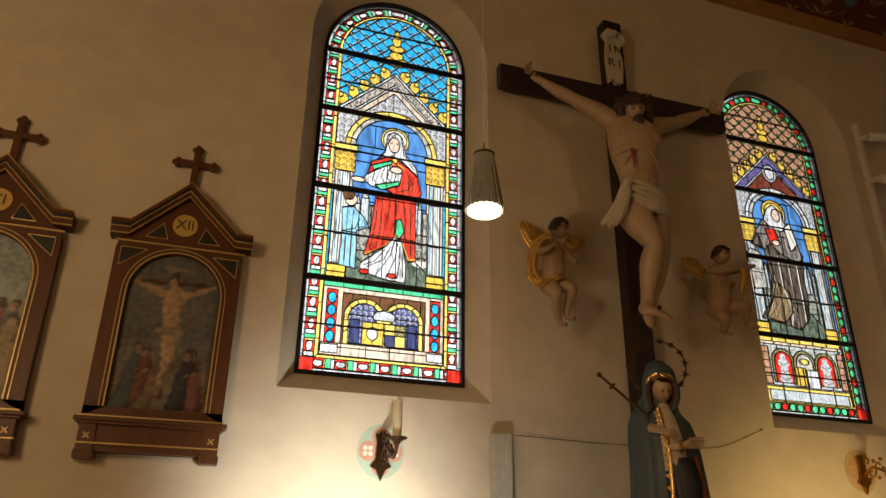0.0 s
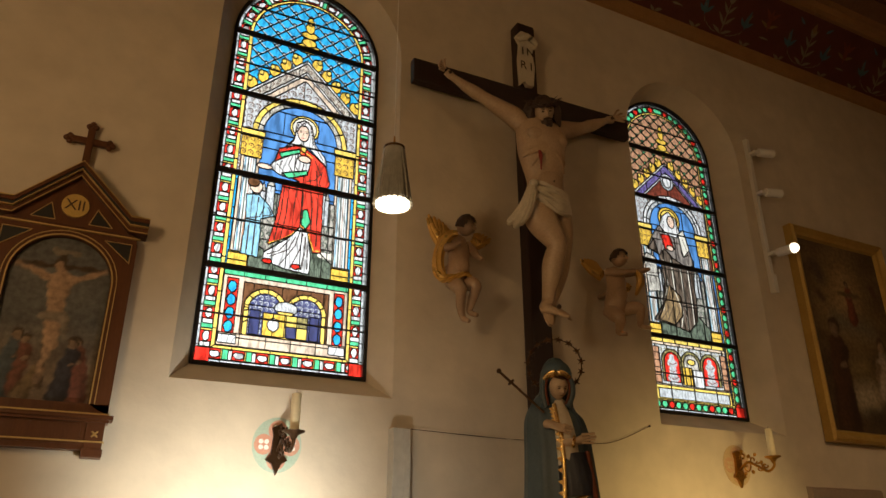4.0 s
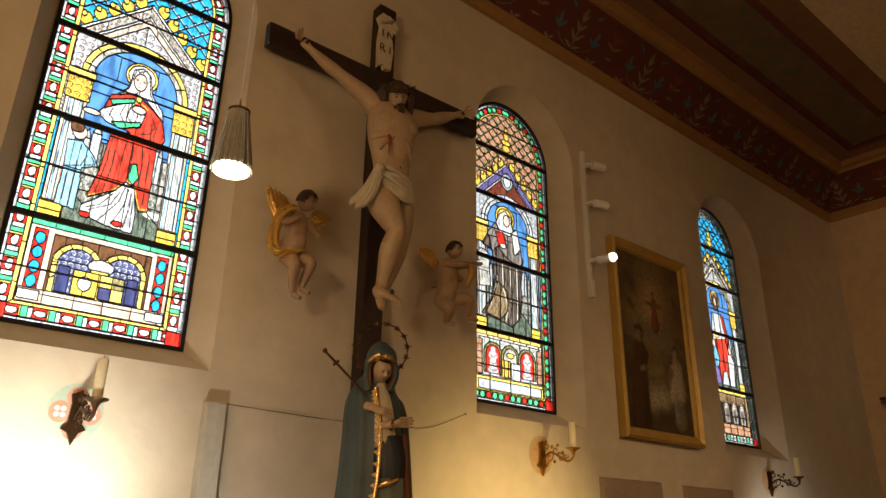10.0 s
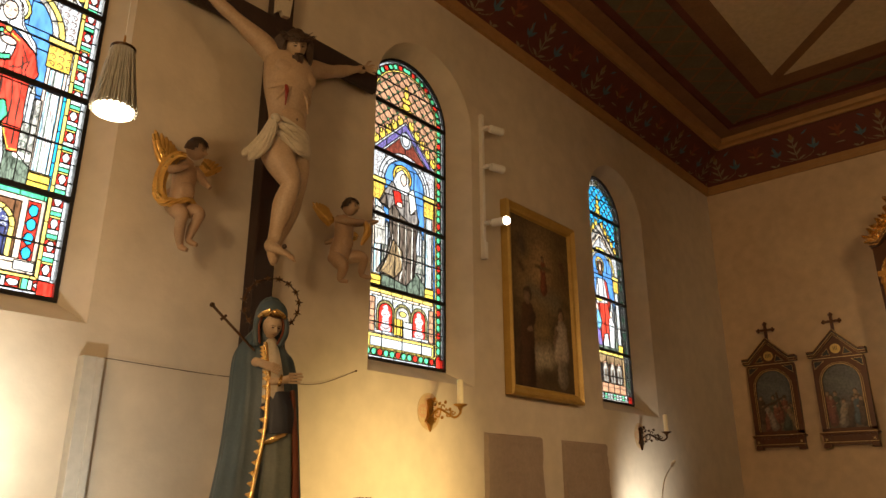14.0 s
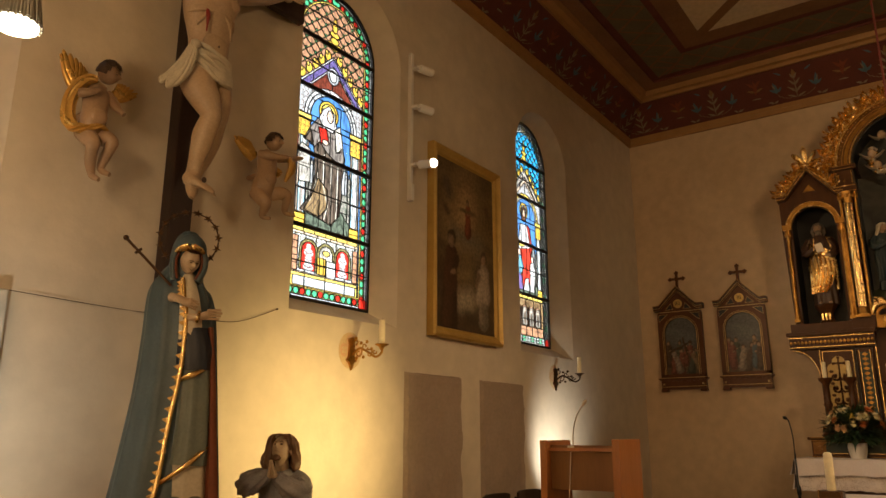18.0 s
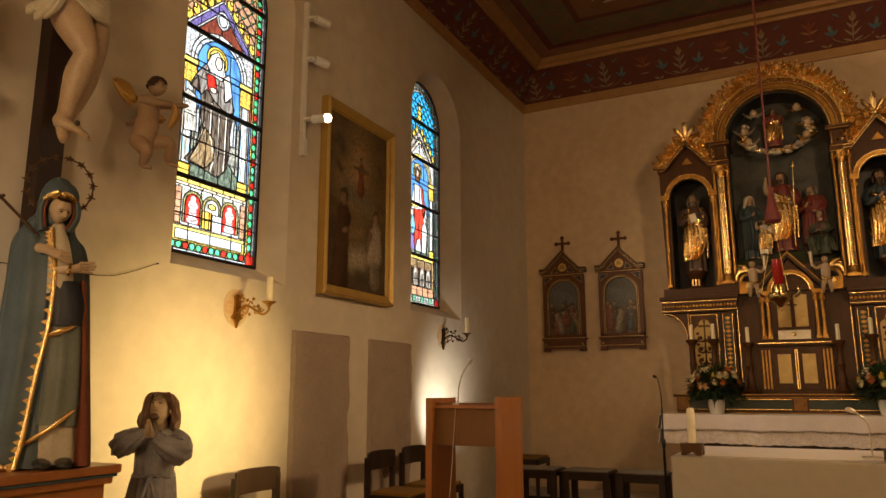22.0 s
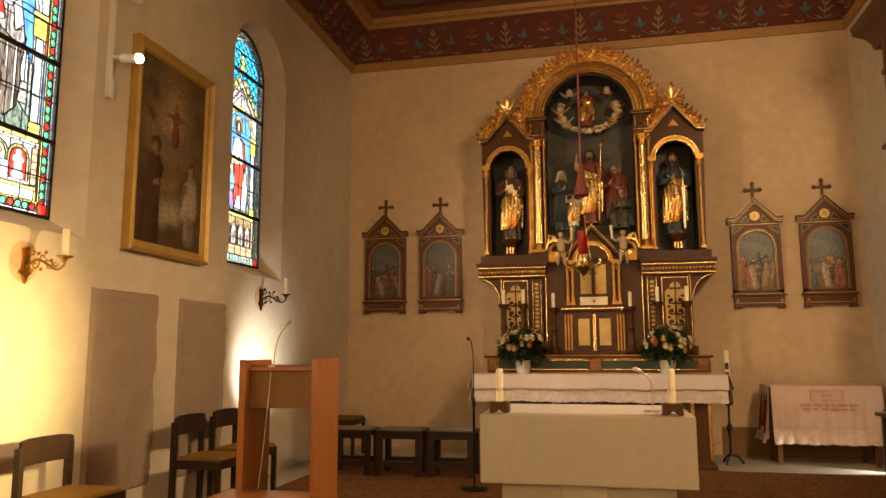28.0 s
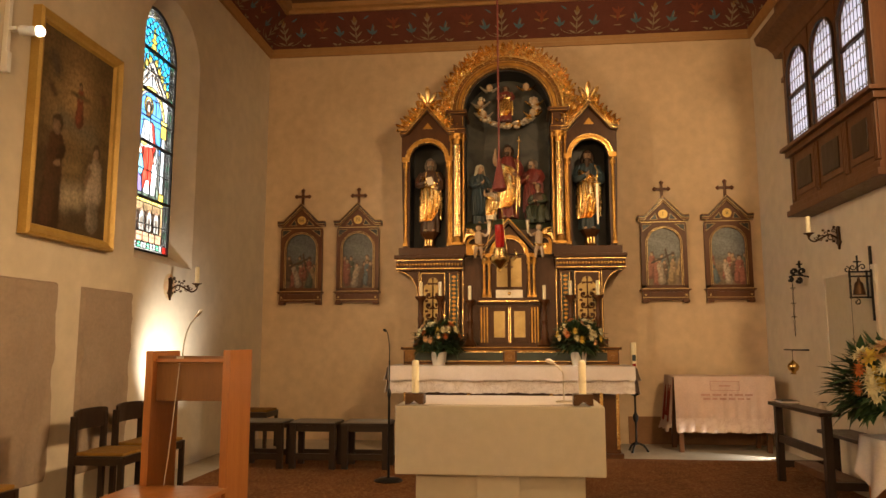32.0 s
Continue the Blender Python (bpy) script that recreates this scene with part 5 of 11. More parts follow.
    part("gable", prism(bmesh.new(), [(-0.25, eave - 0.005), (0.25, eave - 0.005), (0.0, peak + 0.005)], "y", -0.06, -0.004), STATION_WOOD, top)
    part("gilt_line", boxed(-0.29, -0.066, eave - 0.023, 0.29, -0.05, eave - 0.016), THIN_GILT, top)
    disc = part("disc", prism(bmesh.new(), ellipse(0, 1.115 - sink * 0.8, 0.056, 0.056, 28), "y", -0.07, -0.055), DISC, top, "gilded disc with a painted numeral")
    num = new("numeral", words(numeral, 0.07, NUMERAL))
    num.parent, num.location = disc, (0, -0.072, 1.115 - sink * 0.8)
    for sgn in (-1, 1):
        part("inlay", prism(bmesh.new(), [(sgn * 0.075, eave + 0.015), (sgn * 0.155, eave + 0.015), (sgn * 0.095, eave + 0.080)], "y", -0.064, -0.055), BLACK_PAINT, top)
        tri = [(sgn * 0.068, eave + 0.011), (sgn * 0.165, eave + 0.011), (sgn * 0.094, eave + 0.089)]
        bm = bmesh.new()
        for p, q in zip(tri, tri[1:] + tri[:1]):
            tube(bm, [(p[0], -0.064, p[1], 0.002, 0.002), (q[0], -0.064, q[1], 0.002, 0.002)], 6, 1)
        part("gilt_line", bm, THIN_GILT, top)
    # cross on the gable
    lift = sink * 0.3
    bm = box(bmesh.new(), -0.016, -0.04, peak + 0.03, 0.016, -0.015, 1.51 - lift, 0.003)
    box(bm, -0.075, -0.039, 1.43 - lift, 0.075, -0.016, 1.46 - lift, 0.003)
    for x, z in ((0, 1.525 - lift), (-0.085, 1.445 - lift), (0.085, 1.445 - lift)):
        for dx, dz in ((0, 0.014), (0.014, 0), (-0.014, 0), (0, -0.014)):
            ball(bm, (x + dx, -0.028, z + dz), 0.015, 0.012, 0.015, seg=8)
    box(bm, -0.028, -0.045, peak + 0.005, 0.028, -0.008, peak + 0.05, 0.004)
    part("cross", bm, STATION_WOOD, top, "small budded wooden cross", True)
    return top


def dusk(low, high, split):
    """Ground colour of a picture: dark earth below, dull sky above, with drifting clouds."""
    def at(x, z):
        t = np.clip((z - split) / 0.22 + 0.5, 0, 1)[..., None]
        cloud = (1 + 0.22 * np.sin(9 * x + 5 * np.sin(7 * z)) * np.sin(11 * z + 3 * x))[..., None]
        return (np.array(low) * (1 - t) + np.array(high) * t) * cloud
    return at


def crowd(seed, sky=(0.075, 0.08, 0.078), glow=1.0):
    """A press of small robed shapes round one pale figure, under a dull sky."""
    r = random.Random(seed)
    some = []
    for k in range(8):
        x = -0.155 + 0.31 * (k % 4) / 3 + r.uniform(-0.03, 0.03) + 0.04 * (k // 4)
        h = r.uniform(0.24, 0.32)
        some += painted_robe(x, 0.33 - 0.07 * (k // 4) + r.uniform(-0.02, 0.03), h, tuple(v * glow for v in r.choice((BLUE_OIL, RED_OIL, OCHRE_OIL, BROWN_OIL, GREEN_OIL, RED_OIL))), tuple(v * glow for v in FLESH_OIL), r.uniform(-0.25, 0.25), r.uniform(0.17, 0.25))
    x, a = r.uniform(-0.05, 0.05), r.uniform(-0.3, 0.3)
    some += painted_robe(x, 0.27, 0.27, tuple(v * glow for v in PALE_OIL), tuple(v * glow for v in FLESH_OIL), a, 0.22)
    if seed % 2:
        some += [(-0.15, 0.50, 0.12, 0.62, 0.012, 0.012, 0.008, BROWN_OIL), (0.02, 0.68, 0.06, 0.46, 0.012, 0.012, 0.008, BROWN_OIL)]
    return dusk((0.085 * glow, 0.06 * glow, 0.036 * glow), tuple(v * glow for v in sky), 0.5), some


def calvary():
    """Pale body on a cross under a dark sky, mourners in blue and red below."""
    some = [(0.0, 0.28, 0.0, 0.87, 0.014, 0.014, 0.006, BROWN_OIL), (-0.185, 0.795, 0.185, 0.805, 0.012, 0.012, 0.006, BROWN_OIL)]
    some += painted_robe(-0.135, 0.235, 0.27, BLUE_OIL, FLESH_OIL, 0.10, 0.24) + painted_robe(-0.085, 0.25, 0.24, RED_OIL, FLESH_OIL, 0.05, 0.16)
    some += painted_robe(0.145, 0.235, 0.26, RED_OIL, FLESH_OIL, -0.1, 0.24) + painted_robe(0.075, 0.235, 0.25, (0.035, 0.035, 0.045), FLESH_OIL, 0.1, 0.2)
    some += painted_robe(-0.06, 0.225, 0.15, OCHRE_OIL, FLESH_OIL, 0.35, 0.3) + [(-0.01, 0.30, 0.012, 0.35, 0.012, 0.008, 0.01, FLESH_OIL)]
    f = tuple(v * 1.7 for v in FLESH_OIL)
    some += [(0.005, 0.58, 0.005, 0.735, 0.032, 0.045, 0.012, f), (-0.04, 0.745, -0.17, 0.79, 0.016, 0.010, 0.008, f), (0.05, 0.745, 0.175, 0.80, 0.016, 0.010, 0.008, f), (0.0, 0.56, 0.01, 0.46, 0.024, 0.020, 0.010, f), (0.01, 0.46, -0.005, 0.345, 0.020, 0.010, 0.010, f),
             (0.022, 0.55, 0.028, 0.45, 0.020, 0.016, 0.010, f), (-0.03, 0.575, 0.045, 0.57, 0.02, 0.024, 0.010, PALE_OIL), (0.05, 0.57, 0.06, 0.49, 0.014, 0.008, 0.012, PALE_OIL), (-0.012, 0.80, -0.012, 0.815, 0.022, 0.022, 0.008, BROWN_OIL), (-0.012, 0.79, -0.012, 0.80, 0.016, 0.016, 0.008, f),
             (-0.035, 0.868, 0.045, 0.866, 0.013, 0.013, 0.006, PALE_OIL)]
    return dusk((0.16, 0.12, 0.082), (0.105, 0.107, 0.10), 0.45), some


station((-0.200, N_WALL, 1.78), 0, "XII", calvary(), "brown wooden station with gilded lines, arched picture and gable cross", 0.045)
station((-0.988, N_WALL, 1.78), 0, "XI", crowd(3, (0.16, 0.19, 0.19), 1.6), "brown wooden station, arched picture of clouded blue and flesh tones", 0.045)
for y, num, seed in ((2.875, "IIII", 11), (2.115, "III", 12), (-1.80, "I", 13), (-2.58, "II", 14)):
    station((E_WALL, y, 1.895), -90, num, crowd(seed, glow=2.3 if y < 0 else 1.3), "brown wooden station with a dim arched picture beside the retable")

# ---- statues ----
SKIN = mat("painted_flesh", (0.47, 0.345, 0.225), 0.5, second=(0.37, 0.25, 0.15), scale=9, amount=0.5, bump=0.05)
HAIR = mat("painted_hair", (0.045, 0.024, 0.014), 0.55, second=(0.075, 0.042, 0.025), scale=30, bump=0.6, bump_scale=70)
LOIN = mat("painted_cloth", (0.60, 0.54, 0.42), 0.6, second=(0.46, 0.40, 0.30), scale=12, bump=0.2)
WOUND = mat("wound_red", (0.30, 0.03, 0.02), 0.5, bump=0)
BLUE_ROBE = mat("blue_mantle", (0.055, 0.085, 0.10), 0.5, second=(0.036, 0.06, 0.072), scale=8, bump=0.15)
NAVY_APRON = mat("navy_apron", (0.02, 0.024, 0.038), 0.5, second=(0.012, 0.015, 0.025), scale=10, bump=0.1)
TEAL_ROBE = mat("grey_green_dress", (0.15, 0.17, 0.145), 0.55, second=(0.10, 0.125, 0.11), scale=8, bump=0.15)
RUST = mat("rust_lining", (0.20, 0.055, 0.022), 0.55, second=(0.13, 0.035, 0.015), scale=8, bump=0.1)
CREAM_CLOTH = mat("cream_gown", (0.55, 0.48, 0.36), 0.6, second=(0.42, 0.36, 0.26), scale=8, bump=0.1)
SMOCK = mat("blue_grey_smock", (0.27, 0.255, 0.265), 0.5, second=(0.12, 0.11, 0.115), scale=14, amount=0.8, bump=0.2)


CHILD_SKIN = mat("warm_painted_flesh", (0.37, 0.245, 0.15), 0.45, second=(0.29, 0.18, 0.105), scale=9, amount=0.5, bump=0.05)
BURNISHED = mat("burnished_gold", (0.70, 0.44, 0.12), 0.3, 0.6, second=(0.45, 0.25, 0.06), scale=14, amount=0.6, bump=0.2, bump_scale=50)
CHESTNUT = mat("chestnut_hair", (0.13, 0.062, 0.028), 0.5, second=(0.07, 0.032, 0.015), scale=30, bump=0.4)


def figure(name, bm, materials, label, category="statue", group=""):
    ob = obj(name, bm, materials, True)
    return tagged(ob, label, category, group)


def shell(bm, rows, seg=40, index=0, folds=6, depth=0.12, thick=0.06, steps=4, phase=0.0):
    """A hanging cloth that wraps part of a body: rows of (x, y, z, radius across, radius deep, first angle, last angle); -90 is the front."""
    line = spline(rows, steps)
    n = len(line)
    outer, inner = [], []
    for k, (x, y, z, rx, ry, a0, a1) in enumerate(line):
        out, back = [], []
        for i in range(seg + 1):
            f = i / seg
            a = radians(a0 + (a1 - a0) * f)
            s = math.sin(math.pi * folds * f + phase + 0.5 * math.sin(2.2 * k / n + 3 * f))
            w = 1 + depth * (1.6 * abs(s) - 0.8) * (0.45 + 0.55 * k / n)
            out.append(bm.verts.new((x + rx * w * math.cos(a), y + ry * w * math.sin(a), z)))
            back.append(bm.verts.new((x + rx * (w - thick) * math.cos(a), y + ry * (w - thick) * math.sin(a), z)))
        outer.append(out)
        inner.append(back)
    fs = []
    for k in range(n - 1):
        for i in range(seg):
            fs.append(bm.faces.new((outer[k][i], outer[k][i + 1], outer[k + 1][i + 1], outer[k + 1][i])))
            fs.append(bm.faces.new((inner[k][i], inner[k + 1][i], inner[k + 1][i + 1], inner[k][i + 1])))
        for i in (0, seg):
            fs.append(bm.faces.new((outer[k][i], outer[k + 1][i], inner[k + 1][i], inner[k][i])))
    for k in (0, n - 1):
        for i in range(seg):
            fs.append(bm.faces.new((outer[k][i], outer[k][i + 1], inner[k][i + 1], inner[k][i])))
    for f in fs:
        f.material_index = index
    bmesh.ops.recalc_face_normals(bm, faces=fs)
    return bm


def limb(bm, rows, seg=14, index=0):
    tube(bm, [r if len(r) == 5 else (*r, r[3]) for r in rows], seg, 4, index)


def crucifix():
    top = thing("crucifix", "dark wooden wall cross carrying a pale carved figure", "crucifix", (0, 0, 0))
    yb, yf = N_WALL - 0.002, 3.305
    part("upright", boxed(2.188, yf, 1.55, 2.322, yb, 4.765, 0.012), CROSS_WOOD, top)
    bar = boxed(-0.82, yf - 0.004, -0.08, 0.82, yb - 0.04, 0.08, 0.014)
    bmesh.ops.transform(bar, matrix=Matrix.Translation((2.245, 0, 4.142)) @ Matrix.Rotation(radians(-0.9), 4, "Y"), verts=bar.verts[:])
    part("crossbar", bar, CROSS_WOOD, top)
    bm = bmesh.new()
    line = [(0.0, 0.0), (0.035, 0.03), (0.05, 0.0), (0.1, 0.01), (0.115, 0.16), (0.1, 0.27), (0.135, 0.33), (0.1, 0.42), (0.02, 0.43), (-0.02, 0.38), (0.01, 0.33), (-0.005, 0.2)]
    prism(bm, [(2.17 + x, 4.235 + z) for x, z in line], "y", yf - 0.035, yf - 0.004)
    tube(bm, [(2.16, yf - 0.03, 4.58, 0.02, 0.02), (2.23, yf - 0.045, 4.62, 0.026, 0.026), (2.31, yf - 0.03, 4.59, 0.02, 0.02)], 8, 3)
    scroll = part("title_scroll", bm, LOIN, top, "curled pale parchment scroll with letters", True)
    for i, ch in enumerate("INRI"):
        m = new("letter", words(ch, 0.085, NUMERAL))
        m.parent, m.location = scroll, (2.195 + 0.06 * (i % 2), yf - 0.038, 4.50 - 0.115 * (i // 2))
    bm = bmesh.new()
    # torso with chest, ribs and belly
    tube(bm, [(2.20, 3.13, 3.20, 0.10, 0.08), (2.20, 3.12, 3.28, 0.125, 0.09), (2.20, 3.115, 3.36, 0.122, 0.088), (2.20, 3.115, 3.44, 0.118, 0.080), (2.19, 3.11, 3.53, 0.134, 0.088), (2.178, 3.105, 3.62, 0.152, 0.10),
              (2.18, 3.10, 3.71, 0.165, 0.105), (2.185, 3.11, 3.79, 0.158, 0.09), (2.185, 3.13, 3.85, 0.10, 0.065), (2.185, 3.13, 3.88, 0.05, 0.05)], 28, 5)
    for s in (-1, 1):
        ball(bm, (2.18 + s * 0.068, 3.035, 3.70), 0.075, 0.034, 0.052, 0, 16)
        tube(bm, [(2.185 + s * 0.025, 3.02, 3.60, 0.010, 0.010), (2.185 + s * 0.075, 3.03, 3.56, 0.012, 0.012), (2.19 + s * 0.112, 3.065, 3.50, 0.008, 0.008)], 8, 4)
        for j in range(3):
            tube(bm, [(2.18 + s * 0.06, 3.018, 3.645 - 0.03 * j, 0.005, 0.005), (2.18 + s * 0.115, 3.045, 3.635 - 0.032 * j, 0.009, 0.008), (2.18 + s * 0.145, 3.09, 3.62 - 0.03 * j, 0.005, 0.005)], 8, 3)
        tube(bm, [(2.185 + s * 0.02, 3.065, 3.835, 0.012, 0.012), (2.185 + s * 0.09, 3.075, 3.845, 0.014, 0.012), (2.185 + s * 0.15, 3.11, 3.87, 0.012, 0.012)], 8, 3)
    ball(bm, (2.20, 3.055, 3.42), 0.082, 0.035, 0.075, 0, 16)
    ball(bm, (2.198, 3.022, 3.405), 0.006, 0.004, 0.008, 1, 6)
    # arms pulled up to the nails
    limb(bm, [(2.075, 3.12, 3.80, 0.070, 0.062), (2.005, 3.14, 3.865, 0.064, 0.058), (1.93, 3.155, 3.905, 0.055, 0.05), (1.845, 3.175, 3.958, 0.041, 0.038), (1.79, 3.19, 3.99, 0.043, 0.039), (1.735, 3.205, 4.025, 0.037, 0.033), (1.66, 3.222, 4.075, 0.023, 0.022), (1.635, 3.226, 4.092, 0.031, 0.018), (1.605, 3.226, 4.112, 0.028, 0.013)])
    limb(bm, [(2.29, 3.12, 3.80, 0.070, 0.062), (2.37, 3.14, 3.862, 0.062, 0.056), (2.46, 3.155, 3.90, 0.053, 0.048), (2.565, 3.178, 3.955, 0.040, 0.037), (2.63, 3.192, 3.995, 0.043, 0.039), (2.70, 3.207, 4.04, 0.036, 0.032), (2.80, 3.222, 4.103, 0.022, 0.021), (2.83, 3.226, 4.118, 0.030, 0.018), (2.862, 3.226, 4.136, 0.027, 0.013)])
    for hx, hz, s in ((1.60, 4.116, -1), (2.867, 4.14, 1)):
        for k in range(5):
            a = radians((20, 50, 72, 92, 112)[k])
            d = Vector((s * math.sin(a), 0, math.cos(a)))
            p, q = Vector((hx, 3.222, hz)) + d * 0.012, Vector((hx, 3.20, hz)) + d * 0.055
            r = q + d * 0.008 + Vector((0, -0.022, -0.012))
            tube(bm, [(*p, 0.0085, 0.0085), (*q, 0.0075, 0.0075), (*r, 0.005, 0.005)], 7, 3)
    # legs, one foot nailed over the other
    limb(bm, [(2.12, 3.12, 3.26, 0.09, 0.085), (2.135, 3.075, 3.16, 0.094, 0.088), (2.165, 3.045, 3.08, 0.078, 0.074), (2.186, 3.025, 3.015, 0.058, 0.058), (2.188, 3.03, 2.98, 0.054, 0.056), (2.185, 3.065, 2.91, 0.059, 0.062),
              (2.185, 3.085, 2.85, 0.055, 0.056), (2.182, 3.115, 2.76, 0.039, 0.041), (2.178, 3.125, 2.70, 0.035, 0.04), (2.158, 3.11, 2.655, 0.042, 0.036), (2.185, 3.065, 2.632, 0.038, 0.022), (2.212, 3.03, 2.606, 0.031, 0.014), (2.232, 3.012, 2.586, 0.016, 0.008)], 18)
    limb(bm, [(2.275, 3.13, 3.26, 0.082, 0.08), (2.275, 3.105, 3.15, 0.078, 0.076), (2.268, 3.08, 3.05, 0.060, 0.060), (2.262, 3.08, 2.99, 0.051, 0.053), (2.262, 3.115, 2.90, 0.052, 0.054), (2.25, 3.14, 2.81, 0.042, 0.043),
              (2.225, 3.155, 2.73, 0.032, 0.034), (2.20, 3.15, 2.675, 0.034, 0.036), (2.17, 3.11, 2.62, 0.036, 0.026), (2.150, 3.08, 2.575, 0.029, 0.016), (2.140, 3.065, 2.545, 0.014, 0.009)], 18)
    ball(bm, (2.188, 2.985, 3.005), 0.032, 0.018, 0.034, 0, 10)
    for j in range(5):
        tube(bm, [(2.205 + 0.009 * j, 3.022 + 0.003 * j, 2.604 - 0.004 * j, 0.006, 0.006), (2.222 + 0.007 * j, 3.002 + 0.004 * j, 2.588 - 0.003 * j, 0.005, 0.005)], 6, 1)
    # head bowed to the side, hair in strands, crown of thorns
    lean = Matrix.Rotation(radians(-22), 3, "Z") @ Matrix.Rotation(radians(-10), 3, "Y") @ Matrix.Rotation(radians(40), 3, "X")
    hc = Vector((2.158, 3.030, 3.872))
    head(bm, hc, 0.083, lean, 0, 1, False, 0.08)
    beard = [lean @ Vector(p) * 0.083 + hc for p in ((0, -0.66, -0.62), (0, -0.78, -0.88), (0, -0.76, -1.08), (0, -0.68, -1.26))]
    tube(bm, [(*beard[0], 0.042, 0.026), (*beard[1], 0.040, 0.028), (*beard[2], 0.026, 0.022), (*beard[3], 0.008, 0.008)], 16, 3, 1, 7, 0.16)
    lip = [lean @ Vector((s, -0.95, -0.33 - 0.3 * abs(s))) * 0.083 + hc for s in (-0.3, -0.12, 0.12, 0.3)]
    tube(bm, [(*q, 0.005, 0.006) for q in lip], 6, 2, 1)
    tube(bm, [(2.183, 3.10, 3.80, 0.048, 0.045), (2.17, 3.065, 3.86, 0.044, 0.044)], 12, 2)
    for s in (-1, 1):
        for j in range(3):
            st = [lean @ Vector(p) * 0.083 + hc for p in ((s * 0.62, 0.1 + 0.2 * j, 0.75), (s * (0.92 + 0.05 * j), -0.05 + 0.25 * j, 0.1), (s * (0.98 + 0.08 * j), -0.10 + 0.25 * j, -0.6), (s * (1.1 - 0.1 * j), -0.22 + 0.3 * j, -1.25))]
            tube(bm, [(*st[0], 0.022, 0.022), (*st[1], 0.030, 0.028), (*st[2], 0.026, 0.024), (*st[3], 0.006, 0.006)], 10, 4, 1, 4, 0.22, swirl=0.4)
    for k in range(3):
        ringp = [lean @ Vector((0.98 * math.cos(a), 0.05 + 1.02 * math.sin(a), 0.60 + 0.14 * math.sin(4 * a + 2.1 * k))) * 0.083 + hc for a in np.linspace(0, 2 * math.pi, 25)]
        tube(bm, [(*p, 0.0065, 0.0065) for p in ringp], 6, 1, 1)
    for a in np.linspace(0, 6.2, 17):
        p, q = (lean @ Vector((r * math.cos(a), 0.05 + r * math.sin(a), z + 0.12 * math.sin(5 * a))) * 0.083 + hc for r, z in ((1.0, 0.62), (1.42, 0.86)))
        tube(bm, [(*p, 0.004, 0.004), (*q, 0.001, 0.001)], 5, 1, 1)
    # loincloth: a wrapped band of slanting folds, knotted at one hip, with a falling end
    shell(bm, [(2.195, 3.115, 3.365, 0.128, 0.098, -190, 10), (2.20, 3.11, 3.31, 0.138, 0.108, -190, 10), (2.203, 3.105, 3.25, 0.142, 0.116, -190, 10), (2.205, 3.10, 3.205, 0.132, 0.108, -185, 5)], 40, 2, 5, 0.03, 0.05, 5)
    for j, (za, zm, zb, r) in enumerate(((3.372, 3.350, 3.315, 0.016), (3.350, 3.315, 3.285, 0.019), (3.335, 3.278, 3.255, 0.021), (3.315, 3.240, 3.232, 0.020), (3.300, 3.208, 3.208, 0.017))):
        tube(bm, [(2.060, 3.05, za, r * 0.5, r * 0.7), (2.11, 3.012, (za + zm) / 2 + 0.006 * (-1) ** j, r * 0.75, r * 0.8), (2.19, 3.0, zm - 0.008 * (-1) ** j, r * 0.7, r * 0.75), (2.275, 3.025, (zm + zb) / 2, r * 0.8, r * 0.75), (2.322, 3.075, zb, r * 0.6, r * 0.6)], 14, 5, 2, 3, 0.12, swirl=0.2)
    for a, b, c, w in ((0.0, 0.0, 0.0, 0.020), (-0.026, 0.012, 0.012, 0.015), (0.026, -0.008, 0.016, 0.017), (0.050, -0.012, 0.045, 0.013)):
        tube(bm, [(2.045, 3.03, 3.355, 0.014, 0.016), (2.03 + a * 0.3, 3.014 + b, 3.30, 0.017, 0.014), (2.005 + a * 0.7, 3.015 + b, 3.22 + c, w, 0.014), (1.975 + a, 3.03 + b, 3.145 + c, w * 1.2, 0.012), (1.940 + a * 1.2, 3.045 + b, 3.095 + c, w * 1.3, 0.009), (1.925 + a * 1.2, 3.05 + b, 3.085 + c, w * 0.9, 0.005)], 20, 4, 2, 4, 0.22, swirl=0.2)
    ball(bm, (2.05, 3.012, 3.352), 0.030, 0.024, 0.026, 2, 12)
    # wound and nails
    tube(bm, [(2.098, 3.006, 3.575, 0.010, 0.006), (2.098, 2.998, 3.545, 0.015, 0.007), (2.103, 3.006, 3.50, 0.008, 0.005), (2.106, 3.014, 3.455, 0.003, 0.003)], 8, 3, 3)
    ball(bm, (2.185, 3.035, 2.648), 0.014, 0.012, 0.014, 1, 8)
    ball(bm, (1.622, 3.205, 4.10), 0.011, 0.01, 0.011, 1, 8)
    ball(bm, (2.843, 3.205, 4.126), 0.011, 0.01, 0.011, 1, 8)
    figure("carved_figure", bm, [SKIN, HAIR, LOIN, WOUND], "pale painted carved figure with a knotted white loincloth", "statue")


crucifix()


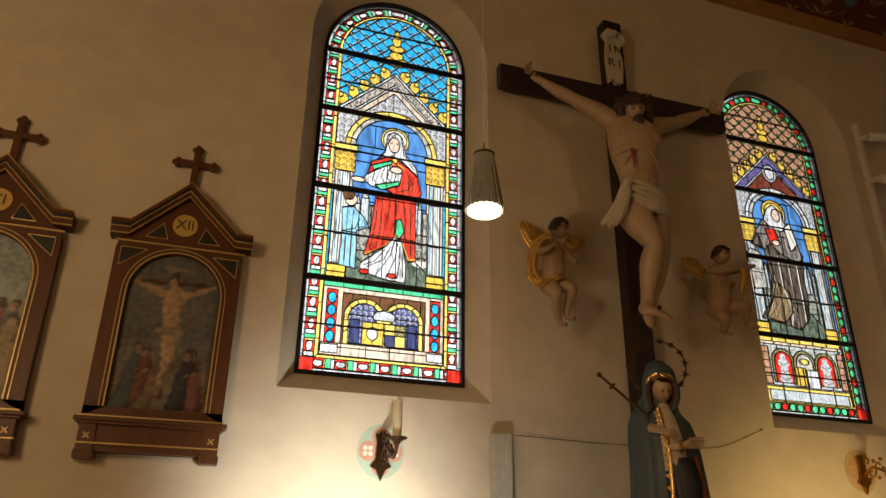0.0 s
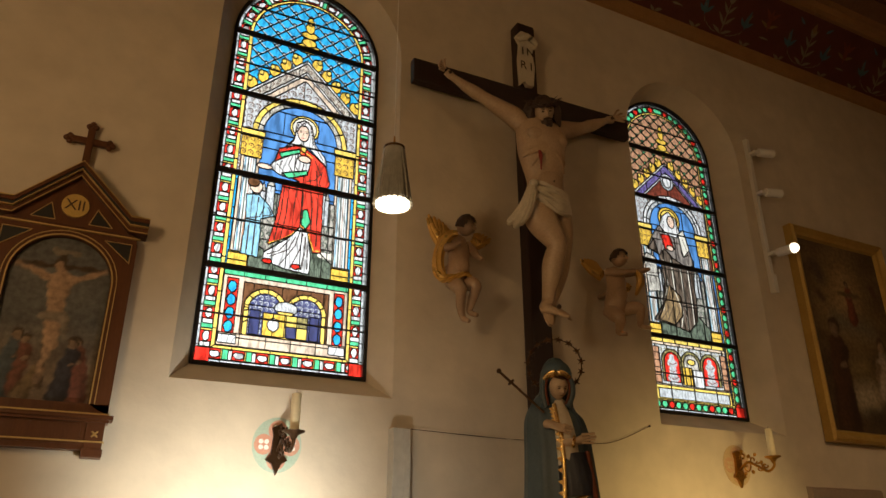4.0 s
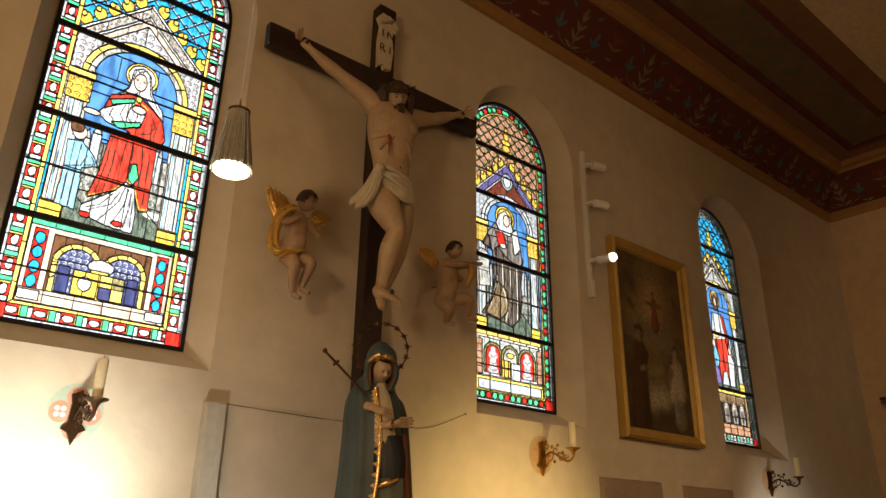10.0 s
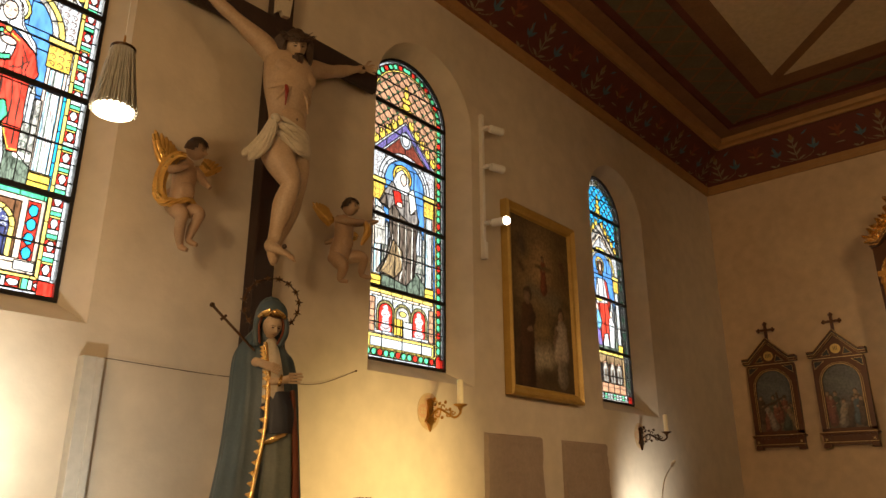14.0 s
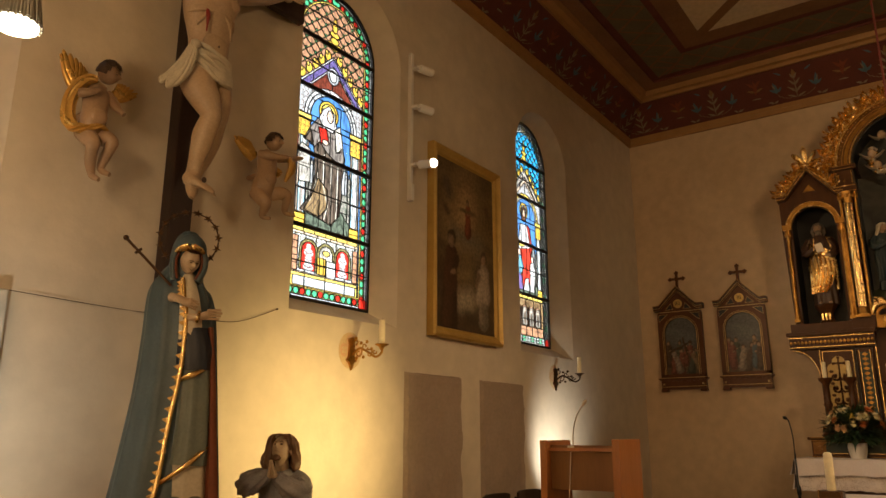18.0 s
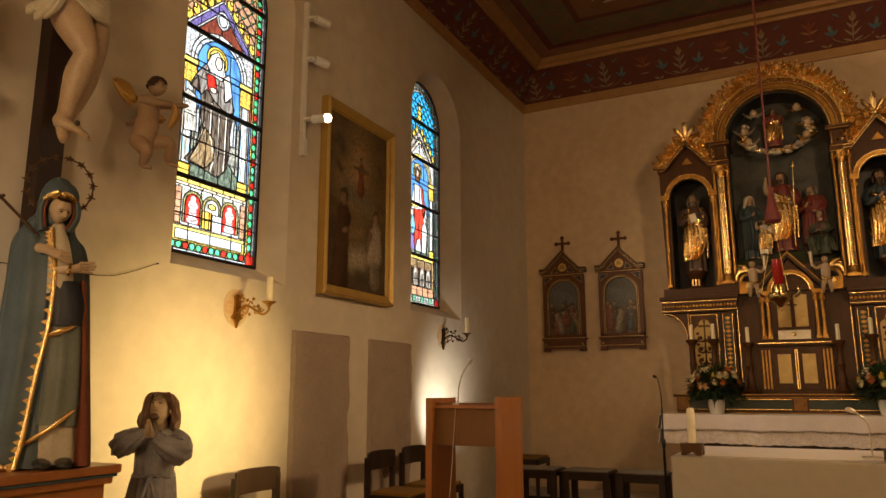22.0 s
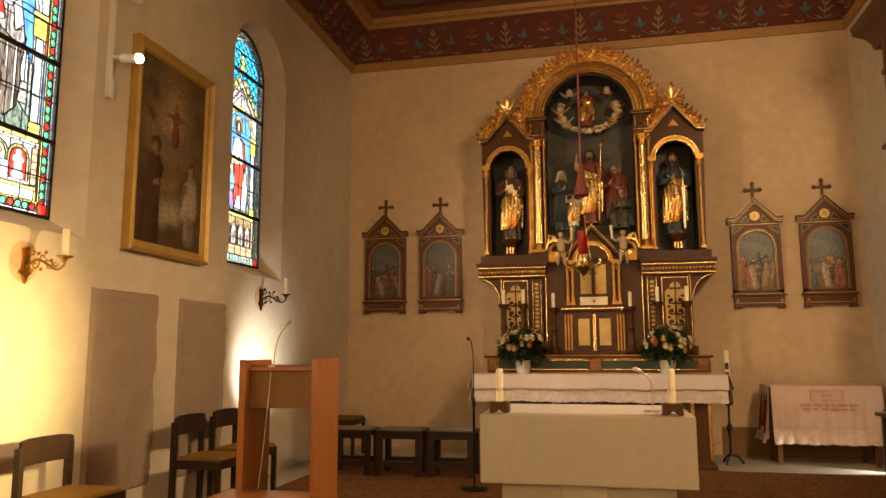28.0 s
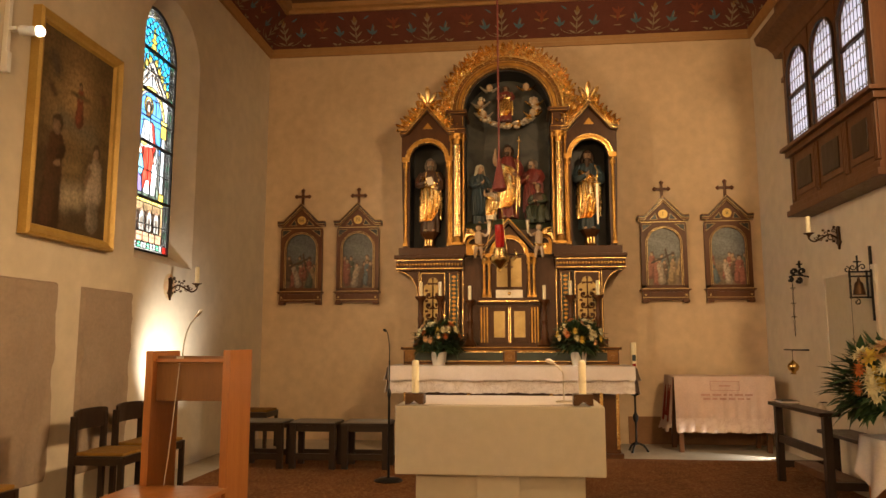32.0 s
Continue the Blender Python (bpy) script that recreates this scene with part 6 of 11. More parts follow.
def wing(bm, root, tip, curl, index):
    """A closed gilded wing: narrow overlapping feathers in three tiers that run from the shoulder to the tip."""
    root, tip = Vector(root), Vector(tip)
    along = tip - root
    span = along.length
    d0 = along.normalized()
    side = Vector((0, -1, 0)).cross(d0).normalized() * curl
    for tier, (reach, count, lift) in enumerate(((1.0, 6, 0.0), (0.66, 5, -0.008), (0.38, 4, -0.015))):
        for k in range(count):
            f = k / (count - 1)
            start = root + side * span * (0.02 + 0.10 * f) + Vector((0, lift, 0))
            d = (d0 + side * (0.05 + 0.62 * f)).normalized()
            end = start + d * span * reach * (1.0 - 0.42 * f)
            mid = start + (end - start) * 0.55 + Vector((0, -0.010, 0)) - side * span * 0.05
            tube(bm, [(*start, span * 0.05, 0.007), (*mid, span * 0.075, 0.009), (*(start + (end - start) * 0.88), span * 0.06, 0.007), (*end, span * 0.02, 0.004)], 8, 3, index, side=tuple(side))
    tube(bm, [(*(root - side * 0.004), span * 0.09, 0.016), (*(root + along * 0.4 - side * span * 0.10), span * 0.06, 0.014), (*(root + along * 0.9 - side * span * 0.02), span * 0.035, 0.008)], 8, 3, index)


def facing(bm, c):
    """Turns a carving, built round its own axis with its front to -y, towards the nave."""
    bmesh.ops.transform(bm, matrix=pose(c[0], c[1], 0, 0, 0, -math.degrees(math.atan2(c[0], c[1]))), verts=bm.verts[:])


def putto_west():
    """Winged child looking down to one side, sash falling from the shoulder."""
    bm = bmesh.new()
    limb(bm, [(1.705, 3.24, 3.045, 0.028), (1.695, 3.25, 3.02, 0.052, 0.04), (1.686, 3.245, 2.985, 0.066, 0.046), (1.683, 3.235, 2.93, 0.062, 0.05), (1.680, 3.232, 2.87, 0.058, 0.056), (1.680, 3.238, 2.81, 0.064, 0.056), (1.682, 3.25, 2.755, 0.058, 0.05)], 22)
    ball(bm, (1.682, 3.185, 2.855), 0.042, 0.016, 0.045, 0, 12)
    head(bm, (1.718, 3.212, 3.098), 0.058, Matrix.Rotation(radians(34), 3, "Z") @ Matrix.Rotation(radians(-12), 3, "Y") @ Matrix.Rotation(radians(20), 3, "X"), 0, 1, False, 0.14, -0.15, True)
    limb(bm, [(1.742, 3.25, 3.005, 0.027), (1.764, 3.215, 2.955, 0.026), (1.772, 3.19, 2.925, 0.019), (1.783, 3.17, 2.905, 0.013), (1.790, 3.16, 2.893, 0.012)])
    limb(bm, [(1.632, 3.25, 3.012, 0.028), (1.597, 3.225, 2.965, 0.027), (1.592, 3.205, 2.945, 0.023), (1.625, 3.175, 2.955, 0.018), (1.655, 3.165, 2.975, 0.013)])
    limb(bm, [(1.65, 3.25, 2.775, 0.044), (1.648, 3.195, 2.735, 0.043), (1.655, 3.165, 2.70, 0.036), (1.662, 3.175, 2.675, 0.028), (1.682, 3.215, 2.63, 0.026), (1.702, 3.235, 2.585, 0.018), (1.708, 3.225, 2.565, 0.016), (1.722, 3.195, 2.548, 0.011)])
    limb(bm, [(1.715, 3.25, 2.775, 0.043), (1.735, 3.20, 2.76, 0.041), (1.75, 3.172, 2.74, 0.034), (1.750, 3.178, 2.712, 0.027), (1.745, 3.21, 2.665, 0.025), (1.742, 3.228, 2.62, 0.018), (1.748, 3.215, 2.60, 0.016), (1.766, 3.185, 2.583, 0.011)])
    tube(bm, [(1.655, 3.19, 3.035, 0.014, 0.010), (1.612, 3.20, 3.02, 0.022, 0.016), (1.572, 3.215, 2.96, 0.026, 0.018), (1.552, 3.22, 2.88, 0.027, 0.018), (1.556, 3.215, 2.80, 0.030, 0.022), (1.580, 3.195, 2.762, 0.028, 0.022), (1.63, 3.172, 2.772, 0.016, 0.014), (1.69, 3.168, 2.80, 0.010, 0.012), (1.742, 3.195, 2.79, 0.008, 0.008)], 22, 5, 2, 6, 0.24)
    wing(bm, (1.612, 3.29, 2.975), (1.515, 3.30, 3.165), -1, 2)
    wing(bm, (1.775, 3.27, 3.000), (1.915, 3.27, 3.075), 1, 2)
    limb(bm, [(1.683, 3.27, 2.9, 0.02), (1.683, 3.395, 2.9, 0.015)], 8)
    figure("putto_figure", bm, [CHILD_SKIN, HAIR, BURNISHED], "painted winged child carving with gilded wings and sash", "statue", "winged wall figures")


def putto_east():
    """Winged child reaching out to the side with a gilded sash in its arm."""
    bm = bmesh.new()
    limb(bm, [(2.788, 3.24, 3.045, 0.028), (2.780, 3.25, 3.022, 0.052, 0.04), (2.770, 3.245, 2.985, 0.066, 0.046), (2.762, 3.235, 2.93, 0.063, 0.05), (2.752, 3.232, 2.87, 0.062, 0.056), (2.742, 3.238, 2.80, 0.072, 0.06), (2.740, 3.25, 2.745, 0.062, 0.05)], 22)
    ball(bm, (2.752, 3.183, 2.855), 0.044, 0.016, 0.045, 0, 12)
    head(bm, (2.788, 3.215, 3.098), 0.056, Matrix.Rotation(radians(18), 3, "Z") @ Matrix.Rotation(radians(6), 3, "X"), 0, 1, False, 0.16, -0.1, True)
    limb(bm, [(2.832, 3.25, 3.018, 0.027), (2.885, 3.222, 3.028, 0.025), (2.915, 3.212, 3.032, 0.020), (2.965, 3.20, 3.048, 0.016), (3.005, 3.195, 3.062, 0.011)])
    limb(bm, [(2.712, 3.245, 3.005, 0.029), (2.735, 3.19, 2.992, 0.027), (2.765, 3.165, 2.988, 0.022), (2.815, 3.16, 2.998, 0.017), (2.862, 3.168, 3.012, 0.012)])
    limb(bm, [(2.706, 3.25, 2.765, 0.047), (2.708, 3.195, 2.715, 0.044), (2.716, 3.175, 2.685, 0.035), (2.728, 3.20, 2.655, 0.027), (2.742, 3.23, 2.632, 0.019), (2.750, 3.222, 2.62, 0.016), (2.770, 3.19, 2.610, 0.011)])
    limb(bm, [(2.785, 3.25, 2.775, 0.045), (2.838, 3.195, 2.785, 0.041), (2.868, 3.172, 2.778, 0.034), (2.880, 3.18, 2.75, 0.027), (2.892, 3.205, 2.712, 0.022), (2.905, 3.215, 2.688, 0.017), (2.918, 3.20, 2.676, 0.015), (2.945, 3.172, 2.667, 0.010)])
    tube(bm, [(2.862, 3.165, 3.015, 0.012, 0.010), (2.885, 3.16, 2.985, 0.022, 0.016), (2.886, 3.158, 2.95, 0.024, 0.018), (2.872, 3.165, 2.91, 0.018, 0.014), (2.852, 3.172, 2.86, 0.007, 0.007)], 18, 4, 2, 5, 0.26)
    wing(bm, (2.700, 3.30, 2.985), (2.562, 3.315, 3.085), -1, 2)
    wing(bm, (2.835, 3.30, 2.975), (2.955, 3.315, 2.985), -1, 2)
    limb(bm, [(2.755, 3.27, 2.9, 0.02), (2.755, 3.395, 2.9, 0.015)], 8)
    figure("putto_figure", bm, [CHILD_SKIN, HAIR, BURNISHED], "painted winged child carving holding a gilded sash", "statue", "winged wall figures")


putto_west()
putto_east()


def mourning_statue():
    """Veiled standing figure: blue mantle with a gilt pointed hem over a grey-green dress, hands crossed."""
    bm = bmesh.new()
    tube(bm, [(0.025, 0.03, 2.315, 0.03, 0.035), (0.03, 0.02, 2.285, 0.060, 0.07), (0.034, 0.015, 2.22, 0.078, 0.085), (0.030, 0.025, 2.15, 0.080, 0.082), (0.015, 0.03, 2.09, 0.105, 0.085), (0.008, 0.02, 2.03, 0.135, 0.10),
              (0.018, 0.02, 1.95, 0.152, 0.11), (0.026, 0.02, 1.85, 0.160, 0.12), (0.030, 0.02, 1.55, 0.182, 0.13), (0.022, 0.02, 1.2, 0.220, 0.15), (0.018, 0.02, 1.09, 0.232, 0.155)], 72, 4, 0, 10, 0.035)
    # hood: dark outer roll, rust lining, gilt brow band
    rim = [(-0.020, 2.07), (-0.030, 2.13), (-0.028, 2.185), (-0.004, 2.232), (0.040, 2.250), (0.084, 2.232), (0.108, 2.185), (0.108, 2.13), (0.082, 2.07)]
    tube(bm, [(u, -0.062, z, 0.015, 0.024) for u, z in rim], 10, 4, 0)
    ball(bm, (0.038, -0.012, 2.235), 0.078, 0.088, 0.076, 0, 20)
    tube(bm, [(0.042 + (u - 0.042) * 0.80, -0.074, 2.155 + (z - 2.155) * 0.88, 0.006, 0.012) for u, z in rim], 8, 4, 2)
    tube(bm, [(-0.020, -0.082, 2.205, 0.010, 0.008), (0.002, -0.104, 2.216, 0.018, 0.010), (0.042, -0.114, 2.224, 0.022, 0.010), (0.080, -0.104, 2.216, 0.018, 0.010), (0.100, -0.082, 2.205, 0.010, 0.008)], 10, 4, 3)
    head(bm, (0.044, -0.070, 2.166), 0.057, Matrix.Rotation(radians(24), 3, "Z") @ Matrix.Rotation(radians(28), 3, "X"), 5, 7, False, 0.0, 0.8)
    tube(bm, [(0.043, -0.035, 2.10, 0.030, 0.024), (0.046, -0.062, 2.065, 0.032, 0.024), (0.055, -0.095, 1.99, 0.042, 0.028), (0.066, -0.11, 1.90, 0.048, 0.03), (0.072, -0.11, 1.80, 0.05, 0.03)], 20, 4, 4, 6, 0.06)
    # dress, apron, underskirt, lining
    tube(bm, [(0.08, -0.095, 1.84, 0.060, 0.045), (0.095, -0.105, 1.76, 0.070, 0.05), (0.098, -0.108, 1.66, 0.070, 0.05)], 24, 4, 8, 6, 0.07, swirl=0.3)
    tube(bm, [(0.10, -0.09, 1.70, 0.072, 0.05), (0.108, -0.085, 1.5, 0.082, 0.065), (0.105, -0.085, 1.34, 0.090, 0.075), (0.10, -0.085, 1.255, 0.092, 0.078)], 40, 4, 1, 9, 0.07)
    tube(bm, [(0.095, -0.075, 1.3, 0.088, 0.065), (0.10, -0.075, 1.10, 0.10, 0.072)], 36, 3, 4, 9, 0.07)
    tube(bm, [(0.158, -0.07, 1.86, 0.012, 0.03), (0.182, -0.08, 1.6, 0.018, 0.038), (0.200, -0.085, 1.33, 0.023, 0.045), (0.215, -0.09, 1.09, 0.030, 0.05)], 16, 4, 2, 4, 0.08)
    tube(bm, [(0.030, -0.12, 1.612, 0.013, 0.008), (0.06, -0.152, 1.622, 0.014, 0.008), (0.10, -0.162, 1.642, 0.014, 0.008), (0.135, -0.142, 1.662, 0.012, 0.008), (0.152, -0.12, 1.672, 0.008, 0.006)], 10, 4, 3)
    tube(bm, [(-0.030, -0.12, 1.165, 0.011, 0.008), (0.02, -0.158, 1.20, 0.011, 0.008), (0.10, -0.175, 1.258, 0.011, 0.008), (0.15, -0.15, 1.305, 0.011, 0.008), (0.178, -0.12, 1.33, 0.008, 0.006)], 8, 4, 3)
    # gilt hem with its points
    hem = spline([(0.018, -0.09, 2.08), (0.030, -0.115, 2.0), (0.045, -0.135, 1.905), (0.043, -0.15, 1.67), (0.014, -0.155, 1.444), (-0.007, -0.16, 1.227), (-0.028, -0.165, 1.09)], 10)
    tube(bm, [(*p, 0.011, 0.011) for p in hem], 8, 1, 3)
    for p in hem[4::2]:
        star = [(p[0] - 0.006, p[2] + 0.014), (p[0] - 0.030, p[2] + 0.004), (p[0] - 0.006, p[2] - 0.014)]
        prism(bm, star, "y", p[1] - 0.004, p[1] + 0.016, 3)
    for k in range(11):
        f = k / 10
        ball(bm, (-0.205 + 0.17 * f, -0.035 - 0.125 * math.sin(1.45 * f), 1.098), 0.013, 0.012, 0.016, 3, 8)
    # crossed hands
    tube(bm, [(-0.02, -0.115, 1.985, 0.024, 0.022), (0.0, -0.138, 1.978, 0.021, 0.018), (0.03, -0.155, 1.965, 0.024, 0.014), (0.06, -0.16, 1.955, 0.020, 0.011)], 12, 4, 5)
    tube(bm, [(0.06, -0.125, 1.895, 0.024, 0.022), (0.10, -0.155, 1.895, 0.019, 0.015), (0.14, -0.165, 1.905, 0.022, 0.012)], 12, 4, 5)
    for k in range(4):
        tube(bm, [(0.135, -0.165, 1.925 - 0.012 * k, 0.007, 0.007), (0.20 - 0.006 * abs(k - 1), -0.158, 1.930 - 0.014 * k, 0.005, 0.005)], 6, 1, 5)
        tube(bm, [(0.055, -0.162, 1.974 - 0.011 * k, 0.007, 0.006), (0.098 - 0.006 * abs(k - 1), -0.158, 1.962 - 0.012 * k, 0.004, 0.004)], 6, 1, 5)
    tube(bm, [(0.093, -0.15, 1.875, 0.008, 0.008), (0.098, -0.178, 1.895, 0.008, 0.008), (0.102, -0.15, 1.918, 0.008, 0.008)], 8, 3, 3)
    for u in (0.06, 0.14):
        tube(bm, [(u, -0.10, 1.115, 0.035, 0.02), (u + 0.01, -0.19, 1.105, 0.03, 0.014), (u + 0.015, -0.22, 1.10, 0.012, 0.008)], 10, 3, 6)
    # sword, ring of stars
    tube(bm, [(-0.239, -0.04, 2.258, 0.007, 0.007), (-0.03, -0.105, 2.04, 0.006, 0.006)], 8, 1, 7)
    ball(bm, (-0.242, -0.04, 2.262), 0.013, 0.013, 0.013, 7, 8)
    tube(bm, [(-0.196, -0.055, 2.188, 0.007, 0.007), (-0.170, -0.055, 2.212, 0.007, 0.007)], 8, 1, 7)
    cu, cy, cz, r = 0.034, 0.06, 2.305, 0.135
    tube(bm, [(cu + r * math.cos(a), cy, cz + r * math.sin(a), 0.0035, 0.0035) for a in np.linspace(-0.9, math.pi + 0.9, 26)], 6, 1, 7)
    for a in np.linspace(-0.7, math.pi + 0.7, 12):
        pu, pz = cu + r * math.cos(a), cz + r * math.sin(a)
        star = [(pu + (0.021 if k % 2 == 0 else 0.007) * math.cos(a + k * math.pi / 5), pz + (0.021 if k % 2 == 0 else 0.007) * math.sin(a + k * math.pi / 5)) for k in range(10)]
        prism(bm, star, "y", cy - 0.008, cy + 0.004, 7)
    facing(bm, (2.03, 2.95))
    figure("mourning_statue", bm, [BLUE_ROBE, TEAL_ROBE, RUST, GILT, CREAM_CLOTH, SKIN, BLACK_PAINT, BRONZE, NAVY_APRON], "veiled carved statue in a blue gilt-edged mantle with star ring", "statue")
    top = thing("statue_plinth", "brown wooden plinth with a gilded fretted panel", "plinth", (2.03, 2.98, 0))
    part("body", boxed(-0.27, -0.2, 0.0, 0.27, 0.40, 1.0, 0.006), CHERRY, top)
    part("cap", box(boxed(-0.31, -0.25, 1.045, 0.31, 0.40, 1.082, 0.008), -0.29, -0.225, 1.0, 0.29, 0.40, 1.046, 0.01), CHERRY, top)
    part("rope_moulding", boxed(-0.3, -0.238, 1.03, 0.3, -0.2, 1.044, 0.005), BLUE_ROBE, top)
    bm = boxed(-0.05, -0.212, 0.86, 0.2, -0.199, 0.945, 0.003)
    for k in range(3):
        for j in range(2):
            box(bm, -0.035 + 0.078 * k, -0.218, 0.872 + 0.034 * j, 0.03 + 0.078 * k, -0.21, 0.898 + 0.034 * j, 0.004)
    part("gilt_panel", bm, OLD_GOLD, top, "gilded fretwork panel")
    part("base_moulding", box(boxed(-0.30, -0.235, 0.78, 0.30, 0.40, 0.81, 0.008), -0.29, -0.22, 0.0, 0.29, 0.40, 0.1, 0.006), CHERRY, top)


mourning_statue()


def kneeling_statue():
    """Youth on his knees, face and joined palms lifted, in a belted smock with full sleeves."""
    bm = bmesh.new()
    tube(bm, [(0.0, 0.0, 1.005, 0.104, 0.094), (0.0, 0.0, 0.96, 0.115, 0.105), (-0.004, 0.0, 0.88, 0.128, 0.125), (-0.006, 0.02, 0.76, 0.155, 0.155), (-0.006, 0.04, 0.62, 0.175, 0.20)], 72, 4, 0, 12, 0.085, swirl=0.02)
    tube(bm, [(0.0, 0.0, 0.985, 0.102, 0.092), (0.0, 0.0, 1.03, 0.106, 0.092), (0.008, 0.0, 1.10, 0.114, 0.092), (0.02, 0.0, 1.155, 0.112, 0.08), (0.025, 0.0, 1.192, 0.075, 0.06), (0.022, -0.005, 1.215, 0.045, 0.045)], 48, 4, 0, 9, 0.05, swirl=0.1)
    tube(bm, [(0.106 * math.cos(a), 0.098 * math.sin(a), 0.99 + 0.005 * math.sin(3 * a), 0.012, 0.010) for a in np.linspace(0, 2 * math.pi, 25)], 8, 1, 0)
    for e in (-0.018, 0.022):
        tube(bm, [(-0.02, -0.10, 0.985, 0.012, 0.012), (-0.02 + e, -0.116, 0.94, 0.010, 0.008), (-0.02 + 1.6 * e, -0.125, 0.90, 0.012, 0.006)], 10, 3, 0)
    arms = ([(-0.065, 0.0, 1.165, 0.048), (-0.125, -0.02, 1.158, 0.056), (-0.178, -0.06, 1.140, 0.056), (-0.165, -0.105, 1.142, 0.053), (-0.115, -0.145, 1.165, 0.046), (-0.070, -0.17, 1.185, 0.034), (-0.048, -0.18, 1.195, 0.026)],
            [(0.085, 0.0, 1.165, 0.052), (0.128, -0.025, 1.132, 0.058), (0.138, -0.075, 1.100, 0.057), (0.10, -0.125, 1.105, 0.054), (0.05, -0.158, 1.135, 0.047), (0.010, -0.18, 1.168, 0.036), (-0.010, -0.188, 1.185, 0.027)])
    for k, rows in enumerate(arms):
        tube(bm, [(*r, r[3]) for r in rows], 32, 5, 0, 7, 0.13, swirl=0.5)
        s = -1 if k == 0 else 1
        tube(bm, [(-0.034 + s * 0.016, -0.186, 1.185, 0.018, 0.016), (-0.036 + s * 0.010, -0.20, 1.212, 0.012, 0.022), (-0.040 + s * 0.006, -0.205, 1.240, 0.008, 0.018), (-0.044 + s * 0.004, -0.20, 1.262, 0.005, 0.010)], 12, 4, 1)
    tube(bm, [(0.022, 0.0, 1.19, 0.042, 0.042), (0.016, -0.018, 1.255, 0.040, 0.042)], 12, 2, 1)
    lean = Matrix.Rotation(radians(-24), 3, "Z") @ Matrix.Rotation(radians(-26), 3, "X")
    hc = Vector((0.012, -0.032, 1.303))
    head(bm, hc, 0.074, lean, 1, 2, False, 0.10)
    chin = [lean @ Vector(p) * 0.074 + hc for p in ((0, -0.58, -0.72), (0, -0.72, -0.90), (0, -0.66, -1.02))]
    tube(bm, [(*chin[0], 0.026, 0.014), (*chin[1], 0.022, 0.014), (*chin[2], 0.008, 0.006)], 12, 3, 2, 6, 0.12)
    for k in range(13):
        a = radians(-118 + 236 * k / 12)
        p = [lean @ Vector((r * math.sin(a), r * 0.95 * math.cos(a), z)) * 0.074 + hc for r, z in ((0.35, 1.02), (0.92, 0.62))]
        low = Vector((hc.x + 0.086 * math.sin(a), hc.y + 0.02 + 0.078 * math.cos(a), 1.275))
        tube(bm, [(*p[0], 0.012, 0.012), (*p[1], 0.022, 0.02), (*low, 0.024, 0.022), (low.x * 1.06, low.y + 0.004, 1.235, 0.024, 0.022), (low.x, low.y, 1.21, 0.014, 0.014), (low.x * 0.96, low.y, 1.20, 0.004, 0.004)], 12, 4, 2, 4, 0.24, swirl=0.6 + 0.13 * (k % 4))
    bmesh.ops.transform(bm, matrix=Matrix.Diagonal((0.87, 1, 1, 1)), verts=bm.verts[:])
    facing(bm, (2.70, 2.93))
    figure("kneeling_statue", bm, [SMOCK, SKIN, CHESTNUT], "kneeling carved youth with folded hands in a blue-grey smock", "statue")
    top = thing("statue_stand", "plain dark wooden stand under the kneeling statue", "plinth", (2.70, 2.97, 0.18))
    part("body", boxed(-0.2, -0.2, 0, 0.2, 0.2, 0.4, 0.006), WALNUT, top)
    part("top", boxed(-0.24, -0.25, 0.40, 0.24, 0.3, 0.44, 0.008), WALNUT, top)


kneeling_statue()

# ---- wall fittings of the north side ----
TEALISH = mat("wall_paint_green", (0.36, 0.47, 0.38), 0.85, second=(0.45, 0.50, 0.40), scale=20, bump=0.1)
RUSTY_ROUND = mat("wall_paint_rust", (0.55, 0.33, 0.19), 0.85, second=(0.58, 0.40, 0.24), scale=20, bump=0.1)
PALE_ROUND = mat("wall_paint_ochre", (0.56, 0.42, 0.24), 0.85, second=(0.5, 0.36, 0.2), scale=20, bump=0.1)
PINKISH = mat("wall_paint_pink", (0.52, 0.25, 0.17), 0.85, second=(0.58, 0.35, 0.25), scale=20, bump=0.1)
FLAME_GLOW = bpy.data.materials.new("lamp_glow")
FLAME_GLOW.use_nodes = True
FLAME_GLOW.node_tree.nodes["Principled BSDF"].inputs["Emission Color"].default_value = (1, 0.86, 0.62, 1)
FLAME_GLOW.node_tree.nodes["Principled BSDF"].inputs["Emission Strength"].default_value = 7.0


def spiral(cx, cz, r0, r1, a0, a1, n=14):
    return [(cx + (r0 + (r1 - r0) * i / n) * math.cos(radians(a0 + (a1 - a0) * i / n)), cz + (r0 + (r1 - r0) * i / n) * math.sin(radians(a0 + (a1 - a0) * i / n))) for i in range(n + 1)]


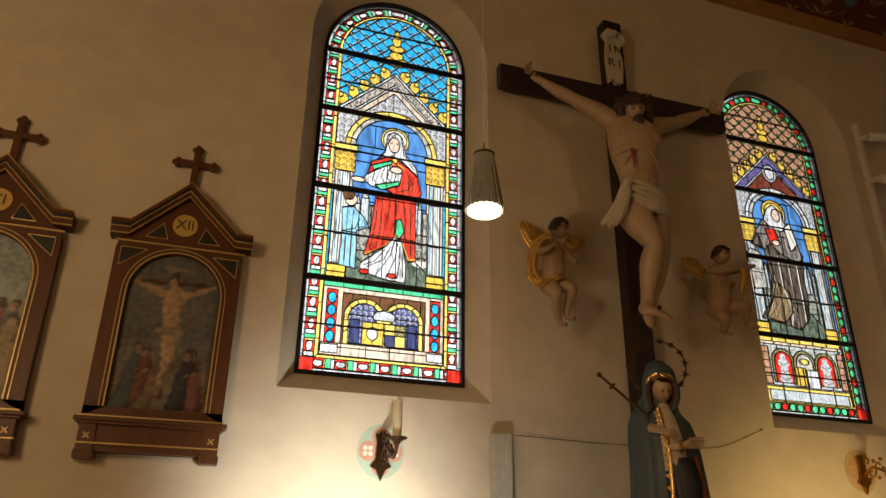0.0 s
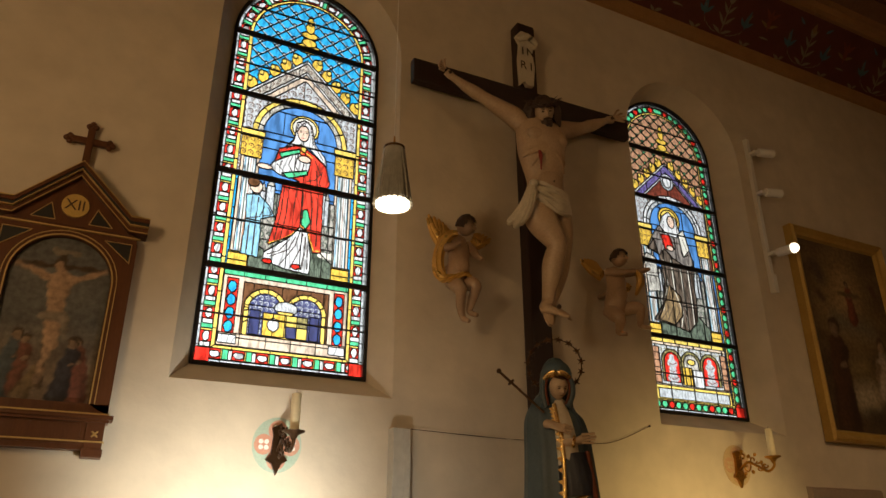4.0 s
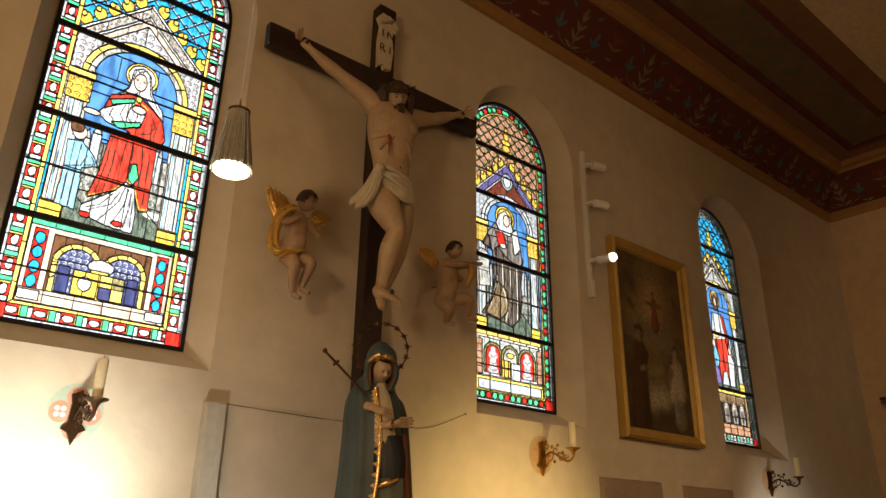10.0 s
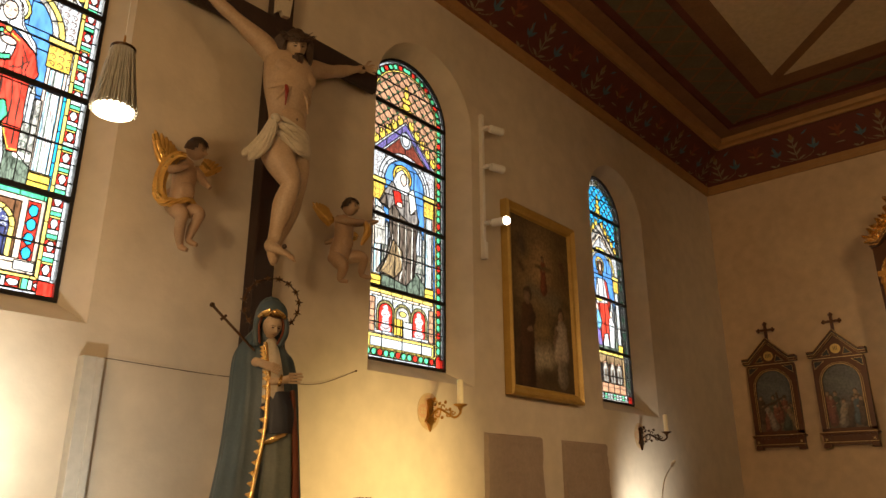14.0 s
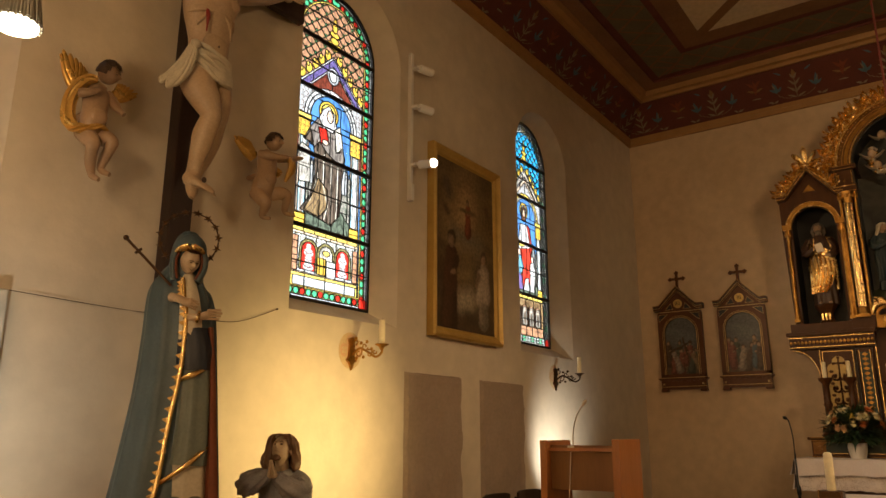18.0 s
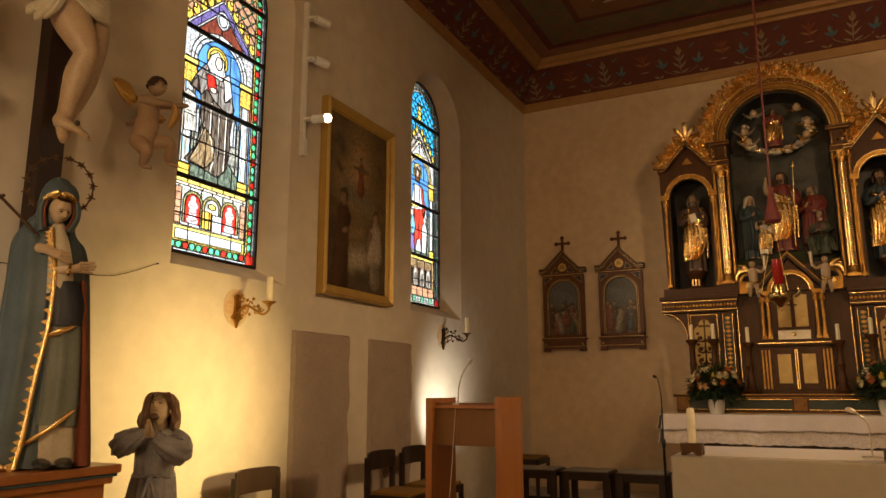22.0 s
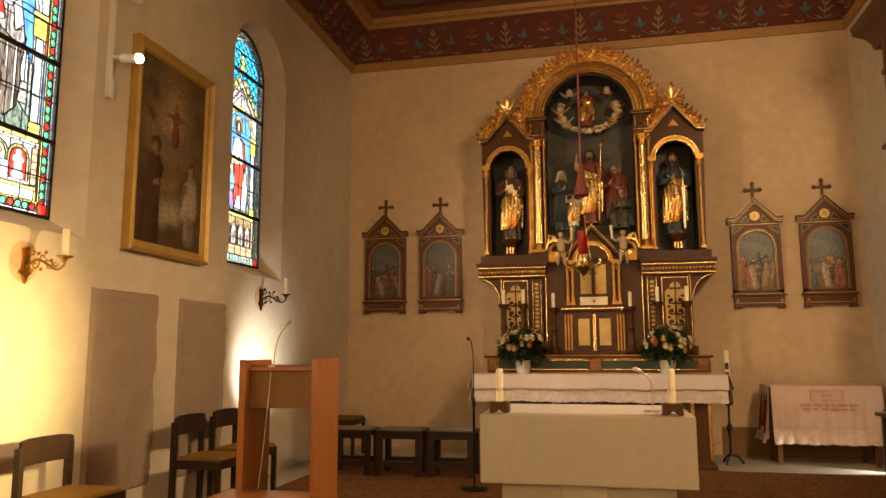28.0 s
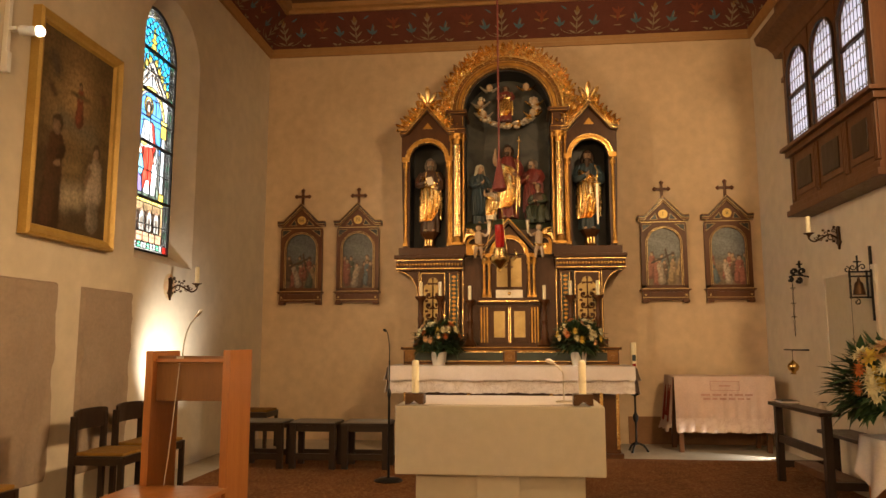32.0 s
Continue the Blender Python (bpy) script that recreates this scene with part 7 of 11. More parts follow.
def sconce(at, turn, label, metal):
    """Wall arm of scrolling foliage with a drip pan and a candle; a painted consecration cross lies behind it. Faces -y."""
    top = thing("wall_sconce", label, "wall sconce", at, turn, "wall sconces")
    part("back_plate", prism(bmesh.new(), [(0, -0.135), (0.022, -0.085), (0.05, -0.07), (0.028, -0.045), (0.022, 0.04), (0.03, 0.075), (0, 0.09), (-0.03, 0.075), (-0.022, 0.04), (-0.028, -0.045), (-0.05, -0.07), (-0.022, -0.085)], "y", -0.022, -0.004), metal, top)
    bm = bmesh.new()
    tube(bm, [(0, -0.02, -0.03, 0.009, 0.009), (0, -0.09, 0.01, 0.008, 0.008), (0, -0.16, -0.02, 0.008, 0.008), (0, -0.23, -0.055, 0.008, 0.008), (0, -0.28, -0.03, 0.008, 0.008), (0, -0.28, 0.01, 0.01, 0.01)], 8, 5)
    for cy, cz, r, a0, a1 in ((-0.08, -0.02, 0.035, 90, 460), (-0.13, 0.02, 0.03, 200, 560), (-0.175, -0.03, 0.03, 60, 420), (-0.055, 0.045, 0.028, -60, 320), (-0.215, -0.02, 0.02, 180, 480)):
        tube(bm, [(0.004 * math.sin(i), y, z, 0.005, 0.005) for i, (y, z) in enumerate(spiral(cy, cz, r, r * 0.25, a0, a1, 16))], 6, 1)
    for y, z in ((-0.1, 0.045), (-0.15, 0.05), (-0.19, 0.0), (-0.12, -0.05), (-0.06, -0.055), (-0.05, 0.08)):
        ball(bm, (0, y, z), 0.006, 0.014, 0.012, 0, 8)
    part("arm", bm, metal, top, "scrolled foliage arm", True)
    part("drip_pan", lathe(bmesh.new(), [(0.008, -0.035), (0.02, -0.012), (0.046, 0.0), (0.048, 0.006), (0.018, 0.004)], (0, -0.28, 0.02), 18), metal, top, "", True)
    c = part("candle", lathe(bmesh.new(), [(0.021, 0), (0.0215, 0.12), (0.0205, 0.160), (0.008, 0.165)], (0, -0.28, 0.024), 16), WAX, top, "cream wax candle", True)
    part("wick", lathe(bmesh.new(), [(0.0015, 0), (0.001, 0.014)], (0, -0.28, 0.187), 6), BLACK_PAINT, c)
    return top


def consecration_cross(at, ground, lobes, dots):
    top = thing("painted_roundel", "faded green and pink painted roundel on the plaster", "wall painting", at)
    part("ground", prism(bmesh.new(), ellipse(0, 0, 0.115, 0.125, 28), "y", -0.0022, -0.0005), ground, top)
    for k in range(4):
        a = radians(45 + 90 * k - 45)
        cx, cz = 0.062 * math.cos(a), 0.066 * math.sin(a)
        lobe = part("lobe", prism(bmesh.new(), ellipse(cx, cz, 0.044, 0.046, 20), "y", -0.0042, -0.002), lobes, top)
        for j in range(4):
            b = radians(45 + 90 * j)
            part("dot", prism(bmesh.new(), ellipse(cx + 0.018 * math.cos(b), cz + 0.018 * math.sin(b), 0.011, 0.011, 10), "y", -0.006, -0.004), dots, lobe)


for x, z, metal, lab in ((0.815, 1.885, BRONZE, "dark bronze wall sconce with a white candle"), (3.726, 1.937, OLD_GOLD, "gilded scroll wall sconce with a cream candle"), (6.80, 1.942, BRONZE, "bronze scroll wall sconce with a cream candle")):
    sconce((x, N_WALL, z), 0, lab, metal)
    consecration_cross((x, N_WALL, z), *((TEALISH, PINKISH, WHITE_PAINT) if x < 1 else (PALE_ROUND, RUSTY_ROUND, PALE_ROUND)))
sconce((7.2, S_WALL, 2.40), 180, "bronze scroll wall sconce on the south wall", BRONZE)


def pendant():
    """Lamp with a shade of pleated cords, hung on a thin flex from the ceiling."""
    top = thing("pendant_lamp", "pendant lamp with a grey cord-fringe shade, lit", "pendant lamp", (1.062, 2.68, 2.842))
    cord = mat("grey_cord", (0.46, 0.45, 0.40), 0.8, second=(0.26, 0.26, 0.24), scale=30, bump=0.3)
    part("flex", lathe(bmesh.new(), [(0.0022, 0.36), (0.0022, 3.16)], seg=6), WHITE_PAINT, top)
    part("stem", lathe(bmesh.new(), [(0.006, 0.30), (0.006, 0.345), (0.004, 0.375)], seg=8), OLD_GOLD, top)
    part("top_ring", lathe(bmesh.new(), [(0.05, 0.298), (0.055, 0.303), (0.055, 0.312), (0.02, 0.318)], seg=24), BRONZE, top, "", True)
    sh = part("shade_frame", lathe(bmesh.new(), [(0.047, 0.30), (0.086, 0.02), (0.084, 0.02), (0.045, 0.30)], seg=24), cord, top, "inner lining of the shade", True)
    for k in range(44):
        a = 2 * math.pi * k / 44
        r = 0.0036
        wob = 0.004 * math.sin(k * 2.3)
        bm = tube(bmesh.new(), [((0.05 + wob * 0.3) * math.cos(a), (0.05 + wob * 0.3) * math.sin(a), 0.30, r, r), ((0.070 + wob) * math.cos(a + 0.02), (0.070 + wob) * math.sin(a + 0.02), 0.16, r, r), ((0.094 + wob) * math.cos(a), (0.094 + wob) * math.sin(a), 0.022 + wob, r, r)], 5, 2)
        part("hanging_cord", bm, cord, sh)
    for k in range(22):
        a = 2 * math.pi * k / 22
        part("bead", ball(bmesh.new(), (0.097 * math.cos(a), 0.097 * math.sin(a), 0.014), 0.0055, 0.0055, 0.007, 0, 7), cord, top, "", True)
    part("bulb", lathe(bmesh.new(), [(0.01, 0.06), (0.05, 0.045), (0.086, 0.018), (0.084, 0.002), (0.05, -0.012), (0.01, -0.016)], seg=20), FLAME_GLOW, top, "glowing opal glass", True)
    top.scale = (0.9, 0.9, 0.97)
    lamp = bulb("pendant_light", (1.062, 2.68, 2.79), 3, WARM, 0.05)


pendant()


def big_painting():
    top = thing("wall_painting", "tall dark oil painting in a plain gilded frame", "painting", (5.134, N_WALL, 2.95))
    w, h = 0.535, 0.815
    for a, b, nm in (((-w, -h), (w, -h), "bottom"), ((w, -h), (w, h), "right"), ((w, h), (-w, h), "top"), ((-w, h), (-w, -h), "left")):
        bm = bmesh.new()
        rows = []
        for off, y in ((0.0, -0.004), (0.0, -0.07), (0.018, -0.085), (0.05, -0.062), (0.072, -0.055), (0.088, -0.03), (0.088, -0.004)):
            def inset(p, o):
                return (p[0] - math.copysign(o, p[0]), y, p[1] - math.copysign(o, p[1]))
            rows.append([bm.verts.new(inset(a, off)), bm.verts.new(inset(b, off))])
        for p, q in zip(rows, rows[1:]):
            bm.faces.new((p[0], p[1], q[1], q[0]))
        bm.faces.new([r[0] for r in rows])
        bm.faces.new([r[1] for r in rows][::-1])
        bmesh.ops.recalc_face_normals(bm, faces=bm.faces[:])
        part("frame_side", bm, GOLD_PAINT, top)
    canvas = part("canvas", boxed(-w + 0.08, -0.03, -h + 0.08, w - 0.08, -0.006, h - 0.08), BIG_CANVAS, top, "darkened oil painting with two robed shapes")
    dim = lambda c, k: tuple(v * k for v in c)
    haze, grey = (0.24, 0.165, 0.08), (0.30, 0.25, 0.17)
    some = [(0.02, 0.42, -0.02, 0.20, 0.20, 0.24, 0.34, haze), (0.05, 0.40, 0.0, 0.26, 0.10, 0.12, 0.18, dim(haze, 1.5)), (-0.16, 0.10, 0.20, 0.06, 0.07, 0.08, 0.14, dim(grey, 0.5)),
            (-0.06, -0.25, 0.04, -0.22, 0.10, 0.10, 0.16, (0.17, 0.12, 0.055)), (-0.05, -0.48, 0.06, -0.46, 0.10, 0.10, 0.12, grey), (0.0, -0.62, 0.35, -0.64, 0.06, 0.06, 0.10, (0.05, 0.035, 0.02))]
    some += painted_robe(0.03, 0.13, 0.30, (0.20, 0.055, 0.03), dim(FLESH_OIL, 1.1), 0.0, 0.22) + [(-0.08, 0.33, 0.14, 0.33, 0.018, 0.018, 0.02, dim(haze, 0.5))]
    some += painted_robe(-0.27, -0.70, 0.80, (0.055, 0.026, 0.014), dim(FLESH_OIL, 0.9), 0.06, 0.20)
    some += painted_robe(0.27, -0.62, 0.62, (0.24, 0.20, 0.15), dim(FLESH_OIL, 1.2), 0.02, 0.17)
    some += [(0.235, -0.20, 0.21, -0.42, 0.045, 0.06, 0.04, dim(PALE_OIL, 1.7)), (0.31, -0.18, 0.33, -0.40, 0.05, 0.055, 0.04, dim(PALE_OIL, 1.5)), (0.25, -0.50, 0.30, -0.60, 0.035, 0.05, 0.05, dim(PALE_OIL, 0.7)), (0.20, -0.22, 0.16, -0.32, 0.03, 0.02, 0.03, dim(FLESH_OIL, 0.8)),
             (0.33, 0.42, 0.35, 0.38, 0.035, 0.03, 0.04, (0.09, 0.05, 0.03)), (-0.30, 0.52, -0.26, 0.44, 0.05, 0.05, 0.08, (0.07, 0.055, 0.04)), (-0.33, 0.30, -0.28, 0.26, 0.03, 0.03, 0.05, (0.08, 0.05, 0.03))]
    ground = dusk((0.060, 0.040, 0.022), (0.125, 0.085, 0.042), -0.1)
    oil_picture("painted_scene", w - 0.082, -h + 0.082, lambda v: h - 0.082, -0.0325, ground, some, canvas, 80, 130)


BIG_CANVAS = painting("great_canvas", [(0.02, 0.014, 0.010), (0.045, 0.030, 0.018), (0.075, 0.055, 0.028), (0.03, 0.024, 0.018)], 2.2, 3.0)
big_painting()


def spot_rail():
    top = thing("spotlight_rail", "white ceiling-spot track fixed upright to the wall", "track light", (4.345, N_WALL, 3.17))
    part("rail", boxed(-0.017, -0.035, 0.0, 0.017, -0.001, 1.29, 0.003), WHITE_PAINT, top)
    part("adapter", boxed(-0.02, -0.05, 0.0, 0.02, -0.034, 0.14, 0.004), WHITE_PAINT, top)
    for z, lit in ((1.15, False), (0.80, False), (0.30, True)):
        bm = lathe(bmesh.new(), [(0.03, 0.0), (0.034, 0.01), (0.034, 0.13), (0.029, 0.132), (0.026, 0.11)], seg=18)
        bmesh.ops.transform(bm, matrix=pose(0.03, -0.085, z, 90, 0, 15 if lit else 75), verts=bm.verts[:])
        h = part("spot_head", bm, WHITE_PAINT, top, "", True)
        part("bracket", boxed(-0.012, -0.09, z - 0.012, 0.03, -0.034, z + 0.012, 0.004), WHITE_PAINT, h)
        if lit:
            bm = bmesh.new()
            ball(bm, (0.06, -0.205, z), 0.036, 0.036, 0.036, 0, 16)
            part("lamp", bm, FLAME_GLOW, h, "lit reflector lamp")


spot_rail()


def epitaph(x0, x1, z0, z1, seed, label):
    """A worn grave slab of red stone set against the wall: rim, sunk field and low blurred relief."""
    top = thing("grave_slab", label, "grave slab", ((x0 + x1) / 2, N_WALL, z0))
    w, h = (x1 - x0) / 2, z1 - z0
    r = random.Random(seed)
    nx, nz = 40, 90
    bm = bmesh.new()
    grid = []
    for j in range(nz + 1):
        row = []
        for i in range(nx + 1):
            u, v = i / nx * 2 - 1, j / nz
            x, z = u * w, v * h
            rag = 0.005 * noise.noise((seed, v * 9, u * 2))
            rim = 0.016 if abs(u) > 0.86 or v > 0.955 else 0.0
            body = 0.022 * max(0, 1 - (u / 0.5) ** 2) if v < 0.82 else 0.0
            relief = 0.030 * noise.noise((u * 2.6 + seed, v * 7.5, 0.3)) * (0.4 + (v < 0.7)) + 0.014 * noise.noise((u * 7, v * 17, seed)) + 0.006 * noise.noise((u * 19, v * 40, seed))
            hollow = -0.03 * math.exp(-((u + 0.02) / 0.16) ** 2 - ((v - 0.74) / 0.035) ** 2)
            edge = max(abs(u), abs(v * 2 - 1))
            y = -0.02 - 0.6 * (rim + body + relief) - 0.6 * hollow - 0.006 * noise.noise((u * 5, v * 60, seed)) * (v > 0.8)
            row.append(bm.verts.new((x + (rag if abs(u) == 1 else 0), -0.001 if edge == 1 else min(y, -0.006), z + (rag if v in (0, 1) else 0))))
        grid.append(row)
    for j in range(nz):
        for i in range(nx):
            bm.faces.new((grid[j][i], grid[j][i + 1], grid[j + 1][i + 1], grid[j + 1][i]))
    part("relief_stone", bm, EPITAPH, top, "", True)


epitaph(4.325, 5.068, 0.42, 1.835, 2.0, "tall worn red sandstone grave slab with blurred relief")
epitaph(5.372, 6.11, 0.40, 1.83, 7.0, "worn red sandstone grave slab, arms and figure relief")


DUCT_PAINT = mat("grey_white_paint", (0.50, 0.48, 0.42), 0.6, second=(0.42, 0.40, 0.35), scale=3, amount=0.4, bump=0.05)


def duct_and_wire():
    top = thing("cable_duct", "boxed white vertical cable duct on the plaster", "cable duct", (1.415, N_WALL, 0.0))
    part("casing", boxed(-0.05, -0.07, 0.0, 0.045, -0.001, 1.995, 0.004), DUCT_PAINT, top)
    part("cover_strip", boxed(0.008, -0.076, 0.0, 0.038, -0.069, 1.99, 0.002), DUCT_PAINT, top)
    bm = bmesh.new()
    tube(bm, [(1.46, 3.38, 2.002, 0.002, 0.002), (1.8, 3.385, 1.994, 0.002, 0.002), (2.1, 3.385, 1.990, 0.002, 0.002), (2.5, 3.385, 2.0, 0.002, 0.002), (2.75, 3.385, 2.018, 0.002, 0.002), (3.04, 3.392, 2.128, 0.002, 0.002)], 6, 5)
    ball(bm, (3.045, 3.393, 2.13), 0.006, 0.008, 0.006, 0, 6)
    tagged(obj("wall_wire", bm, BRONZE, True), "thin brown wire sagging along the plaster wall", "wire")


duct_and_wire()

# ---- high altar and retable ----
R_WOOD = mat("retable_wood", (0.080, 0.031, 0.010), 0.38, spec=0.25, second=(0.038, 0.014, 0.005), scale=7, stretch=(3, 3, 0.6), bump=0.08)
NICHE_BLACK = mat("niche_black", (0.010, 0.010, 0.010), 0.45, bump=0.05)
PICTURE_DARK = painting("altar_picture", [(0.012, 0.014, 0.014), (0.03, 0.033, 0.03), (0.05, 0.05, 0.042), (0.02, 0.022, 0.022)], 3, 1.0)
SILVER = mat("silvered", (0.62, 0.55, 0.44), 0.35, 0.7, second=(0.42, 0.36, 0.28), scale=18, bump=0.3)
CLOAK_RED = mat("cloak_red", (0.17, 0.028, 0.020), 0.5, second=(0.10, 0.018, 0.014), scale=14, bump=0.15)
CLOAK_BLUE = mat("cloak_blue", (0.030, 0.050, 0.060), 0.5, second=(0.018, 0.03, 0.038), scale=14, bump=0.15)
CLOAK_GREEN = mat("cloak_green", (0.045, 0.055, 0.030), 0.5, second=(0.03, 0.036, 0.02), scale=14, bump=0.15)
CLOAK_BROWN = mat("cloak_brown", (0.07, 0.034, 0.018), 0.5, second=(0.045, 0.022, 0.012), scale=14, bump=0.15)
BRONZED = mat("bronzed_wood", (0.24, 0.115, 0.03), 0.42, 0.6, second=(0.13, 0.06, 0.018), scale=16, amount=0.7, bump=0.2)
GREEN_PANEL = mat("green_panel", (0.022, 0.035, 0.022), 0.45, second=(0.03, 0.03, 0.015), scale=10, bump=0.05)
PANEL_CREAM = mat("cream_gold_panel", (0.40, 0.28, 0.11), 0.35, 0.6, second=(0.26, 0.16, 0.045), scale=8, bump=0.08)
RX = 0.135  # the altar's middle on the east wall


def column(top, x, y, z0, z1, r, parent_name="column"):
    """Gilded column with a spun base, fluted shaft and leafy capital."""
    h = z1 - z0
    c = part(parent_name, lathe(bmesh.new(), [(r * 0.92, 0.09), (r * 0.86, h - 0.12)], (x, y, z0), 20, 0, 10, 0.16), OLD_GOLD if parent_name == "colonnette" else GILT, top, "gilded column", True)
    part("base", box(lathe(bmesh.new(), [(r * 1.35, 0.0), (r * 1.4, 0.03), (r * 1.15, 0.045), (r * 1.25, 0.07), (r, 0.095)], (x, y, z0), 16), x - r * 1.4, y - r * 1.4, z0 - 0.02, x + r * 1.4, y + r * 1.4, z0 + 0.012), OLD_GOLD, c, "", True)
    bm = lathe(bmesh.new(), [(r * 0.95, h - 0.13), (r * 1.05, h - 0.12), (r * 0.95, h - 0.10), (r * 1.5, h - 0.02), (r * 1.55, h)], (x, y, z0), 16)
    for k in range(8):
        a = 2 * math.pi * k / 8
        ball(bm, (x + r * 1.3 * math.cos(a), y + r * 1.3 * math.sin(a), z0 + h - 0.05), r * 0.4, r * 0.4, 0.028, 0, 7)
    part("capital", bm, OLD_GOLD, c, "", True)
    return c


def leaf_crest(top, pts, size, name="crest_leaf"):
    """Gilded acanthus leaves standing along a line; each leaf is a curled spray of broad lobes."""
    for k, (x, z, a) in enumerate(pts):
        bm = bmesh.new()
        s = size * (1.0 if k % 2 == 0 else 0.82)
        turn = 0 if len(pts) < 3 else (18, -22, 8, -14)[k % 4]
        for j, (da, ln, wd) in enumerate(((-105, 0.5, 0.13), (-70, 0.66, 0.15), (-34, 0.86, 0.16), (0, 1.0, 0.17), (34, 0.86, 0.16), (70, 0.66, 0.15), (105, 0.5, 0.13))):
            b = radians(a + da + turn * (1 - abs(da) / 200))
            d = Vector((math.cos(b), 0, math.sin(b)))
            bend = Vector((-d.z, 0, d.x)) * (0.10 * s * (1 if da > 0 else -1 if da < 0 else 0))
            o = Vector((x, -0.50, z))
            p1, p2, p3 = o + d * s * ln * 0.45 + Vector((0, -0.02, 0)), o + d * s * ln * 0.8 + bend * 0.5 + Vector((0, -0.045, 0)), o + d * s * ln * 0.98 + bend + Vector((0, -0.085, 0))
            tube(bm, [(*o, s * 0.06, s * 0.05), (*p1, s * wd * 0.75, s * 0.05), (*p2, s * wd * 0.9, s * 0.05), (*p3, s * 0.05, s * 0.04)], 8, 3, side=(-d.z, 0, d.x))
        ball(bm, (x, -0.535, z), s * 0.17, s * 0.14, s * 0.17, 0, 8)
        part(name, bm, GILT, top, "", True)


def saint(name, x, y, z, h, robe, cloak, label, turn=0, hairs=None, beard=0.0, hold="", wide=1.0, arm="", veil=False, tilt=0):
    """A draped standing figure of height h as one carved mesh, in the retable's own axes."""
    bm = bmesh.new()
    q = lambda dx, dy, dz, a, b=None: (dx * wide, dy, dz, a * wide, b or a)
    tube(bm, [q(0, 0, 0.0, 0.125, 0.095), q(0, 0, 0.06, 0.122, 0.092), q(0, 0, 0.3, 0.108, 0.08), q(0, 0, 0.48, 0.098, 0.072), q(0, 0, 0.62, 0.104, 0.072), q(0, 0, 0.72, 0.116, 0.07), q(0, 0.005, 0.79, 0.098, 0.056), q(0, 0.005, 0.825, 0.045, 0.042)], 64, 4, 0, 10, 0.075, swirl=0.02)
    wrap = lambda dx, dy, dz, a, b, a0, a1: (dx * wide, dy, dz, a * wide, b, a0, a1)
    shell(bm, [wrap(0.01, 0, 0.63, 0.118, 0.088, -215, -25), wrap(0, -0.005, 0.52, 0.130, 0.098, -205, -12), wrap(0, -0.01, 0.38, 0.134, 0.104, -192, -18), wrap(-0.004, -0.01, 0.24, 0.132, 0.106, -180, -40), wrap(-0.01, -0.01, 0.13, 0.124, 0.102, -168, -72)], 72, 1, 8, 0.19, 0.07, 5)
    shell(bm, [wrap(0.03, 0.005, 0.795, 0.085, 0.062, -60, 75), wrap(0.03, 0.0, 0.66, 0.112, 0.085, -42, 70), wrap(0.03, 0.0, 0.42, 0.122, 0.095, -38, 62), wrap(0.03, 0.0, 0.16, 0.112, 0.092, -30, 52)], 36, 1, 5, 0.16, 0.07, 5, 0.6)
    for k, (za, zb, r) in enumerate(((0.60, 0.705, 0.020), (0.575, 0.665, 0.022), (0.555, 0.625, 0.018))):
        tube(bm, [q(0.128, -0.01, za, r * 0.6), q(0.085, -0.085, za + 0.01, r), q(0.0, -0.112, (za + zb) / 2, r * 1.15), q(-0.085, -0.08, zb, r), q(-0.118, 0.0, zb + 0.02, r * 0.6)], 16, 4, 1, 4, 0.2, swirl=0.25)
    if arm == "raised":
        tube(bm, [q(-0.095, 0, 0.77, 0.042), q(-0.15, -0.03, 0.73, 0.040), q(-0.17, -0.055, 0.79, 0.03), q(-0.165, -0.07, 0.84, 0.022)], 20, 4, 2)
        tube(bm, [q(-0.165, -0.07, 0.84, 0.02), q(-0.163, -0.075, 0.88, 0.016), q(-0.160, -0.08, 0.92, 0.007)], 10, 3, 2)
    else:
        tube(bm, [q(-0.095, 0, 0.77, 0.044), q(-0.15, -0.02, 0.68, 0.045), q(-0.145, -0.075, 0.61, 0.042), q(-0.075, -0.12, 0.625, 0.032), q(-0.035, -0.135, 0.645, 0.024)], 26, 4, 0, 5, 0.14, swirl=0.4)
        tube(bm, [q(-0.04, -0.135, 0.64, 0.017), q(-0.012, -0.148, 0.665, 0.018), q(0.004, -0.148, 0.70, 0.008)], 10, 3, 2)
    tube(bm, [q(0.095, 0, 0.77, 0.044), q(0.152, -0.02, 0.66, 0.045), q(0.145, -0.085, 0.58, 0.040), q(0.105, -0.12, 0.56, 0.030)], 26, 4, 0, 5, 0.14, swirl=0.4)
    tube(bm, [q(0.11, -0.118, 0.56, 0.017), q(0.085, -0.14, 0.555, 0.019), q(0.06, -0.145, 0.56, 0.008)], 10, 3, 2)
    for s in (-1, 1):
        tube(bm, [q(s * 0.045, -0.07, 0.018, 0.024, 0.016), q(s * 0.055, -0.13, 0.010, 0.018, 0.010)], 10, 2, 2)
    tube(bm, [q(0, 0.0, 0.80, 0.036), q(0, -0.008, 0.86, 0.034)], 12, 2, 2)
    lean = Matrix.Rotation(radians(tilt), 3, "Z") @ Matrix.Rotation(radians(8), 3, "X")
    hc = Vector((0, -0.02, 0.905))
    head(bm, hc, 0.062, lean, 2, 3, False, 0.10)
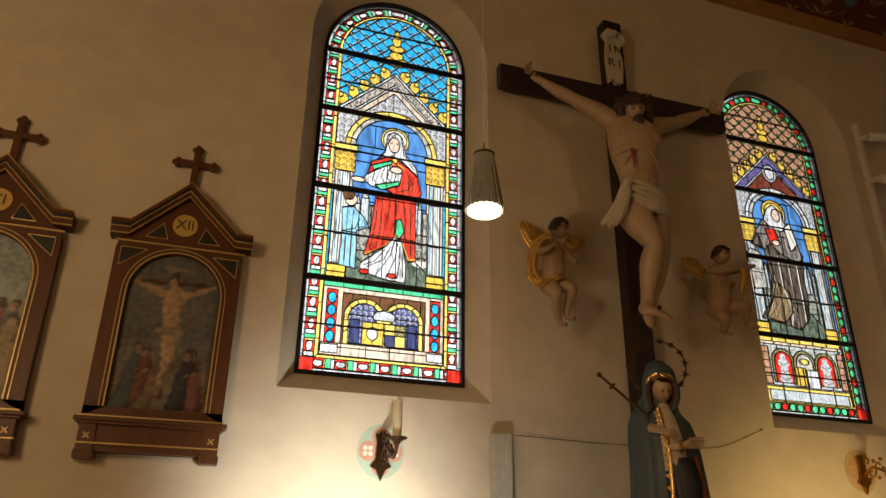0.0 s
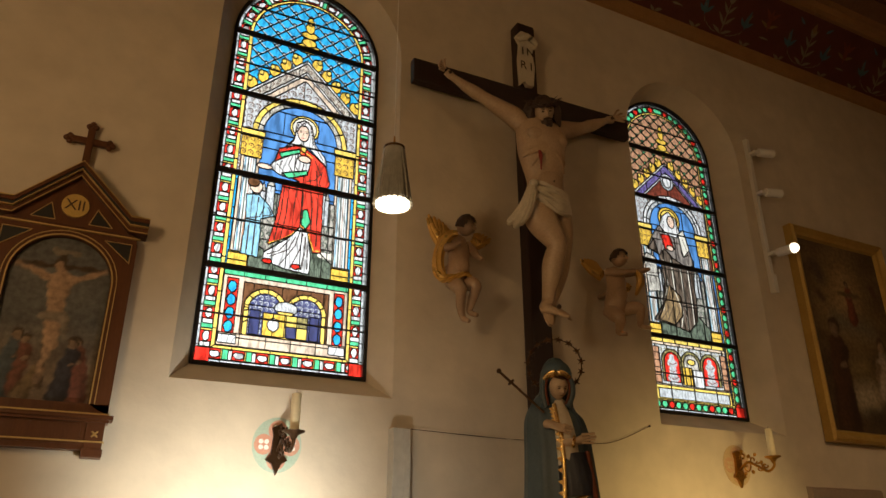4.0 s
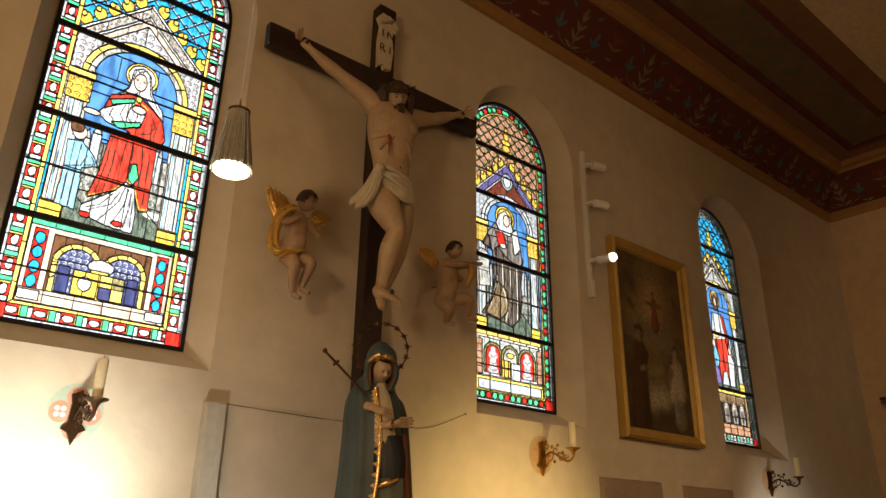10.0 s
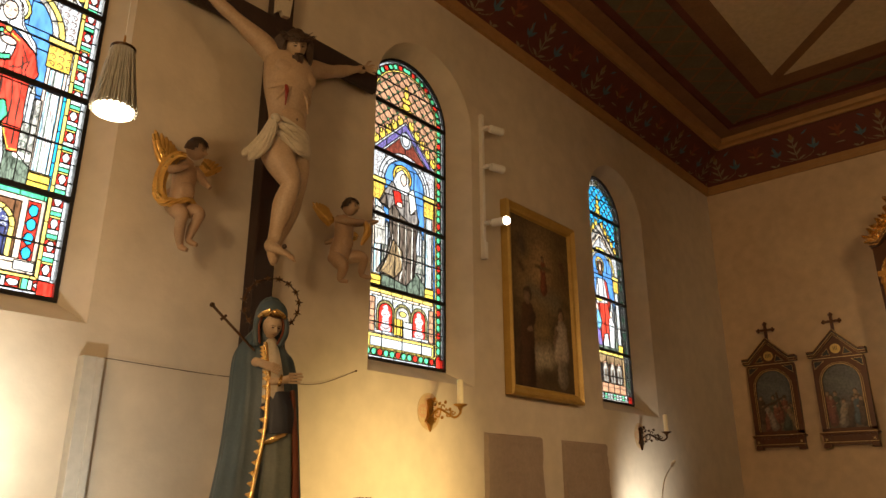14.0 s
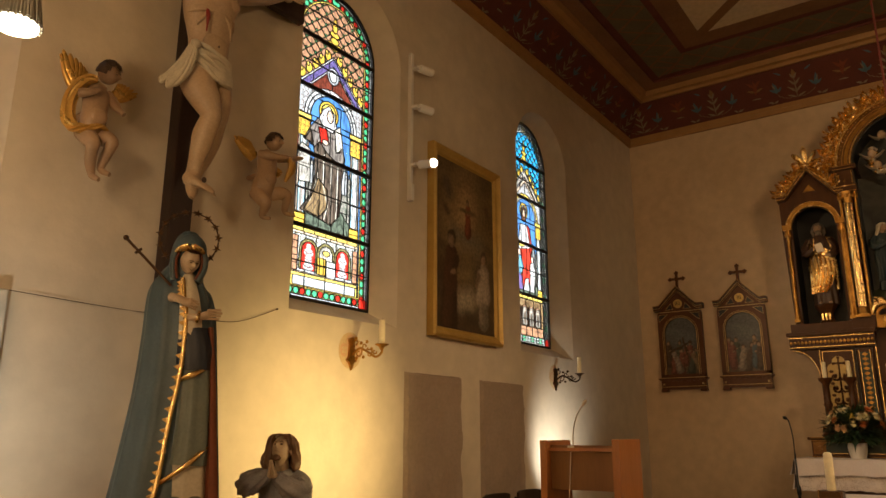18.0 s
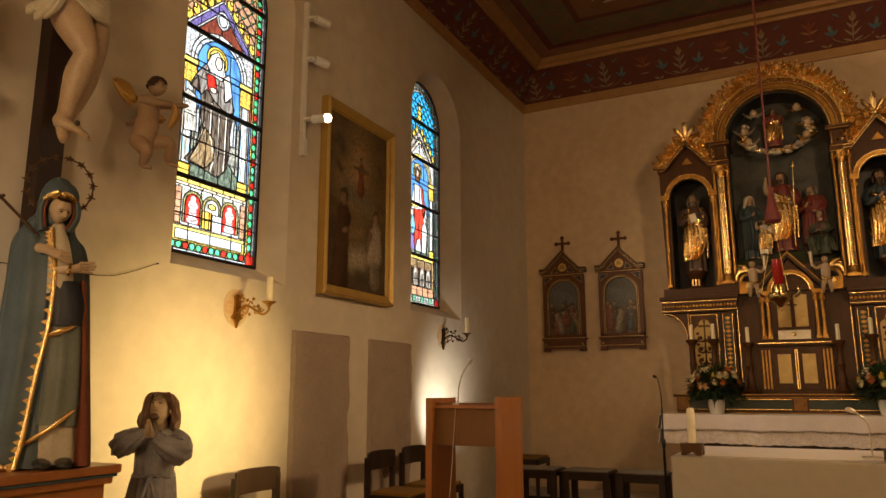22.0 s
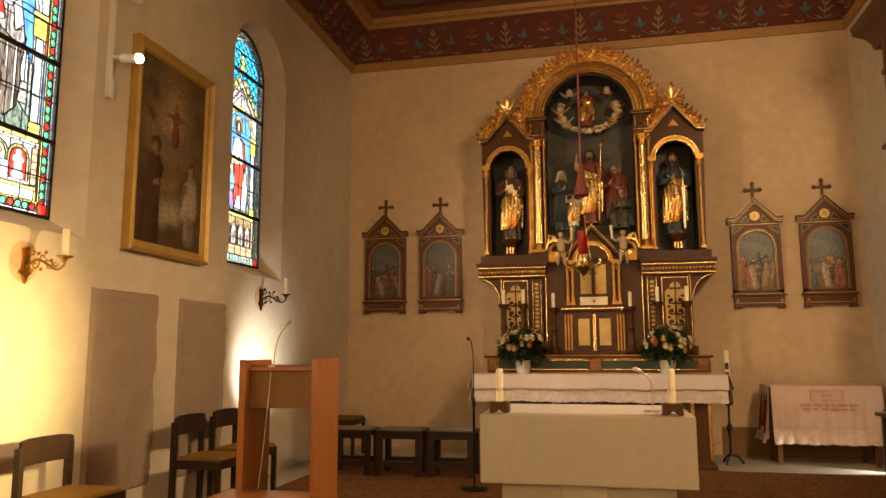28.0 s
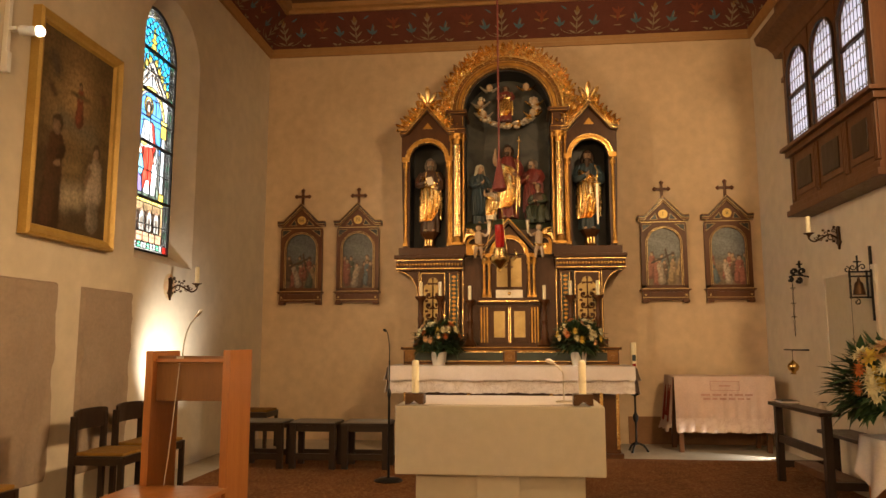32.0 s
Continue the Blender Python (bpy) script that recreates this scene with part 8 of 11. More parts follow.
    if veil:
        shell(bm, [wrap(0, 0.0, 0.975, 0.03, 0.03, -60, 240), wrap(0, 0.0, 0.945, 0.062, 0.064, -48, 228), wrap(0, 0.0, 0.89, 0.072, 0.072, -48, 228), wrap(0, 0.01, 0.82, 0.088, 0.072, -40, 220), wrap(0, 0.01, 0.72, 0.12, 0.08, -25, 205)], 40, 3, 6, 0.06, 0.06, 5)
    else:
        for s in (-1, 1):
            tube(bm, [q(s * 0.040, 0.012, 0.95, 0.018), q(s * 0.056, 0.008, 0.90, 0.020), q(s * 0.058, 0.014, 0.85, 0.017), q(s * 0.05, 0.02, 0.82, 0.006)], 10, 3, 3, 4, 0.2, swirl=0.5)
    if beard:
        p = [lean @ Vector(v) * 0.062 + hc for v in ((0, -0.64, -0.52), (0, -0.86, -0.86), (0, -0.86, -0.9 - 0.5 * beard), (0, -0.8, -1.0 - beard))]
        tube(bm, [(*p[0], 0.030, 0.018), (*p[1], 0.030, 0.020), (*p[2], 0.024, 0.016), (*p[3], 0.006, 0.005)], 16, 3, 3, 6, 0.16)
    if hold == "book":
        got = bmesh.ops.create_cube(bm, size=1.0)["verts"]
        m = Matrix.Translation((0.012 * wide, -0.162, 0.645)) @ Matrix.Rotation(radians(-14), 4, "Y") @ Matrix.Diagonal((0.075, 0.028, 0.10, 1))
        bmesh.ops.transform(bm, matrix=m, verts=got)
        for f in {f for v in got for f in v.link_faces}:
            f.material_index = 5
        tube(bm, [q(-0.05, -0.165, 0.60, 0.007), q(-0.035, -0.170, 0.76, 0.007)], 8, 1, 4)
    if hold == "sword":
        got = [bm.verts.new(v) for v in ((0.078, -0.168, 0.53), (0.108, -0.168, 0.53), (0.104, -0.168, 0.06), (0.093, -0.168, 0.03), (0.082, -0.168, 0.06))]
        back = [bm.verts.new((v.co.x, -0.158, v.co.z)) for v in got]
        fs = [bm.faces.new(got), bm.faces.new(back[::-1])] + [bm.faces.new((got[i], back[i], back[(i + 1) % 5], got[(i + 1) % 5])) for i in range(5)]
        for f in fs:
            f.material_index = 5
        bmesh.ops.recalc_face_normals(bm, faces=fs)
        tube(bm, [(0.093, -0.163, 0.53, 0.010, 0.010), (0.093, -0.163, 0.62, 0.010, 0.010)], 8, 1, 4)
        tube(bm, [(0.05, -0.163, 0.535, 0.008, 0.008), (0.136, -0.163, 0.535, 0.008, 0.008)], 8, 1, 4)
        ball(bm, (0.093, -0.163, 0.632), 0.016, 0.014, 0.016, 4, 8)
    if hold == "staff":
        tube(bm, [(0.098, -0.165, 0.03, 0.009, 0.009), (0.150, -0.165, 1.05, 0.009, 0.009)], 8, 1, 4)
        tube(bm, [(0.118, -0.165, 0.99, 0.006, 0.006), (0.176, -0.165, 0.985, 0.006, 0.006)], 8, 1, 4)
    bmesh.ops.transform(bm, matrix=pose(E_WALL + y, RX - x, z, 0, 0, -90 + turn) @ Matrix.Scale(h, 4), verts=bm.verts[:])
    return figure(name, bm, [robe, cloak, OLD_SKIN, hairs or HAIR, GILT, SILVER], label, "statue", "retable figures")


def seated(x, y, z, h, robe, cloak, label, turn):
    """A seated draped figure with bent knees under a wide cloak."""
    bm = bmesh.new()
    tube(bm, [(0, 0.02, 0.30, 0.15, 0.12), (0, 0.02, 0.45, 0.13, 0.10), (0, 0.01, 0.62, 0.15, 0.09), (0, 0.01, 0.72, 0.12, 0.075), (0, 0, 0.77, 0.05, 0.05)], 40, 4, 0, 8, 0.06)
    for s in (-1, 1):
        tube(bm, [(s * 0.07, 0.02, 0.34, 0.11, 0.10), (s * 0.13, -0.16, 0.36, 0.095, 0.09), (s * 0.145, -0.24, 0.30, 0.085, 0.08), (s * 0.12, -0.20, 0.14, 0.08, 0.07), (s * 0.11, -0.20, 0.0, 0.10, 0.09)], 30, 4, 1, 8, 0.13, swirl=0.1)
        tube(bm, [(s * 0.13, 0, 0.70, 0.055, 0.055), (s * 0.20, -0.06, 0.56, 0.055, 0.05), (s * 0.12, -0.17, 0.50, 0.04, 0.035), (s * 0.05, -0.20, 0.52, 0.028, 0.024)], 20, 4, 1, 5, 0.12, swirl=0.4)
        tube(bm, [(s * 0.045, -0.205, 0.52, 0.022, 0.02), (s * 0.01, -0.22, 0.55, 0.012, 0.012)], 8, 2, 2)
    shell(bm, [(0, 0.02, 0.42, 0.20, 0.20, -170, -10), (0, 0.0, 0.26, 0.25, 0.25, -175, -5), (0, 0.0, 0.08, 0.28, 0.27, -178, -2)], 60, 1, 9, 0.14, 0.06, 5)
    tube(bm, [(0, 0, 0.76, 0.04, 0.04), (0, -0.01, 0.83, 0.038, 0.038)], 10, 2, 2)
    head(bm, (0, -0.03, 0.90), 0.085, Matrix.Rotation(radians(-12), 3, "X"), 2, 3, False, 0.08)
    bmesh.ops.transform(bm, matrix=pose(E_WALL + y, RX - x, z, 0, 0, -90 + turn) @ Matrix.Scale(h, 4), verts=bm.verts[:])
    return figure("group_statue", bm, [robe, cloak, OLD_SKIN, GREY_HAIR], label, "statue", "retable figures")


def retable():
    top = thing("retable", "carved walnut and gilded winged retable on the high altar", "retable", (E_WALL, RX, 0.0), -90)
    W = R_WOOD
    F = -0.52  # front plane
    P = F - 0.32
    # predella on the mensa
    part("predella", boxed(-1.235, P - 0.02, 1.146, 1.235, -0.002, 1.33, 0.006), W, top)
    part("predella_cap", boxed(-1.265, P - 0.05, 1.318, 1.265, -0.002, 1.35, 0.008), W, top)
    for x0, x1 in ((-1.1, -0.08), (0.08, 1.1)):
        p = part("predella_panel", boxed(x0, P - 0.026, 1.19, x1, P - 0.018, 1.29), GREEN_PANEL, top, "dark green inset panel")
        for z in (1.185, 1.29):
            part("gilt_fillet", boxed(x0, P - 0.032, z, x1, P - 0.02, z + 0.007), GILT, p)
    for x in (-1.16, 0.0, 1.16):
        part("boss_field", box(boxed(x - 0.06, P - 0.03, 1.18, x + 0.06, P - 0.018, 1.30, 0.004), x - 0.022, P - 0.04, 1.218, x + 0.022, P - 0.028, 1.262, 0.008), BRONZED, top)
    # lower storey
    part("core", boxed(-1.12, F + 0.03, 1.33, 1.12, -0.002, 2.33), W, top)
    for s in (-1, 1):
        part("plinth", boxed(min(s * 0.55, s * 1.16), F - 0.01, 1.35, max(s * 0.55, s * 1.16), F + 0.05, 1.46, 0.006), W, top)
        x0, x1 = sorted((s * 0.80, s * 1.06))
        pan = part("filigree_panel", boxed(x0 - 0.02, F - 0.005, 1.50, x1 + 0.02, F + 0.035, 2.24, 0.004), W, top)
        part("gold_ground", prism(bmesh.new(), [(x0 + 0.015, 1.53), (x1 - 0.015, 1.53), (x1 - 0.015, 2.06)] + arc((x0 + x1) / 2 + 0.062, 2.06, 0.053, 0, 75, 6) + arc((x0 + x1) / 2, 2.13, 0.062, 0, 180, 12) + arc((x0 + x1) / 2 - 0.062, 2.06, 0.053, 105, 180, 6) + [(x0 + 0.015, 2.06)], "y", F - 0.012, F - 0.003), PANEL_CREAM, pan, "gold ground behind dark scrollwork")
        xm = (x0 + x1) / 2
        bm = bmesh.new()
        tube(bm, [(xm, F - 0.016, 1.54, 0.008, 0.006), (xm, F - 0.016, 2.17, 0.008, 0.006)], 6, 1)
        for k in range(4):
            for t in (-1, 1):
                zc = 1.60 + 0.125 * k
                tube(bm, [(xm + t * (0.045 + 0.0) + t * (a - 0.0), F - 0.016, b, 0.0105, 0.007) for a, b in spiral(0, zc, 0.048, 0.014, 180, 500, 16)], 6, 1)
                ball(bm, (xm + t * 0.078, F - 0.016, zc + 0.055), 0.022, 0.007, 0.016, 0, 7)
                ball(bm, (xm + t * 0.045, F - 0.016, zc), 0.018, 0.007, 0.018, 0, 7)
        box(bm, xm - 0.045, F - 0.022, 2.105, xm + 0.045, F - 0.011, 2.125)
        for dx, dz in ((0.05, 0), (-0.05, 0), (0, 0.06)):
            ball(bm, (xm + dx, F - 0.016, 2.115 + dz), 0.016, 0.007, 0.016, 0, 7)
        part("scrollwork", bm, W, pan, "dark carved scrollwork", True)
        for z in (1.495, 2.245):
            part("gilt_fillet", boxed(x0 - 0.02, F - 0.014, z - 0.004, x1 + 0.02, F + 0.0, z + 0.004), GILT, pan)
        # narrow ornamental pilaster
        xa, xb = sorted((s * 0.60, s * 0.74))
        pil = part("pilaster", boxed(xa, F - 0.035, 1.46, xb, F + 0.035, 2.26, 0.005), W, top)
        part("green_strip", boxed(xa + 0.025, F - 0.041, 1.52, xb - 0.025, F - 0.033, 2.22), GREEN_PANEL, pil)
        bm = bmesh.new()
        for k in range(14):
            z = 1.545 + 0.05 * k
            xm2 = (xa + xb) / 2
            prism(bm, [(xm2, z - 0.02), (xm2 + 0.03, z), (xm2, z + 0.02), (xm2 - 0.03, z)], "y", F - 0.047, F - 0.04)
        part("gilt_lozenge_chain", bm, OLD_GOLD, pil, "chain of gilded lozenges")
        for x in (xa + 0.02, xb - 0.02):
            part("gilt_fillet", boxed(x - 0.003, F - 0.043, 1.5, x + 0.003, F - 0.033, 2.24), GILT, pil)
        # dark side panel between pilaster and tabernacle
        part("inner_panel", boxed(min(s * 0.40, s * 0.58), F + 0.10, 1.36, max(s * 0.40, s * 0.58), F + 0.16, 2.3), GREEN_PANEL, top)
        part("lancet", band(bmesh.new(), [(s * 0.49 - 0.06, 1.5), (s * 0.49 - 0.06, 2.05), (s * 0.49, 2.16), (s * 0.49 + 0.06, 2.05), (s * 0.49 + 0.06, 1.5)], [(s * 0.49 - 0.075, 1.5), (s * 0.49 - 0.075, 2.06), (s * 0.49, 2.19), (s * 0.49 + 0.075, 2.06), (s * 0.49 + 0.075, 1.5)], "y", F + 0.06, F + 0.11), W, top)
        # quarter-round bracket that carries the overhanging cornice
        xo, xi = s * 1.37, s * 1.12
        curve = [(xi + (xo - xi) * (1 - math.cos(t)), 1.98 + 0.30 * math.sin(t)) for t in np.linspace(0, math.pi / 2, 12)]
        part("bracket", prism(bmesh.new(), curve + [(xi, 2.28)], "y", F + 0.02, -0.1), W, top)
        part("gilt_curve", band(bmesh.new(), curve, [(x + s * 0.004, z - 0.008) for x, z in curve], "y", F + 0.008, F + 0.03), GILT, top)
    # gilded lines on the core, the plinths and the predella
    for s in (-1, 1):
        for x in (0.565, 1.105):
            part("gilt_fillet", boxed(s * x - 0.004, F + 0.018, 1.46, s * x + 0.004, F + 0.032, 2.28), GILT, top)
        for z in (1.372, 1.448):
            part("gilt_fillet", boxed(min(s * 0.56, s * 1.15), F - 0.017, z - 0.003, max(s * 0.56, s * 1.15), F - 0.008, z + 0.003), GILT, top)
        for x in (0.785, 1.075):
            part("gilt_fillet", boxed(s * x - 0.004, F - 0.013, 1.50, s * x + 0.004, F - 0.003, 2.24), GILT, top)
        part("dark_inlay", boxed(min(s * 0.775, s * 0.755), F - 0.004, 1.48, max(s * 0.775, s * 0.755), F + 0.035, 2.27), DARK_WOOD, top)
    for z in (1.155, 1.312, 1.345):
        part("gilt_fillet", boxed(-1.24, P - (0.056 if z > 1.33 else 0.027), z - 0.003, 1.24, P - 0.018, z + 0.003), OLD_GOLD, top)
    # main cornice, broken forward over the sides
    for s in (-1, 1):
        a, b = sorted((s * 0.56, s * 1.385))
        c = part("cornice", box(boxed(a, F - 0.04, 2.28, b, -0.002, 2.42, 0.004), a - 0.02, F - 0.08, 2.42, b + 0.02, -0.002, 2.465, 0.01), W, top)
        for k in range(22):
            x = a + 0.02 + (b - a - 0.04) * k / 21
            part("gilt_leaf", ball(bmesh.new(), (x, F - 0.044, 2.35), 0.016, 0.008, 0.02, 0, 7), OLD_GOLD, c, "", True)
        for z in (2.30, 2.405):
            part("gilt_fillet", boxed(a, F - 0.048, z - 0.005, b, F - 0.036, z + 0.005), GILT, c)
        part("socle", boxed(a + 0.03, F - 0.03, 2.465, b - 0.03, -0.002, 2.56, 0.006), W, top)
    part("cornice_middle", boxed(-0.56, F + 0.1, 2.30, 0.56, -0.002, 2.45, 0.005), W, top)
    # side niches
    for s in (-1, 1):
        cx = s * 1.0
        ring = arc(cx, 3.66, 0.225, 0, 180, 22)
        inner = [(cx + 0.225, 2.56)] + ring + [(cx - 0.225, 2.56)]
        top_out = [(cx + 0.33 * max(-1, min(1, 1.4 * math.cos(radians(a)))), 3.66 + 0.36 * min(1, 1.3 * math.sin(radians(a)))) for a in np.linspace(0, 180, 23)]
        outer = [(cx + 0.30, 2.56)] + top_out + [(cx - 0.30, 2.56)]
        niche = part("niche_front", band(bmesh.new(), inner, outer, "y", F + 0.0, F + 0.06), W, top)
        part("niche_back", boxed(cx - 0.30, -0.12, 2.5, cx + 0.30, -0.002, 4.05), NICHE_BLACK, niche, "black niche ground")
        for e in (-1, 1):
            part("niche_cheek", boxed(cx + e * 0.235 - 0.012, F + 0.05, 2.56, cx + e * 0.235 + 0.012, -0.1, 3.9), NICHE_BLACK, niche)
        part("arch_moulding", band(bmesh.new(), arc(cx, 3.66, 0.228, 0, 180, 22), arc(cx, 3.66, 0.275, 0, 180, 22), "y", F - 0.03, F + 0.01), OLD_GOLD, niche)
        part("gilt_fillet", band(bmesh.new(), arc(cx, 3.66, 0.222, 0, 180, 22), arc(cx, 3.66, 0.234, 0, 180, 22), "y", F - 0.038, F - 0.02), GILT, niche)
        part("gilt_fillet", band(bmesh.new(), arc(cx, 3.66, 0.27, 0, 180, 22), arc(cx, 3.66, 0.283, 0, 180, 22), "y", F - 0.036, F - 0.02), GILT, niche)
        for e in (-1, 1):
            column(top, cx + e * 0.272, F - 0.02, 2.60, 3.64, 0.021, "colonnette")
            part("impost", boxed(cx + e * 0.272 - 0.045, F - 0.06, 3.64, cx + e * 0.272 + 0.045, F + 0.06, 3.70, 0.005), OLD_GOLD, top)
        # gable over the niche
        path = [(cx - 0.345, 3.99), (cx - 0.26, 3.99), (cx, 4.30), (cx + 0.26, 3.99), (cx + 0.345, 3.99)]
        part("gable_field", prism(bmesh.new(), [(cx - 0.28, 3.98), (cx + 0.28, 3.98), (cx, 4.31)], "y", F + 0.02, -0.1), W, top)
        part("gable_cornice", band(bmesh.new(), path, [(x, z + 0.05 * (1.3 if i == 2 else 1)) for i, (x, z) in enumerate(path)], "y", F - 0.06, -0.1), W, top)
        for off, y in ((0.012, F - 0.068), (0.045, F - 0.072)):
            part("gilt_fillet", band(bmesh.new(), [(x, z + off) for x, z in path], [(x, z + off + 0.012) for x, z in path], "y", y, F - 0.05), GILT, top)
        part("trefoil", prism(bmesh.new(), [(cx - 0.06, 4.075), (cx + 0.06, 4.075), (cx, 4.155)], "y", F + 0.005, F + 0.025), OLD_GOLD, top)
        sl = [(cx + e * 0.29 * (1 - f), 4.06 + 0.29 * f, 90 - e * 48) for f in (0.05, 0.22, 0.39, 0.56, 0.73, 0.9) for e in (-1, 1)]
        leaf_crest(top, sl, 0.14)
        leaf_crest(top, [(cx, 4.38, 90)], 0.22, "finial")
    # middle: paired columns, entablature, great arch
    for s in (-1, 1):
        column(top, s * 0.628, F - 0.035, 2.60, 3.98, 0.046)
        for x in (0.552, 0.702):
            column(top, s * x, F - 0.01, 2.60, 3.98, 0.016, "colonnette")
        part("column_block", boxed(min(s * 0.52, s * 0.74), F - 0.046, 2.466, max(s * 0.52, s * 0.74), -0.1, 2.60, 0.006), W, top)
        e = part("entablature", box(boxed(min(s * 0.52, s * 0.735), F - 0.05, 3.98, max(s * 0.52, s * 0.735), -0.1, 4.06, 0.006), min(s * 0.54, s * 0.72), F - 0.03, 4.06, max(s * 0.54, s * 0.72), -0.1, 4.24, 0.005), W, top)
        part("entablature_cap", boxed(min(s * 0.50, s * 0.76), F - 0.075, 4.235, max(s * 0.50, s * 0.76), -0.1, 4.29, 0.008), W, e)
        for x in (0.555, 0.705):
            part("gilt_fillet", boxed(s * x - 0.004, F - 0.035, 4.08, s * x + 0.004, F - 0.026, 4.22), GILT, e)
        for z in (3.99, 4.05, 4.245, 4.28):
            part("gilt_fillet", boxed(min(s * 0.525, s * 0.73), F - (0.055 if z < 4.2 else 0.079), z - 0.003, max(s * 0.525, s * 0.73), F - 0.04, z + 0.003), OLD_GOLD, e)
    part("picture_field", prism(bmesh.new(), [(-0.54, 2.44), (0.54, 2.44)] + arc(0, 4.27, 0.54, 0, 180, 26), "y", -0.14, -0.004), PICTURE_DARK, top, "dark painted ground behind the carved group")
    part("reveal", band(bmesh.new(), [(0.53, 2.46)] + arc(0, 4.27, 0.53, 0, 180, 26) + [(-0.53, 2.46)], [(0.56, 2.46)] + arc(0, 4.27, 0.56, 0, 180, 26) + [(-0.56, 2.46)], "y", F + 0.02, -0.1), NICHE_BLACK, top)
    part("great_arch", band(bmesh.new(), arc(0, 4.27, 0.545, 0, 180, 30), arc(0, 4.27, 0.70, 0, 180, 30), "y", F - 0.03, -0.05), BRONZED, top)
    for r, w, y in ((0.545, 0.018, 0.055), (0.578, 0.034, 0.046), (0.628, 0.01, 0.05), (0.678, 0.024, 0.062)):
        part("gilt_moulding", band(bmesh.new(), arc(0, 4.27, r, 0, 180, 30), arc(0, 4.27, r + w, 0, 180, 30), "y", F - y, F - 0.02), GILT if w < 0.025 else OLD_GOLD, top)
    bm = bmesh.new()
    for k in range(46):
        a = math.pi * (k + 0.5) / 46
        ball(bm, (0.66 * math.cos(a), F - 0.05, 4.27 + 0.66 * math.sin(a)), 0.011, 0.011, 0.011, 0, 6)
    part("pearl_band", bm, GILT, top, "row of gilded pearls", True)
    for radius, size, count, first in ((0.715, 0.125, 29, 3), (0.785, 0.125, 27, 6)):
        leaf_crest(top, [(radius * math.cos(radians(a)), 4.27 + radius * math.sin(radians(a)), a) for a in np.linspace(first, 180 - first, count)], size)
    # tabernacle
    T = F - 0.10
    tb = part("tabernacle_body", boxed(-0.36, T, 1.35, 0.36, -0.1, 1.86, 0.005), W, top)
    for s in (-1, 1):
        d = part("tabernacle_door", boxed(min(s * 0.008, s * 0.235), T - 0.018, 1.40, max(s * 0.008, s * 0.235), T + 0.004, 1.82, 0.004), W, tb)
        part("gold_panel", boxed(min(s * 0.055, s * 0.185), T - 0.024, 1.46, max(s * 0.055, s * 0.185), T - 0.016, 1.77, 0.003), PANEL_CREAM, d, "smooth gilded door panel")
        part("gilt_fillet", boxed(s * 0.01 - 0.004, T - 0.026, 1.40, s * 0.01 + 0.004, T - 0.014, 1.82), GILT, d)
        for x in (0.265, 0.30, 0.335):
            part("flute", boxed(s * x - 0.008, T - 0.012, 1.40, s * x + 0.008, T + 0.004, 1.82, 0.003), OLD_GOLD, tb)
    part("tabernacle_ledge", box(boxed(-0.385, T - 0.04, 1.86, 0.385, -0.1, 1.905, 0.008), -0.37, T - 0.02, 1.905, 0.37, -0.1, 1.93, 0.004), W, top)
    part("gilt_fillet", boxed(-0.37, T - 0.046, 1.885, 0.37, T - 0.03, 1.895), GILT, tb)
    part("throne_back", boxed(-0.34, F, 1.93, 0.34, -0.1, 2.46), W, top)
    for s in (-1, 1):
        part("gold_field", boxed(min(s * 0.02, s * 0.15), F - 0.012, 2.07, max(s * 0.02, s * 0.15), F + 0.004, 2.42, 0.003), PANEL_CREAM, top, "gilded throne panel")
        for x in (0.24, 0.30):
            column(top, s * x, F - 0.05, 1.96, 2.42, 0.018, "colonnette")
        part("throne_impost", boxed(min(s * 0.21, s * 0.34), F - 0.09, 2.42, max(s * 0.21, s * 0.34), F + 0.01, 2.47, 0.005), OLD_GOLD, top)
    part("throne_step", boxed(-0.16, F - 0.07, 1.93, 0.16, F + 0.01, 2.03, 0.005), SILVER, top, "pale metal throne step")
    ball_bm = bmesh.new()
    ball(ball_bm, (0, F - 0.075, 1.985), 0.022, 0.01, 0.022, 0, 10)
    part("boss", ball_bm, GILT, top, "", True)
    bm = box(bmesh.new(), -0.008, F - 0.04, 2.06, 0.008, F - 0.025, 2.42)
    box(bm, -0.05, F - 0.04, 2.30, 0.05, F - 0.025, 2.315)
    part("altar_cross", bm, R_WOOD, top)
    part("throne_arch", band(bmesh.new(), arc(0, 2.46, 0.19, 0, 180, 18), arc(0, 2.46, 0.235, 0, 180, 18), "y", F - 0.07, F + 0.02), OLD_GOLD, top)
    part("gilt_fillet", band(bmesh.new(), arc(0, 2.46, 0.185, 0, 180, 18), arc(0, 2.46, 0.197, 0, 180, 18), "y", F - 0.08, F + 0.0), GILT, top)
    path = [(-0.38, 2.46), (-0.30, 2.50), (0, 2.84), (0.30, 2.50), (0.38, 2.46)]
    part("tabernacle_gable", prism(bmesh.new(), [(-0.30, 2.47), (0.30, 2.47), (0, 2.82)], "y", F - 0.03, -0.15), W, top)
    for off, th, y, m in ((0.0, 0.03, F - 0.08, W), (0.03, 0.016, F - 0.09, GREEN_PANEL), (0.045, 0.014, F - 0.095, OLD_GOLD)):
        part("gable_moulding", band(bmesh.new(), [(x, z + off) for x, z in path], [(x, z + off + th * (1.4 if i == 2 else 1)) for i, (x, z) in enumerate(path)], "y", y, -0.15), m, top)
